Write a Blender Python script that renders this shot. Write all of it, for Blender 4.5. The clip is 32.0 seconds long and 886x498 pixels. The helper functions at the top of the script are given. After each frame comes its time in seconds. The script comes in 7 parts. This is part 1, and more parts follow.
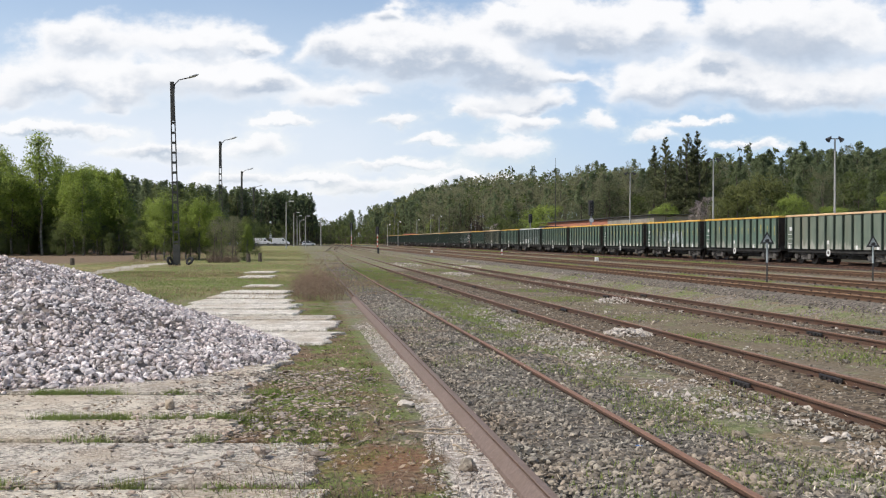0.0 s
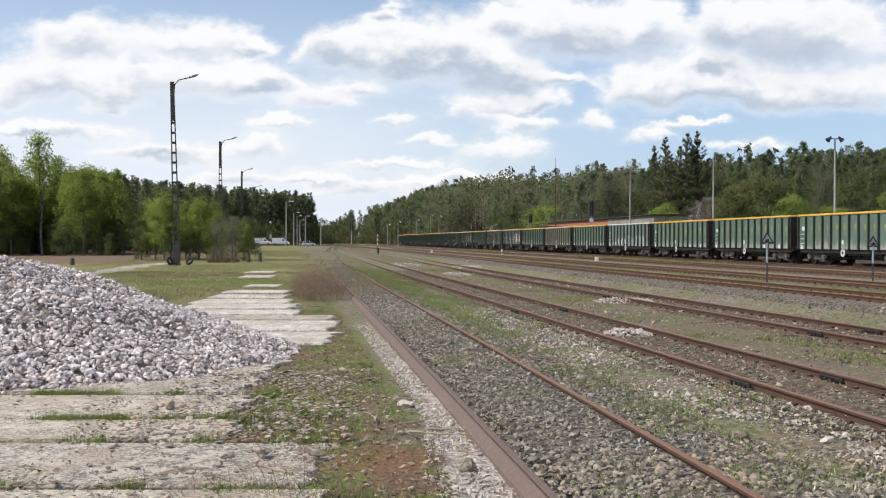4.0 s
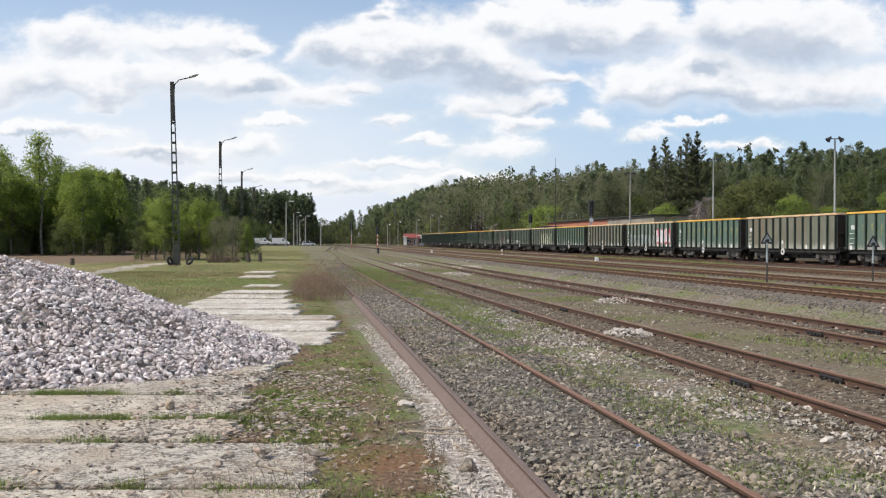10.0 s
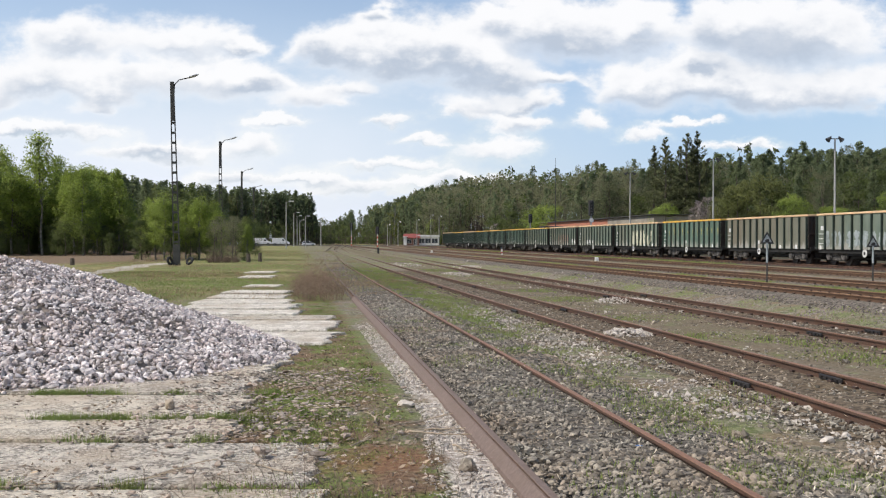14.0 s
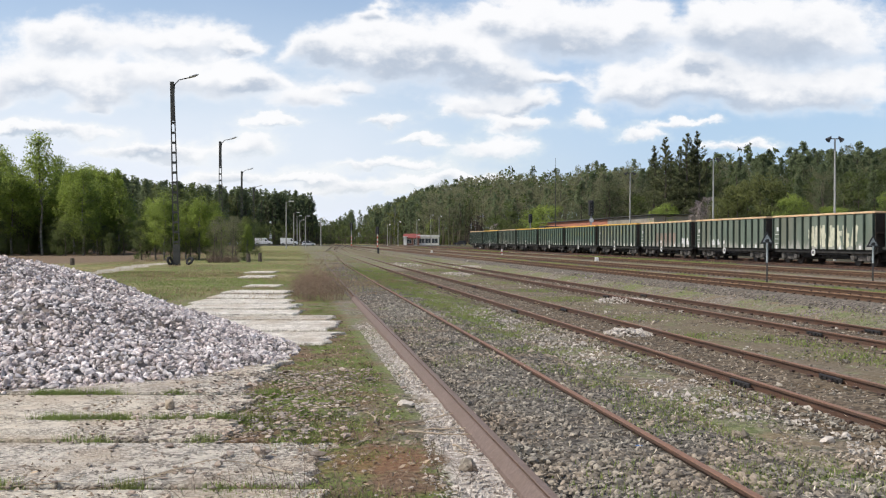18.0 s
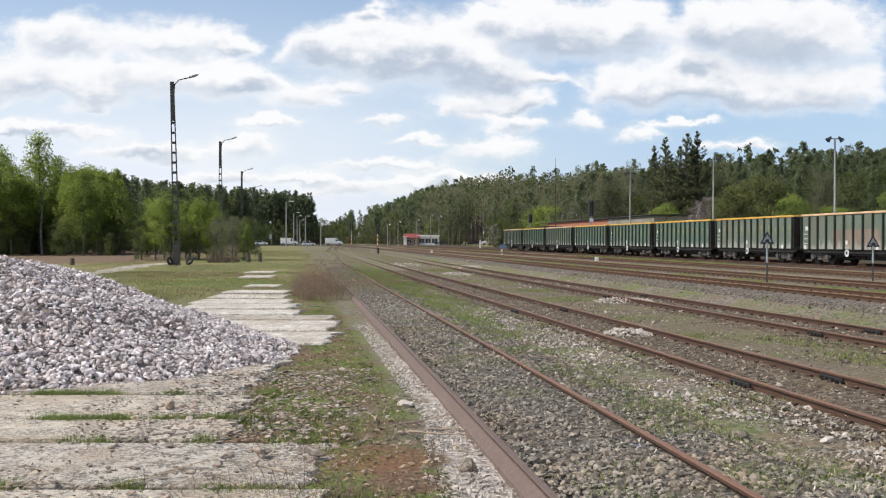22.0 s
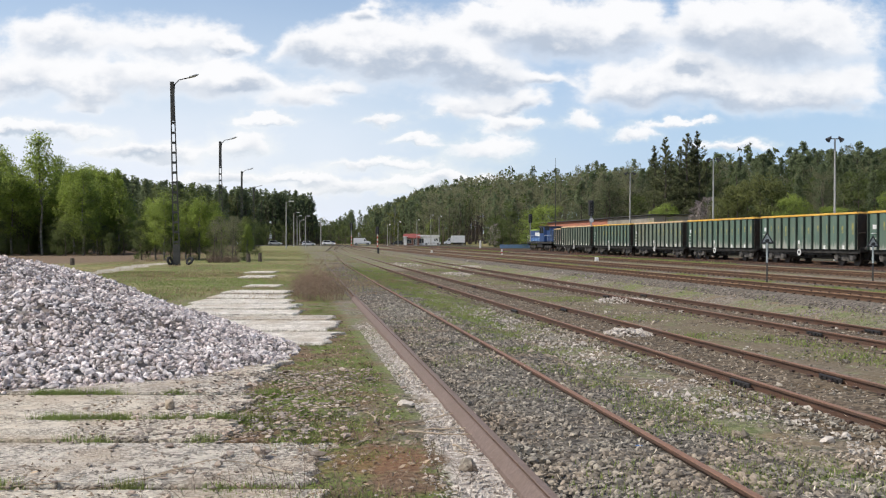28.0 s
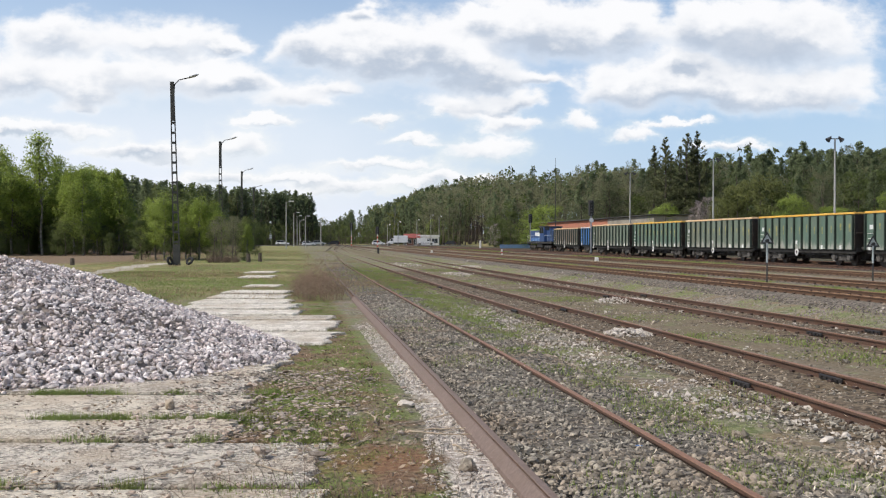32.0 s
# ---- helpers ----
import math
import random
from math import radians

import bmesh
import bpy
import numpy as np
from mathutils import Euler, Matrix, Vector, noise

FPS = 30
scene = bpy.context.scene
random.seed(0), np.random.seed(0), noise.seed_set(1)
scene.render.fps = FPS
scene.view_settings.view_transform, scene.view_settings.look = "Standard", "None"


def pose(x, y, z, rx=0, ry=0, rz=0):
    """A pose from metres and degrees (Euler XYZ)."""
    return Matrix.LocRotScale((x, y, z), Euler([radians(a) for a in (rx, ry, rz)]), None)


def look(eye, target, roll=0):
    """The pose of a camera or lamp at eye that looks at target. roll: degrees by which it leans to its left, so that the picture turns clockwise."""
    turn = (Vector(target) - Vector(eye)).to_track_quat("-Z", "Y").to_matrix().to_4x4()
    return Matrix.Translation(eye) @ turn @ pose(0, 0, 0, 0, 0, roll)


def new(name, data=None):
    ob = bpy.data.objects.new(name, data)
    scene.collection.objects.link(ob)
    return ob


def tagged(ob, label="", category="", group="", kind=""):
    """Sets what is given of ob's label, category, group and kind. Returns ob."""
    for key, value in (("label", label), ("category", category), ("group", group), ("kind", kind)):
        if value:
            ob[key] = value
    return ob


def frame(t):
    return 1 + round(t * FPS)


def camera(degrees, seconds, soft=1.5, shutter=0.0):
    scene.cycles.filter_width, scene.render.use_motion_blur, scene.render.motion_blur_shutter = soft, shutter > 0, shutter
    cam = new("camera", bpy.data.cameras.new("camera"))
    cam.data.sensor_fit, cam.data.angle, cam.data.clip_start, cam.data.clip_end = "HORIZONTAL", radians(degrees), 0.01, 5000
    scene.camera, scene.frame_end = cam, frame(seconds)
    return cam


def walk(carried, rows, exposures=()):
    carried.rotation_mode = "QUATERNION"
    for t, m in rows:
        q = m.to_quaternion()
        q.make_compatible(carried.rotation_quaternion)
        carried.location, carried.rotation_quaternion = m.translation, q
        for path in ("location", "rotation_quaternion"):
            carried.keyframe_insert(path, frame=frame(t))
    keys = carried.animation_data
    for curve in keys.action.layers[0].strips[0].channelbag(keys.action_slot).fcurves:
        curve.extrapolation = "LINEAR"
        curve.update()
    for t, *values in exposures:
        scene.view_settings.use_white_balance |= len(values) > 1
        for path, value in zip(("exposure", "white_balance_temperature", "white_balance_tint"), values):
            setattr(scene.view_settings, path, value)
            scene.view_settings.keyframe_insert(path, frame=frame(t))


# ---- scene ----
# World axes: y runs along the tracks away from the viewer, x across them, z up; the nearest rail top is z = 0.
YAW = 8.12
cam = camera(45.93, 32.0, soft=1.2)
walk(cam, [(0.0, pose(0, 0, 1.9, 89.535, 0, -YAW)), (32.0, pose(0, 0, 1.9, 89.535, 0, -YAW))])

# ---- light ----
SUN_AZ, SUN_EL = -93.0, 52.0      # azimuth from +y (negative: to the left), elevation
world = bpy.data.worlds.new("sky")
scene.world = world
world.use_nodes = True
wn = world.node_tree
sky = wn.nodes.new("ShaderNodeTexSky")
sky.sky_type, sky.sun_disc = "NISHITA", False
sky.sun_elevation, sky.sun_rotation = radians(SUN_EL), radians(SUN_AZ)
sky.air_density, sky.dust_density, sky.ozone_density = 1.0, 0.75, 2.4
wn.links.new(sky.outputs["Color"], wn.nodes["Background"].inputs["Color"])
wn.nodes["Background"].inputs["Strength"].default_value = 0.14
sun_data = bpy.data.lights.new("sun", "SUN")
sun_data.energy, sun_data.angle, sun_data.color = 4.0, radians(0.53), (1.0, 0.93, 0.83)
sun = new("sun", sun_data)
az, el = radians(SUN_AZ), radians(SUN_EL)
sun_dir = Vector((math.sin(az) * math.cos(el), math.cos(az) * math.cos(el), math.sin(el)))
sun.matrix_world = look(sun_dir * 100, (0, 0, 0))
scene.view_settings.exposure = 0.0


# ---- materials ----
def nodes_of(name):
    m = bpy.data.materials.new(name)
    m.use_nodes = True
    nt = m.node_tree
    return m, nt, nt.nodes["Principled BSDF"]


def link(nt, a, b):
    nt.links.new(a, b)


def noise_tex(nt, vec, scale, detail=4, rough=0.55):
    n = nt.nodes.new("ShaderNodeTexNoise")
    n.inputs["Scale"].default_value, n.inputs["Detail"].default_value, n.inputs["Roughness"].default_value = scale, detail, rough
    if vec is not None:
        nt.links.new(vec, n.inputs["Vector"])
    return n.outputs["Fac"]


def ramp(nt, fac, lo, hi):
    r = nt.nodes.new("ShaderNodeMapRange")
    r.interpolation_type = "SMOOTHSTEP"
    r.inputs[1].default_value, r.inputs[2].default_value = lo, hi
    nt.links.new(fac, r.inputs[0])
    return r.outputs[0]


def mixc(nt, fac, a, b):
    m = nt.nodes.new("ShaderNodeMix")
    m.data_type = "RGBA"
    if isinstance(fac, (int, float)):
        m.inputs[0].default_value = fac
    else:
        nt.links.new(fac, m.inputs[0])
    for sock, v in ((m.inputs[6], a), (m.inputs[7], b)):
        if isinstance(v, tuple):
            sock.default_value = (*v, 1)
        else:
            nt.links.new(v, sock)
    return m.outputs[2]


def maths(nt, op, a, b=0.0):
    m = nt.nodes.new("ShaderNodeMath")
    m.operation = op
    for sock, v in ((m.inputs[0], a), (m.inputs[1], b)):
        if isinstance(v, (int, float)):
            sock.default_value = v
        else:
            nt.links.new(v, sock)
    return m.outputs[0]


def coords(nt, world_space=True):
    if world_space:
        return nt.nodes.new("ShaderNodeNewGeometry").outputs["Position"]
    return nt.nodes.new("ShaderNodeTexCoord").outputs["Object"]


def surf(name, c1, c2, scale=8.0, rough=0.8, bump=0.3, c3=None, scale3=0.6, amount3=0.5, metal=0.0, island=0.0, obj=0.0,
         fixed=False, bump_dist=0.02, trans=0.0, streak=None, soft_normal=""):
    """Two-scale surface: fine grain c1/c2, broad stains c3, optional per-piece variation."""
    m, nt, b = nodes_of(name)
    v = coords(nt, fixed)
    if streak:
        mp = nt.nodes.new("ShaderNodeMapping")
        mp.inputs["Scale"].default_value = streak
        link(nt, v, mp.inputs["Vector"])
        v = mp.outputs["Vector"]
    fine = noise_tex(nt, v, scale, 5, 0.62)
    col = mixc(nt, ramp(nt, fine, 0.32, 0.68), c1, c2)
    if c3:
        broad = noise_tex(nt, v, scale3, 3, 0.6)
        col = mixc(nt, maths(nt, "MULTIPLY", ramp(nt, broad, 0.42, 0.66), amount3), col, c3)
    if island or obj:
        if island:
            rnd = nt.nodes.new("ShaderNodeNewGeometry").outputs["Random Per Island"]
        else:
            rnd = nt.nodes.new("ShaderNodeObjectInfo").outputs["Random"]
        k = maths(nt, "MULTIPLY_ADD", rnd, island or obj)
        k.node.inputs[2].default_value = 1.0 - 0.5 * (island or obj)
        hs = nt.nodes.new("ShaderNodeHueSaturation")
        link(nt, k, hs.inputs["Value"])
        link(nt, col, hs.inputs["Color"])
        col = hs.outputs["Color"]
    link(nt, col, b.inputs["Base Color"])
    rr = nt.nodes.new("ShaderNodeMapRange")
    rr.inputs[3].default_value, rr.inputs[4].default_value = max(rough - 0.12, 0.03), min(rough + 0.12, 1)
    link(nt, fine, rr.inputs[0])
    link(nt, rr.outputs[0], b.inputs["Roughness"])
    b.inputs["Metallic"].default_value = metal
    if bump:
        bp = nt.nodes.new("ShaderNodeBump")
        bp.inputs["Strength"].default_value, bp.inputs["Distance"].default_value = bump, bump_dist
        link(nt, fine, bp.inputs["Height"])
        link(nt, bp.outputs["Normal"], b.inputs["Normal"])
    nrm = None
    if soft_normal == "leaf":       # leaves take the lie of their clump and crown
        at = nt.nodes.new("ShaderNodeAttribute")
        at.attribute_name = "leaf_normal"
        vt = nt.nodes.new("ShaderNodeVectorTransform")
        vt.vector_type, vt.convert_from, vt.convert_to = "NORMAL", "OBJECT", "WORLD"
        link(nt, at.outputs["Vector"], vt.inputs[0])
        nrm = vt.outputs[0]
    elif soft_normal == "up":       # blades take the lie of the turf
        at = nt.nodes.new("ShaderNodeVectorMath")
        at.operation = "MULTIPLY_ADD"
        link(nt, nt.nodes.new("ShaderNodeNewGeometry").outputs["Normal"], at.inputs[0])
        at.inputs[1].default_value, at.inputs[2].default_value = (0.45, 0.45, 0.2), (0, 0, 1)
        nn = nt.nodes.new("ShaderNodeVectorMath")
        nn.operation = "NORMALIZE"
        link(nt, at.outputs[0], nn.inputs[0])
        nrm = nn.outputs[0]
    if nrm is not None:
        link(nt, nrm, b.inputs["Normal"])
    if trans:
        t = nt.nodes.new("ShaderNodeBsdfTranslucent")
        link(nt, col, t.inputs["Color"])
        mx = nt.nodes.new("ShaderNodeMixShader")
        mx.inputs[0].default_value = trans
        link(nt, b.outputs[0], mx.inputs[1])
        link(nt, t.outputs[0], mx.inputs[2])
        link(nt, mx.outputs[0], nt.nodes["Material Output"].inputs["Surface"])
        b.inputs["Specular IOR Level"].default_value = 0.2
    return m


M = {}
M["pole_concrete"] = surf("old_pole_concrete", (0.055, 0.055, 0.052), (0.10, 0.097, 0.09), 9, 0.9, 0.4, (0.04, 0.04, 0.037), 1.0, 0.6)
M["pale_pole"] = surf("pale_pole_concrete", (0.33, 0.33, 0.31), (0.45, 0.45, 0.43), 9, 0.9, 0.3, (0.25, 0.24, 0.22), 1.0, 0.5)
M["pile_stone"] = surf("crushed_stone", (0.41, 0.362, 0.348), (0.79, 0.73, 0.71), 14, 0.85, 0.3, (0.44, 0.34, 0.31), 3.0, 0.5, island=0.85)
M["pile_stone_loose"] = surf("crushed_stone_single", (0.41, 0.362, 0.348), (0.79, 0.73, 0.71), 14, 0.85, 0.3, (0.44, 0.34, 0.31), 3.0, 0.5, obj=0.85)
M["ballast"] = surf("ballast_stone", (0.150, 0.134, 0.108), (0.33, 0.295, 0.24), 18, 0.9, 0.3, (0.27, 0.19, 0.125), 0.5, 0.5, island=1.15)
M["white_stone"] = surf("white_limestone", (0.42, 0.375, 0.325), (0.58, 0.52, 0.46), 18, 0.85, 0.3, (0.40, 0.36, 0.31), 1.0, 0.4, island=0.5)
# rust in pairs: sides coloured darker, heads lighter as if sunlit
M["rust"] = surf("rusty_rail", (0.070, 0.036, 0.022), (0.122, 0.064, 0.040), 30, 0.78, 0.3, (0.075, 0.05, 0.036), 1.5, 0.5, fixed=True)
M["rust_top"] = surf("sunlit_rail_head", (0.175, 0.092, 0.057), (0.275, 0.148, 0.094), 26, 0.75, 0.2, (0.18, 0.11, 0.08), 2.0, 0.5, metal=0.1, fixed=True)
M["rust_run"] = surf("orange_rusty_rail", (0.075, 0.040, 0.022), (0.135, 0.072, 0.038), 30, 0.78, 0.3, (0.09, 0.055, 0.035), 1.5, 0.5, fixed=True)
M["rust_run_top"] = surf("sunlit_orange_head", (0.27, 0.150, 0.07), (0.40, 0.225, 0.11), 26, 0.65, 0.2, (0.2, 0.12, 0.07), 2.0, 0.5, fixed=True)
M["sleeper"] = surf("old_sleeper_wood", (0.055, 0.045, 0.04), (0.11, 0.09, 0.075), 14, 0.9, 0.5, (0.16, 0.14, 0.12), 1.0, 0.5, obj=0.5)
M["chair"] = surf("rail_chair_iron", (0.045, 0.028, 0.022), (0.095, 0.056, 0.042), 20, 0.85, 0.3)
M["grass"] = surf("grass_blades", (0.15, 0.21, 0.045), (0.26, 0.33, 0.09), 2.5, 0.7, 0.0, (0.27, 0.24, 0.10), 1.3, 0.5, island=0.5, fixed=True, trans=0.3, soft_normal="up")
M["dry_grass"] = surf("dry_grass", (0.24, 0.17, 0.09), (0.38, 0.29, 0.17), 3.0, 0.8, 0.0, (0.17, 0.11, 0.07), 0.8, 0.5, island=0.6, fixed=True, trans=0.2, soft_normal="up")
M["twig"] = surf("bare_twigs", (0.18, 0.125, 0.085), (0.29, 0.205, 0.145), 4, 0.85, 0.0, island=0.6)
M["bark"] = surf("tree_bark", (0.06, 0.048, 0.04), (0.12, 0.098, 0.078), 6, 0.9, 0.5)
M["birch_bark"] = surf("birch_bark", (0.15, 0.145, 0.13), (0.27, 0.26, 0.235), 3, 0.8, 0.2, (0.05, 0.045, 0.04), 1.6, 0.9, streak=(1, 1, 4))
M["birch_leaf"] = surf("fresh_birch_leaves", (0.27, 0.355, 0.065), (0.39, 0.475, 0.12), 0.5, 0.6, 0.0, (0.19, 0.26, 0.055), 0.25, 0.7, island=0.5, fixed=True, trans=0.5, soft_normal="leaf")
M["green_leaf"] = surf("dark_broad_leaves", (0.105, 0.138, 0.044), (0.175, 0.210, 0.070), 0.5, 0.6, 0.0, (0.075, 0.105, 0.033), 0.3, 0.6, island=0.3, fixed=True, trans=0.45, soft_normal="leaf")
M["pine_leaf"] = surf("pine_needles", (0.138, 0.180, 0.088), (0.220, 0.265, 0.135), 0.6, 0.7, 0.0, (0.108, 0.145, 0.070), 0.2, 0.5, island=0.25, fixed=True, trans=0.32, soft_normal="leaf")
M["spruce_leaf"] = surf("spruce_needles", (0.110, 0.126, 0.058), (0.190, 0.205, 0.098), 0.6, 0.7, 0.0, island=0.4, fixed=True, trans=0.28, soft_normal="leaf")
M["brown_leaf"] = surf("budding_twigs", (0.215, 0.218, 0.128), (0.285, 0.282, 0.168), 0.5, 0.8, 0.0, (0.190, 0.225, 0.100), 0.2, 0.6, island=0.1, fixed=True, trans=0.62, soft_normal="leaf")
M["dull_birch_leaf"] = surf("distant_birch_leaves", (0.170, 0.195, 0.062), (0.235, 0.260, 0.088), 0.5, 0.6, 0.0, (0.15, 0.165, 0.06), 0.25, 0.7, island=0.3, fixed=True, trans=0.4, soft_normal="leaf")
M["blossom"] = surf("pale_blossom", (0.42, 0.36, 0.34), (0.58, 0.52, 0.50), 1.0, 0.8, 0.0, (0.20, 0.15, 0.12), 0.6, 0.6, island=0.5, trans=0.3, soft_normal="leaf")
M["black"] = surf("black_underframe", (0.008, 0.008, 0.008), (0.020, 0.018, 0.016), 6, 0.8, 0.2, (0.075, 0.07, 0.064), 1.9, 0.45)
M["bogie"] = surf("dusty_bogie", (0.03, 0.028, 0.026), (0.09, 0.08, 0.075), 5, 0.85, 0.2, (0.17, 0.16, 0.15), 1.7, 0.6)
M["wheel"] = surf("wheel_steel", (0.05, 0.04, 0.035), (0.10, 0.085, 0.075), 9, 0.6, 0.1, metal=0.5)
M["white_paint"] = surf("white_paint", (0.70, 0.70, 0.68), (0.82, 0.82, 0.80), 4, 0.5, 0.05, (0.5, 0.48, 0.45), 2.0, 0.4)
M["dark_metal"] = surf("dark_metal", (0.02, 0.02, 0.022), (0.045, 0.045, 0.048), 9, 0.6, 0.1)
M["grey_metal"] = surf("galvanised_metal", (0.25, 0.26, 0.27), (0.36, 0.37, 0.38), 9, 0.5, 0.1, metal=0.4)
M["red_paint"] = surf("red_paint", (0.42, 0.05, 0.03), (0.55, 0.08, 0.05), 6, 0.5, 0.1)
M["tyre"] = surf("tyre_rubber", (0.015, 0.015, 0.016), (0.03, 0.03, 0.03), 12, 0.9, 0.2)
M["asphalt"] = surf("asphalt", (0.10, 0.10, 0.10), (0.16, 0.155, 0.15), 12, 0.9, 0.3, (0.2, 0.19, 0.18), 0.3, 0.5, fixed=True)
M["dirt_path"] = surf("sandy_path", (0.34, 0.29, 0.23), (0.48, 0.43, 0.36), 6, 0.95, 0.3, (0.20, 0.19, 0.10), 0.5, 0.5, fixed=True)
M["moss"] = surf("moss", (0.10, 0.12, 0.02), (0.18, 0.17, 0.04), 20, 0.95, 0.5, (0.16, 0.08, 0.04), 2.0, 0.6, fixed=True)
M["edge_plate"] = surf("old_edge_steel", (0.125, 0.088, 0.072), (0.19, 0.136, 0.112), 20, 0.75, 0.25, (0.14, 0.098, 0.074), 1.2, 0.5, fixed=True)
# heap core coloured dark so the gaps between its stones look shadowed
M["pile_core"] = surf("stone_gap_shade", (0.16, 0.145, 0.13), (0.28, 0.255, 0.235), 14, 0.95, 0.4, (0.2, 0.15, 0.12), 2.0, 0.5, fixed=True)


def pebble_concrete(name, dark, light, dust, scale):
    """Worn concrete with its pebbles laid bare."""
    m, nt, b = nodes_of(name)
    p = coords(nt)
    vor = nt.nodes.new("ShaderNodeTexVoronoi")
    vor.inputs["Scale"].default_value = scale
    link(nt, p, vor.inputs["Vector"])
    cell = nt.nodes.new("ShaderNodeSeparateColor")
    link(nt, vor.outputs["Color"], cell.inputs[0])
    fine, mid, broad = noise_tex(nt, p, 60, 5, 0.65), noise_tex(nt, p, 3.0, 5, 0.65), noise_tex(nt, p, 0.8, 4, 0.6)
    pebbles = mixc(nt, maths(nt, "POWER", cell.outputs[0], 1.4), dark, light)
    plain = mixc(nt, ramp(nt, fine, 0.3, 0.7), tuple(0.72 * a + 0.28 * c for a, c in zip(light, dark)), light)
    col = mixc(nt, ramp(nt, mid, 0.46, 0.64), pebbles, plain)
    col = mixc(nt, maths(nt, "MULTIPLY", ramp(nt, broad, 0.45, 0.68), 0.65), col, dust)
    link(nt, col, b.inputs["Base Color"])
    b.inputs["Roughness"].default_value = 0.92
    bp = nt.nodes.new("ShaderNodeBump")
    bp.inputs["Strength"].default_value, bp.inputs["Distance"].default_value = 1.0, 0.02
    link(nt, maths(nt, "SUBTRACT", fine, maths(nt, "MULTIPLY", vor.outputs["Distance"], 0.8)), bp.inputs["Height"])
    link(nt, bp.outputs["Normal"], b.inputs["Normal"])
    return m


M["concrete"] = pebble_concrete("pebbly_concrete", (0.15, 0.130, 0.107), (0.70, 0.63, 0.53), (0.42, 0.335, 0.245), 30)
M["concrete_cream"] = pebble_concrete("cream_concrete", (0.22, 0.185, 0.145), (0.76, 0.68, 0.555), (0.49, 0.395, 0.29), 34)
M["concrete_worn"] = pebble_concrete("worn_pale_concrete", (0.36, 0.32, 0.265), (0.80, 0.745, 0.66), (0.40, 0.32, 0.235), 26)
M["rubble"] = surf("mixed_rubble", (0.19, 0.155, 0.125), (0.42, 0.36, 0.30), 20, 0.9, 0.3, (0.30, 0.2, 0.14), 1.5, 0.5, island=1.1)
M["litter"] = surf("dead_leaves_and_chips", (0.15, 0.10, 0.062), (0.38, 0.29, 0.20), 6, 0.9, 0.0, (0.30, 0.255, 0.21), 1.0, 0.6, island=1.0, fixed=True)
M["straw_stem"] = surf("dry_straw_stems", (0.38, 0.32, 0.22), (0.58, 0.51, 0.40), 6, 0.9, 0.0, island=0.8, fixed=True, soft_normal="up")
M["twig_dark"] = surf("dry_dark_twigs", (0.10, 0.070, 0.05), (0.18, 0.13, 0.095), 4, 0.85, 0.0, island=0.5)


# ---- mesh helpers ----
def smooth01(t):
    t = np.clip(t, 0, 1)
    return t * t * (3 - 2 * t)


def quick_mesh(name, v, f, mat, f_mat=None, smooth=False):
    """A mesh from arrays: v (n, 3) or with leaf normals (n, 6), f (m, k) with k the same for all faces."""
    me = bpy.data.meshes.new(name)
    v, f = np.asarray(v, np.float32), np.asarray(f, np.int32)
    k = f.shape[1]
    me.vertices.add(len(v))
    if v.shape[1] == 6:
        me.attributes.new("leaf_normal", "FLOAT_VECTOR", "POINT").data.foreach_set("vector", v[:, 3:].ravel())
        v = np.ascontiguousarray(v[:, :3])
    me.vertices.foreach_set("co", v.ravel())
    me.loops.add(f.size)
    me.loops.foreach_set("vertex_index", f.ravel())
    me.polygons.add(len(f))
    me.polygons.foreach_set("loop_start", np.arange(0, f.size, k, dtype=np.int32))
    for mm in (mat if isinstance(mat, (list, tuple)) else [mat]):
        me.materials.append(mm)
    if f_mat is not None:
        me.polygons.foreach_set("material_index", np.asarray(f_mat, np.int32))
    me.polygons.foreach_set("use_smooth", np.full(len(f), smooth, bool))
    me.update(calc_edges=True)
    return me


def bm_mesh(name, bm, mat):
    me = bpy.data.meshes.new(name)
    bm.to_mesh(me)
    bm.free()
    me.materials.append(mat)
    return me


def part(name, data, material, parent, label="", m=None):
    """Links a bmesh (or a ready mesh) as one mesh object under parent."""
    if not isinstance(data, bpy.types.Mesh):
        data = bm_mesh(name, data, material)
    ob = new(name, data)
    ob.parent = parent
    if m is not None:
        ob.matrix_basis = m
    return tagged(ob, label)


def add_box(bm, x0, x1, y0, y1, z0, z1, bevel=0.0, taper=0.0):
    r = bmesh.ops.create_cube(bm, size=1)
    for v in r["verts"]:
        t = 1 - taper if v.co.z > 0 else 1
        v.co = Vector(((x0 + x1) / 2 + v.co.x * (x1 - x0) * t, (y0 + y1) / 2 + v.co.y * (y1 - y0) * t, (z0 + z1) / 2 + v.co.z * (z1 - z0)))
    if bevel:
        es = list({e for v in r["verts"] for e in v.link_edges})
        bmesh.ops.bevel(bm, geom=es, offset=bevel, segments=1, affect="EDGES")
    return bm


def box(*a, bevel=0.0, taper=0.0):
    return add_box(bmesh.new(), *a, bevel=bevel, taper=taper)


def add_tube(bm, p, q, r0, r1=None, n=8, caps=True):
    r1 = r0 if r1 is None else r1
    p, q = Vector(p), Vector(q)
    m = Matrix.Translation((p + q) / 2) @ (q - p).to_track_quat("Z", "Y").to_matrix().to_4x4()
    bmesh.ops.create_cone(bm, cap_ends=caps, segments=n, radius1=r0, radius2=r1, depth=(q - p).length, matrix=m)
    return bm


def tube(*a, **k):
    return add_tube(bmesh.new(), *a, **k)


def empty(name, label, category, group="", m=None, kind=""):
    ob = new(name)
    ob.empty_display_size = 0.2
    if m is not None:
        ob.matrix_basis = m
    return tagged(ob, label, category, group, kind)


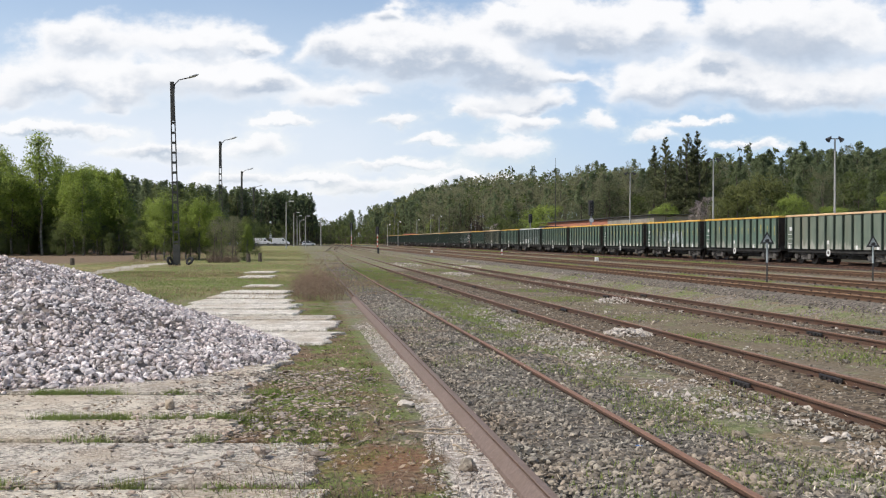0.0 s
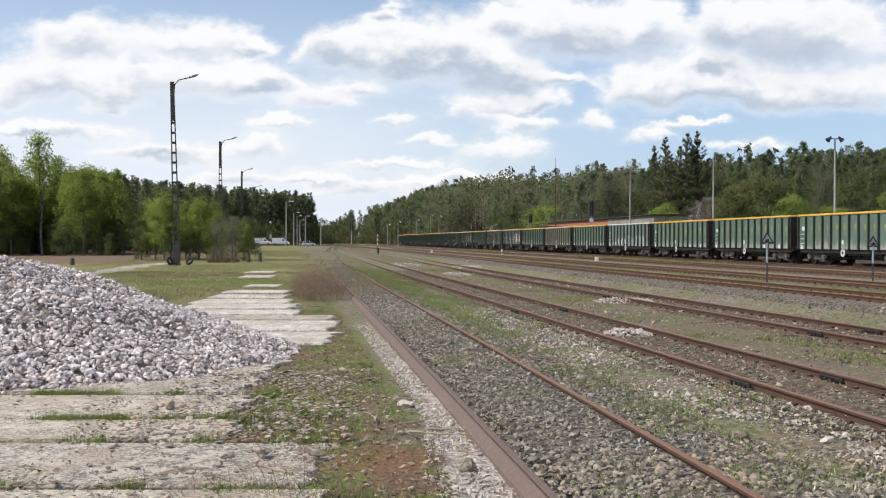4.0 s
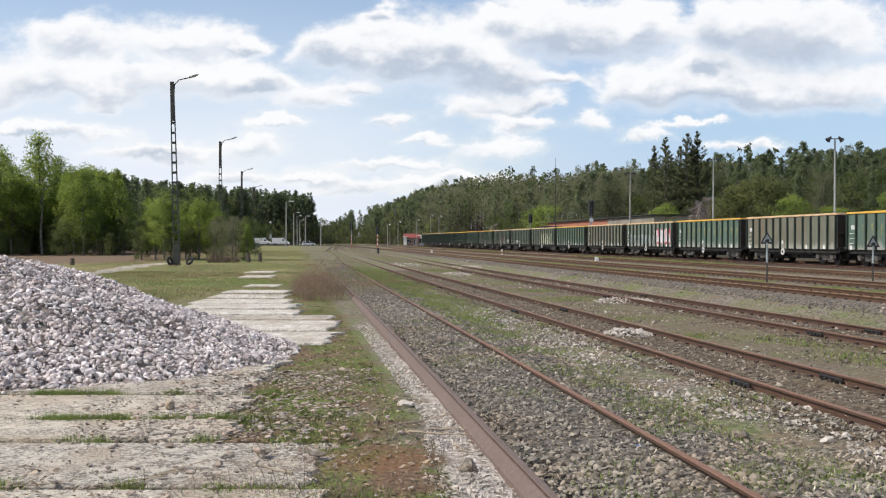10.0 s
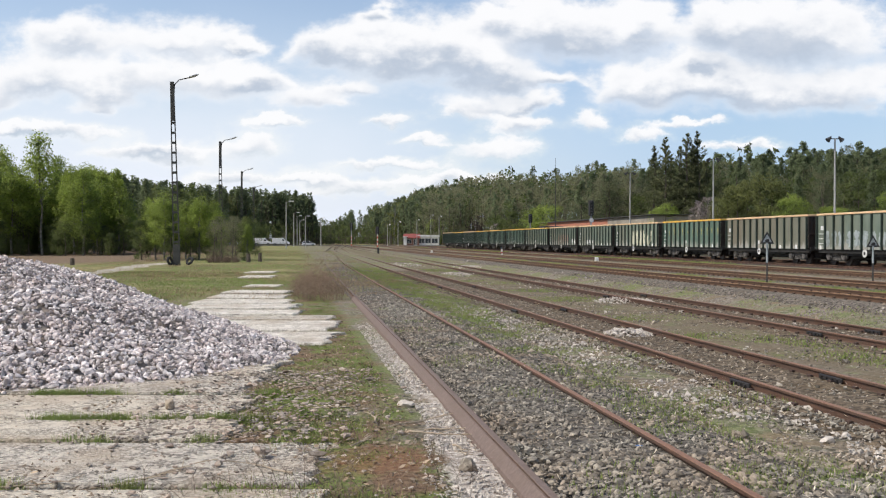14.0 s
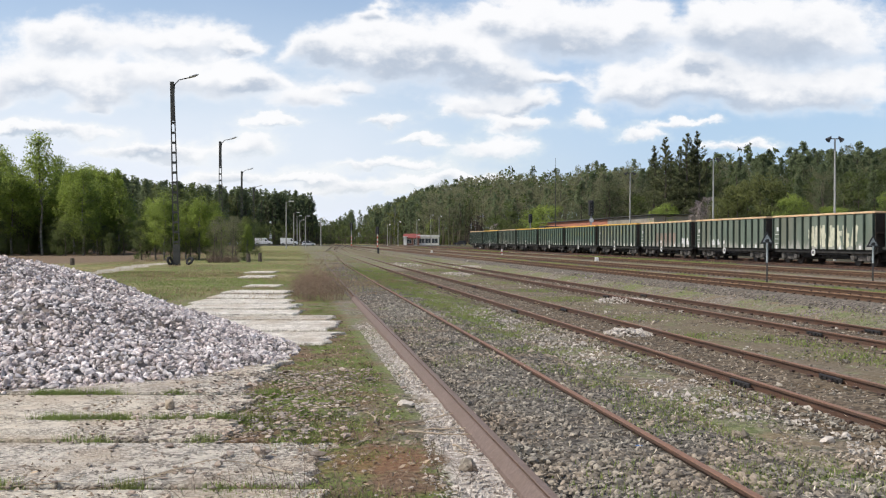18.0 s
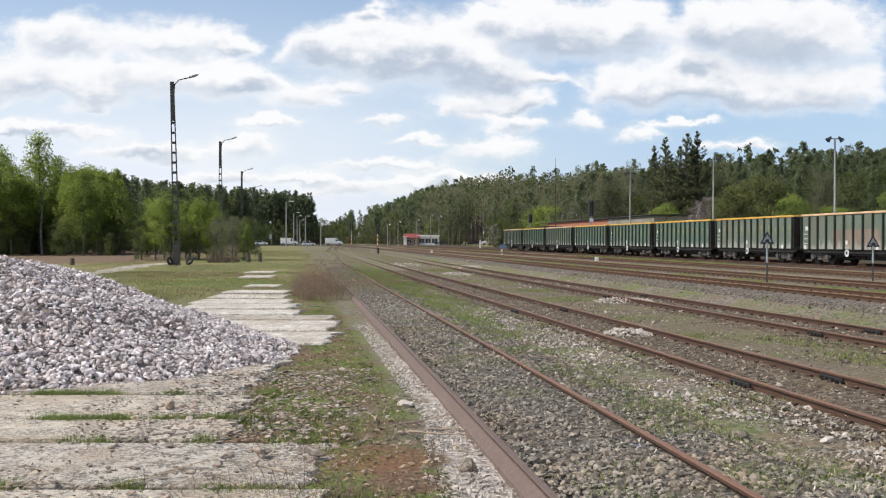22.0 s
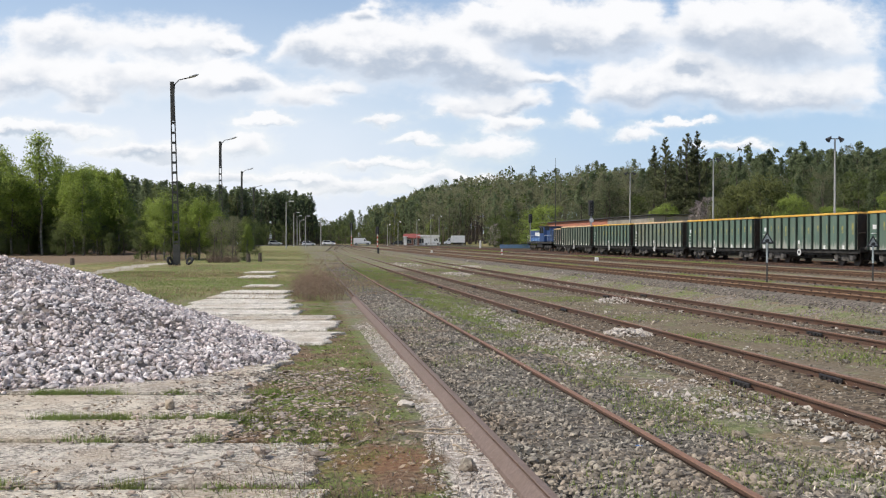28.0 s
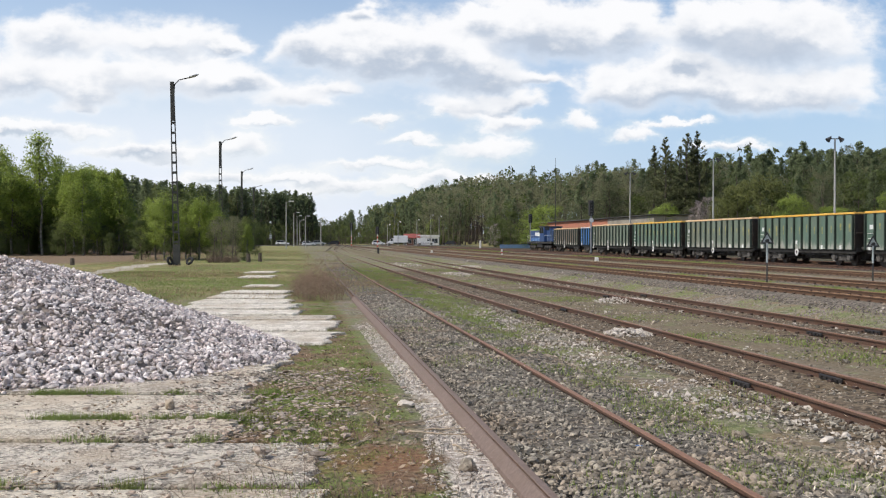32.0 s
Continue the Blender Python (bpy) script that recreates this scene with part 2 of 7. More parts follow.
def prism(profile, y0, y1):
    """A bar along y with the outline profile [(x, z), ...]."""
    bm = bmesh.new()
    a = [bm.verts.new((x, y0, z)) for x, z in profile]
    b = [bm.verts.new((x, y1, z)) for x, z in profile]
    n = len(a)
    bm.faces.new(a)
    bm.faces.new(b[::-1])
    for i in range(n):
        bm.faces.new((a[i], b[i], b[(i + 1) % n], a[(i + 1) % n]))
    bmesh.ops.recalc_face_normals(bm, faces=bm.faces)
    return bm


CY, SY = math.cos(radians(YAW)), math.sin(radians(YAW))


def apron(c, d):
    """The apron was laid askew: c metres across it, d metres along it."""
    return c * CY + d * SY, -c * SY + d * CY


rng = np.random.default_rng(7)
ICO_V = np.array([v for v in [(-1, 1.618, 0), (1, 1.618, 0), (-1, -1.618, 0), (1, -1.618, 0), (0, -1, 1.618), (0, 1, 1.618),
                              (0, -1, -1.618), (0, 1, -1.618), (1.618, 0, -1), (1.618, 0, 1), (-1.618, 0, -1), (-1.618, 0, 1)]]) / 1.902
ICO_F = np.array([(0, 11, 5), (0, 5, 1), (0, 1, 7), (0, 7, 10), (0, 10, 11), (1, 5, 9), (5, 11, 4), (11, 10, 2), (10, 7, 6), (7, 1, 8),
                  (3, 9, 4), (3, 4, 2), (3, 2, 6), (3, 6, 8), (3, 8, 9), (4, 9, 5), (2, 4, 11), (6, 2, 10), (8, 6, 7), (9, 8, 1)])
OCT_V = np.array([(1, 0, 0), (-1, 0, 0), (0, 1, 0), (0, -1, 0), (0, 0, 1), (0, 0, -1)], float)
OCT_F = np.array([(0, 2, 4), (2, 1, 4), (1, 3, 4), (3, 0, 4), (2, 0, 5), (1, 2, 5), (3, 1, 5), (0, 3, 5)])


def rand_rot(n):
    q = rng.normal(size=(n, 4))
    q /= np.linalg.norm(q, axis=1)[:, None]
    w, x, y, z = q.T
    return np.stack([np.stack([1 - 2 * (y * y + z * z), 2 * (x * y - z * w), 2 * (x * z + y * w)], -1),
                     np.stack([2 * (x * y + z * w), 1 - 2 * (x * x + z * z), 2 * (y * z - x * w)], -1),
                     np.stack([2 * (x * z - y * w), 2 * (y * z + x * w), 1 - 2 * (x * x + y * y)], -1)], -2)


def stones(pos, size, base="ico"):
    """Many angular stones, joined: positions (n, 3) and sizes (n,)."""
    bv, bf = (ICO_V, ICO_F) if base == "ico" else (OCT_V, OCT_F)
    n, k = len(pos), len(bv)
    v = bv[None] * (1 + rng.uniform(-0.28, 0.28, (n, k, 1))) * (rng.uniform(0.36, 1.3, (n, 1, 3)) * size[:, None, None] * 0.5)
    v = np.einsum("nij,nkj->nki", rand_rot(n), v) * np.array([1, 1, 0.8]) + pos[:, None, :]
    f = bf[None] + (np.arange(n) * k)[:, None, None]
    return v.reshape(-1, 3), f.reshape(-1, 3)


def blades(pos, height, width, lean=0.5):
    """Grass blades: one leaning triangle each."""
    n = len(pos)
    a = rng.uniform(0, 6.283, n)
    side = np.stack([np.cos(a), np.sin(a), np.zeros(n)], -1) * (width / 2)[:, None]
    b = a + rng.uniform(0.8, 2.3, n)
    bend = np.stack([np.cos(b), np.sin(b), np.zeros(n)], -1) * (height * rng.uniform(0.1, lean, n))[:, None]
    up = np.zeros((n, 3))
    up[:, 2] = height
    v = np.stack([pos - side * 1.2, pos + side * 1.2, pos + bend + up], 1)
    f = np.array([(0, 1, 2)])[None] + (np.arange(n) * 3)[:, None, None]
    return v.reshape(-1, 3), f.reshape(-1, 3)


# ---- ground ----
RAISE = 0.36       # level of the far yard above the near tracks


def rail_z(x, y):
    """Top of rail."""
    near = RAISE * smooth01((y - 60) / 160)
    return np.where(np.asarray(x) > 13.8, RAISE, near)


def ground_z(x, y):
    x, y = np.asarray(x, float), np.asarray(y, float)
    near = RAISE * smooth01((y - 45) / 130)
    z = -0.17 + near + (RAISE - near) * smooth01((x - 13.2) / 1.8)
    z = z + 0.03 * smooth01((y - 68) / 40) * smooth01((14.5 - x) / 1.5) * smooth01((x + 20) / 18)
    z = z + 0.035 * smooth01((x * CY - y * SY + 2.3) / 0.7) * smooth01((1.5 - x) / 0.4) * smooth01((22 - y) / 5)
    z = z + 0.2 * np.exp(-((x + 8.4) ** 2 + (y - 78.0) ** 2) / 110.0)
    z = z + np.clip(x - 50, 0, 200) * 0.055 * smooth01((x - 48) / 25)
    z = z + np.clip(-x - 45, 0, 200) * 0.03
    return z


def bumpy(x, y):
    return 0.025 * np.sin(1.7 * x + 0.6 * y) * np.sin(0.9 * y - 0.4 * x) + 0.015 * np.sin(4.1 * x + 1.0) * np.sin(3.3 * y + 0.7 * x)


def axis(*stretches):
    out = [np.linspace(a, b, n, endpoint=False) for a, b, n in stretches] + [np.array([stretches[-1][1]])]
    return np.concatenate(out)


gx = axis((-2500, -200, 8), (-200, -60, 12), (-60, -12, 24), (-12, 14, 104), (14, 60, 30), (60, 300, 24), (300, 2500, 8))
gy = axis((-400, -20, 6), (-20, 2, 8), (2, 30, 112), (30, 80, 60), (80, 400, 50), (400, 3500, 16))
GX, GY = np.meshgrid(gx, gy)
GZ = ground_z(GX, GY) + bumpy(GX, GY) * np.where((GX < 14) & (GY < 90), np.where(GX * CY - GY * SY < -1.6, 0.2, 1.0), 0.0)
idx = np.arange(GX.size).reshape(GX.shape)
quads = np.stack([idx[:-1, :-1], idx[:-1, 1:], idx[1:, 1:], idx[1:, :-1]], -1).reshape(-1, 4)


def ground_material():
    m, nt, b = nodes_of("yard_ground")
    p = coords(nt)
    sep = nt.nodes.new("ShaderNodeSeparateXYZ")
    link(nt, p, sep.inputs[0])
    x, y = sep.outputs[0], sep.outputs[1]
    big, mid, fine = noise_tex(nt, p, 0.35, 4, 0.6), noise_tex(nt, p, 1.6, 5, 0.65), noise_tex(nt, p, 16, 5, 0.7)
    vor = nt.nodes.new("ShaderNodeTexVoronoi")
    vor.inputs["Scale"].default_value = 17
    link(nt, p, vor.inputs["Vector"])
    dirt = mixc(nt, ramp(nt, fine, 0.3, 0.7), (0.145, 0.110, 0.068), (0.26, 0.202, 0.132))
    cell = nt.nodes.new("ShaderNodeSeparateColor")
    link(nt, vor.outputs["Color"], cell.inputs[0])
    stone = mixc(nt, cell.outputs[0], (0.055, 0.048, 0.04), (0.33, 0.285, 0.235))
    grass = mixc(nt, ramp(nt, fine, 0.3, 0.7), (0.105, 0.14, 0.035), (0.20, 0.235, 0.07))
    straw = mixc(nt, ramp(nt, fine, 0.3, 0.7), (0.20, 0.15, 0.08), (0.34, 0.27, 0.16))
    col = mixc(nt, ramp(nt, mid, 0.36, 0.54), dirt, stone)
    # trackside ballast: grey stone over dirt from the first rail on
    # pale gravelly and dark oily patches a stride or two across
    spot = noise_tex(nt, p, 1.1, 7, 0.78)
    col = mixc(nt, maths(nt, "MULTIPLY", ramp(nt, spot, 0.55, 0.68), 0.55), col, (0.34, 0.295, 0.235))
    col = mixc(nt, maths(nt, "MULTIPLY", ramp(nt, spot, 0.45, 0.33), 0.6), col, (0.085, 0.065, 0.045))
    # thin moss and grass creeping over the near yard
    col = mixc(nt, maths(nt, "MULTIPLY", ramp(nt, maths(nt, "ADD", big, maths(nt, "MULTIPLY", mid, 0.6)), 0.72, 0.95), 0.7), col, grass)
    # the meadow left of the apron and all ground far off
    far = maths(nt, "MULTIPLY", ramp(nt, maths(nt, "SUBTRACT", y, maths(nt, "MULTIPLY", x, 1.6)), 36, 52), ramp(nt, x, 3.0, 0.0))
    meadow = mixc(nt, maths(nt, "MULTIPLY", ramp(nt, maths(nt, "ADD", mid, maths(nt, "MULTIPLY", big, 0.5)), 0.62, 0.86), 0.75), mixc(nt, ramp(nt, fine, 0.3, 0.7), (0.085, 0.125, 0.03), (0.19, 0.25, 0.06)), mixc(nt, ramp(nt, spot, 0.4, 0.62), straw, (0.15, 0.115, 0.07)))
    wide = noise_tex(nt, p, 0.11, 6, 0.7)
    meadow = mixc(nt, maths(nt, "MULTIPLY", ramp(nt, wide, 0.46, 0.56), 0.8), meadow, mixc(nt, ramp(nt, mid, 0.35, 0.65), (0.20, 0.15, 0.09), (0.32, 0.285, 0.12)))
    col = mixc(nt, far, col, meadow)
    # mossy, leaf-strewn verge between the apron and the first rail
    verge = maths(nt, "MULTIPLY", maths(nt, "MULTIPLY", ramp(nt, x, -2.6, -1.6), ramp(nt, x, 1.5, 1.2)), ramp(nt, y, 46, 34))
    litter = mixc(nt, ramp(nt, mid, 0.42, 0.58), mixc(nt, ramp(nt, fine, 0.3, 0.7), (0.10, 0.062, 0.038), (0.24, 0.165, 0.11)), mixc(nt, ramp(nt, fine, 0.3, 0.7), (0.085, 0.115, 0.028), (0.20, 0.225, 0.075)))
    col = mixc(nt, maths(nt, "MULTIPLY", verge, ramp(nt, big, 0.30, 0.52)), col, litter)
    # pale limestone dust beside the first rail
    dust = maths(nt, "MULTIPLY", maths(nt, "MULTIPLY", ramp(nt, maths(nt, "ADD", maths(nt, "ADD", x, maths(nt, "MULTIPLY", mid, 0.7)), maths(nt, "MULTIPLY", ramp(nt, y, 12, 8.5), 0.28)), 1.86, 2.06), ramp(nt, x, 2.0, 1.95)), ramp(nt, y, 30, 12))
    col = mixc(nt, maths(nt, "MULTIPLY", dust, 0.85), col, mixc(nt, cell.outputs[0], (0.30, 0.25, 0.21), (0.62, 0.56, 0.50)))
    # a patch of reddish moss by the apron's corner
    red = nt.nodes.new("ShaderNodeVectorMath")
    red.operation = "DISTANCE"
    link(nt, p, red.inputs[0])
    red.inputs[1].default_value = (0.75, 9.6, -0.14)
    rust = ramp(nt, maths(nt, "ADD", red.outputs["Value"], maths(nt, "MULTIPLY", mid, 1.4)), 1.55, 0.9)
    col = mixc(nt, maths(nt, "MULTIPLY", rust, 0.6), col, mixc(nt, ramp(nt, fine, 0.3, 0.7), (0.15, 0.065, 0.035), (0.26, 0.14, 0.07)))
    # brown dead grass and forest floor at the edge of the left woods
    deep = ramp(nt, maths(nt, "ADD", maths(nt, "SUBTRACT", y, maths(nt, "MULTIPLY", x, 1.1)), maths(nt, "MULTIPLY", wide, 26)), 119, 131)
    floor = mixc(nt, ramp(nt, fine, 0.3, 0.7), (0.13, 0.092, 0.062), (0.25, 0.18, 0.12))
    col = mixc(nt, maths(nt, "MULTIPLY", deep, ramp(nt, x, -8, -14)), col, floor)
    edge = maths(nt, "MAXIMUM", ramp(nt, x, 40, 46), ramp(nt, y, 330, 360))
    col = mixc(nt, edge, col, mixc(nt, ramp(nt, mid, 0.35, 0.6), grass, straw))
    # dark band beside and behind the main track, painted as shade under the wagons
    train_shade = maths(nt, "MULTIPLY", maths(nt, "MULTIPLY", ramp(nt, x, 35.5, 36.5), ramp(nt, x, 56, 50)), ramp(nt, y, 330, 300))
    col = mixc(nt, maths(nt, "MULTIPLY", train_shade, 0.9), col, mixc(nt, ramp(nt, fine, 0.3, 0.7), (0.030, 0.027, 0.020), (0.075, 0.066, 0.048)))
    # dry strip between the second and third track
    strip = maths(nt, "MULTIPLY", ramp(nt, x, 8.0, 8.8), ramp(nt, x, 11.2, 10.4))
    col = mixc(nt, maths(nt, "MULTIPLY", strip, 0.75), col, mixc(nt, ramp(nt, mid, 0.52, 0.74), mixc(nt, ramp(nt, fine, 0.3, 0.7), (0.105, 0.082, 0.050), (0.215, 0.172, 0.115)), grass))
    link(nt, col, b.inputs["Base Color"])
    b.inputs["Roughness"].default_value = 0.95
    b.inputs["Specular IOR Level"].default_value = 0.15
    bp = nt.nodes.new("ShaderNodeBump")
    bp.inputs["Strength"].default_value, bp.inputs["Distance"].default_value = 0.8, 0.03
    hgt = maths(nt, "ADD", maths(nt, "MULTIPLY", vor.outputs["Distance"], -0.7), fine)
    link(nt, hgt, bp.inputs["Height"])
    link(nt, bp.outputs["Normal"], b.inputs["Normal"])
    return m


M["ground"] = ground_material()
ground = new("ground", quick_mesh("ground", np.stack([GX, GY, GZ], -1).reshape(-1, 3), quads, M["ground"], smooth=True))
tagged(ground, "stony railway yard ground with moss, dry soil and thin grass", "ground", kind="structure")

# ---- tracks ----
GAUGE = 1.505
RAIL = [(-0.063, -0.16), (0.063, -0.16), (0.063, -0.148), (0.009, -0.12), (0.009, -0.045), (0.034, -0.034), (0.034, -0.006), (0.028, 0.0),
        (-0.028, 0.0), (-0.034, -0.006), (-0.034, -0.034), (-0.009, -0.045), (-0.009, -0.12), (-0.063, -0.148)]


def along_path(pts, step=4.0):
    """A smooth x(y) through [(x, y), ...]."""
    ys = np.arange(pts[0][1], pts[-1][1] + 0.01, step)
    xs = np.interp(ys, [p[1] for p in pts], [p[0] for p in pts])
    for _ in range(6):
        xs[1:-1] = 0.25 * xs[:-2] + 0.5 * xs[1:-1] + 0.25 * xs[2:]
    return xs, ys


def rail_mesh(xs, ys, off, side_x, mats=("rust", "rust_top")):
    k = len(RAIL)
    prof = np.array(RAIL)
    zt = rail_z(side_x, ys)
    v = np.stack([xs[:, None] + off + prof[None, :, 0], np.repeat(ys[:, None], k, 1), zt[:, None] + prof[None, :, 1]], -1).reshape(-1, 3)
    f, fm = [], []
    for i in range(len(xs) - 1):
        for j in range(k):
            a, b = i * k + j, i * k + (j + 1) % k
            f.append((a, a + k, b + k, b))
            fm.append(1 if j in (6, 7, 8) else 0)
    return quick_mesh("rail", v, f, [M[k] for k in mats], fm)


def sleeper_mesh(chairs=True):
    bm = box(-1.3, 1.3, -0.12, 0.12, -0.30, -0.165, bevel=0.015)
    me = bm_mesh("sleeper", bm, M["sleeper"])
    return me


SLEEPER = sleeper_mesh()
bm = box(-0.15, 0.15, -0.07, 0.07, -0.163, -0.140)
add_box(bm, -0.115, -0.06, -0.05, 0.05, -0.14, -0.095)
add_box(bm, 0.06, 0.115, -0.05, 0.05, -0.14, -0.095)
CHAIR = bm_mesh("rail_chair", bm, M["chair"])


def railway_track(name, pts, label, single=(), joined=()):
    """single, joined: stretches of y with sleepers as parts, and as one joined mesh."""
    t = empty(name, label, "railway track", "tracks of the yard", kind="structure")
    xs, ys = along_path(pts)
    mid_x = pts[0][0]
    for s in (-GAUGE / 2, GAUGE / 2):
        part("rail", rail_mesh(xs, ys, s, mid_x, ("rust_run", "rust_run_top") if 15 < mid_x < 30 else ("rust", "edge_plate") if s < 0 and mid_x < 4 else ("rust", "rust_top")), None, t)
    if single:
        for y in np.arange(single[0], single[1], 0.62):
            x = float(np.interp(y, ys, xs))
            z = float(rail_z(mid_x, y))
            yy = y + rng.uniform(-0.03, 0.03)
            s = part("sleeper", SLEEPER, None, t, m=pose(x, yy, z, 0, 0, rng.uniform(-1.2, 1.2)))
            for o in (-GAUGE / 2, GAUGE / 2):
                part("rail_chair", CHAIR, None, s, m=pose(o, 0, 0))
    if joined:
        vv, ff, n = [], [], 0
        bv = np.array([(sx * 1.3, sy * 0.12, z) for z in (-0.30, -0.165) for sy in (-1, 1) for sx in (-1, 1)])
        bf = np.array([(0, 1, 5, 4), (1, 3, 7, 5), (3, 2, 6, 7), (2, 0, 4, 6), (4, 5, 7, 6)])
        for y in np.arange(joined[0], joined[1], 0.62):
            vv.append(bv + np.array([np.interp(y, ys, xs), y, float(rail_z(mid_x, y))]))
            ff.append(bf + n)
            n += 8
        tagged(part("sleepers", quick_mesh("sleepers", np.concatenate(vv), np.concatenate(ff), M["sleeper"]), None, t), kind="stuff")
    return t


TRACKS = [
    ("track_1", [(2.56, -6), (2.655, 7.7), (2.72, 13), (2.765, 18), (2.79, 24), (2.82, 31), (2.90, 45), (3.25, 84), (4.7, 145), (8.5, 225), (11.75, 300), (11.9, 330)], "rusty siding track half buried in grey ballast", (), ()),
    ("track_2", [(6.93, -6), (6.93, 150), (8.8, 215), (13.2, 290), (15.8, 330)], "rusty siding track on old wooden sleepers", (9, 62), (62, 150)),
    ("track_3", [(11.75, -6), (11.75, 190), (13.4, 255), (16.0, 320), (16.2, 330)], "rusty siding track on old wooden sleepers", (16, 70), (70, 150)),
    ("track_4", [(16.4, -6), (16.4, 330), (16.4, 900)], "brown running track on a stone bed", (26, 80), (80, 200)),
    ("track_5", [(20.9, -6), (20.9, 200), (25.5, 300), (25.5, 330)], "brown track beside a grassy strip", (32, 90), (90, 200)),
    ("track_6", [(26.9, -6), (26.9, 250), (33.7, 380), (33.7, 400)], "brown track on a dark stone bed", (40, 95), (95, 200)),
    ("track_7", [(33.75, -200), (33.75, 330), (33.75, 900)], "main track under the freight train", (45, 105), (105, 300)),
    ("track_8", [(38.4, 20), (38.4, 250), (33.8, 330), (33.75, 345)], "track holding the parked locomotive", (), (60, 300)),
]
made_tracks = [railway_track(*tr) for tr in TRACKS]


def edge_plate():
    """A slanting steel edge that follows the first rail."""
    prof = np.array([(-0.140, -0.20), (-0.128, -0.115), (-0.05, -0.022), (-0.036, -0.022), (-0.036, -0.20)])
    xs, ys = along_path(TRACKS[0][1])
    ys2 = np.arange(-5, 37, 0.75)
    xs2 = np.interp(ys2, ys, xs) - GAUGE / 2
    k = len(prof)
    v = np.stack([xs2[:, None] + prof[None, :, 0], np.repeat(ys2[:, None], k, 1), 0 * xs2[:, None] + prof[None, :, 1]], -1).reshape(-1, 3)
    f = [(i * k + j, (i + 1) * k + j, (i + 1) * k + (j + 1) % k, i * k + (j + 1) % k) for i in range(len(ys2) - 1) for j in range(k)]
    part("edge_plate", quick_mesh("edge_plate", v, f, M["edge_plate"]), None, made_tracks[0], "slanting rusty steel edge along the rail")


edge_plate()


bm = box(-0.075, -0.035, -0.32, 0.32, -0.115, -0.045, bevel=0.008)
add_box(bm, 0.035, 0.075, -0.32, 0.32, -0.115, -0.045, bevel=0.008)
for by in (-0.22, -0.08, 0.08, 0.22):
    add_tube(bm, (-0.10, by, -0.08), (0.10, by, -0.08), 0.018, n=6)
M["oiled_iron"] = surf("oiled_black_iron", (0.012, 0.010, 0.010), (0.03, 0.026, 0.025), 14, 0.6, 0.2)
FISHPLATE = bm_mesh("fishplate", bm, M["oiled_iron"])
for track, ys_of in ((1, (13.9, 28.9, 43.9)), (2, (21.0, 36.0))):
    for y_joint in ys_of:
        for o in (-GAUGE / 2, GAUGE / 2):
            part("fishplate", FISHPLATE, None, made_tracks[track], "black oiled joint plate", m=pose(TRACKS[track][1][0][0] + o, y_joint + 0.2 * o, 0))


def bed(name, x0, x1, y0, y1, top, label, lift=None):
    """A low ballast ridge under a track."""
    ys = np.linspace(y0, y1, 90)
    cols = np.array([x0 - 0.5, x0, x0 + 0.35, x1 - 0.35, x1, x1 + 0.5])
    hgt = np.array([-0.3, -0.02, 1, 1, -0.02, -0.3])
    X, Y = np.meshgrid(cols, ys)
    Z = np.where(hgt[None] > 0, rail_z((x0 + x1) / 2, Y) + top, ground_z(X, Y) + hgt[None] * 0.5)
    i = np.arange(X.size).reshape(X.shape)
    q = np.stack([i[:-1, :-1], i[:-1, 1:], i[1:, 1:], i[1:, :-1]], -1).reshape(-1, 4)
    ob = new(name, quick_mesh(name, np.stack([X, Y, Z], -1).reshape(-1, 3), q, M[lift] if lift else M["bed"], smooth=True))
    return tagged(ob, label, "ballast", kind="structure")


def bed_material(name, a, b2, moss):
    m, nt, b = nodes_of(name)
    p = coords(nt)
    vor = nt.nodes.new("ShaderNodeTexVoronoi")
    vor.inputs["Scale"].default_value = 15
    link(nt, p, vor.inputs["Vector"])
    cell = nt.nodes.new("ShaderNodeSeparateColor")
    link(nt, vor.outputs["Color"], cell.inputs[0])
    mid, fine = noise_tex(nt, p, 0.9, 4, 0.6), noise_tex(nt, p, 20, 4, 0.6)
    col = mixc(nt, cell.outputs[0], a, b2)
    col = mixc(nt, maths(nt, "MULTIPLY", ramp(nt, mid, 0.5, 0.7), 0.6), col, moss)
    link(nt, col, b.inputs["Base Color"])
    b.inputs["Roughness"].default_value = 0.95
    b.inputs["Specular IOR Level"].default_value = 0.15
    bp = nt.nodes.new("ShaderNodeBump")
    bp.inputs["Strength"].default_value, bp.inputs["Distance"].default_value = 0.9, 0.03
    link(nt, maths(nt, "SUBTRACT", maths(nt, "MULTIPLY", fine, 0.5), vor.outputs["Distance"]), bp.inputs["Height"])
    link(nt, bp.outputs["Normal"], b.inputs["Normal"])
    return m


# first bed is darkened to put shade into the gaps between loose stones
M["bed"] = bed_material("ballast_bed", (0.030, 0.026, 0.022), (0.20, 0.178, 0.15), (0.13, 0.095, 0.062))
M["bed_dark"] = bed_material("dark_ballast_bed", (0.032, 0.025, 0.018), (0.215, 0.168, 0.118), (0.14, 0.10, 0.058))
M["bed_darkest"] = bed_material("darkest_ballast_bed", (0.022, 0.018, 0.015), (0.115, 0.092, 0.075), (0.06, 0.045, 0.034))
M["bed_yellow"] = bed_material("brown_stone_bed", (0.036, 0.031, 0.025), (0.245, 0.212, 0.175), (0.13, 0.105, 0.075))
bed("ballast_bed", 1.95, 4.6, -5, 90, -0.065, "grey ballast bed of the nearest siding")
bed("ballast_bed", 5.6, 8.3, -5, 150, -0.125, "dark ballast bed with soil between the rails", "bed_dark")
bed("ballast_bed", 10.4, 13.1, -5, 160, -0.135, "ballast bed of the third siding", "bed_dark")
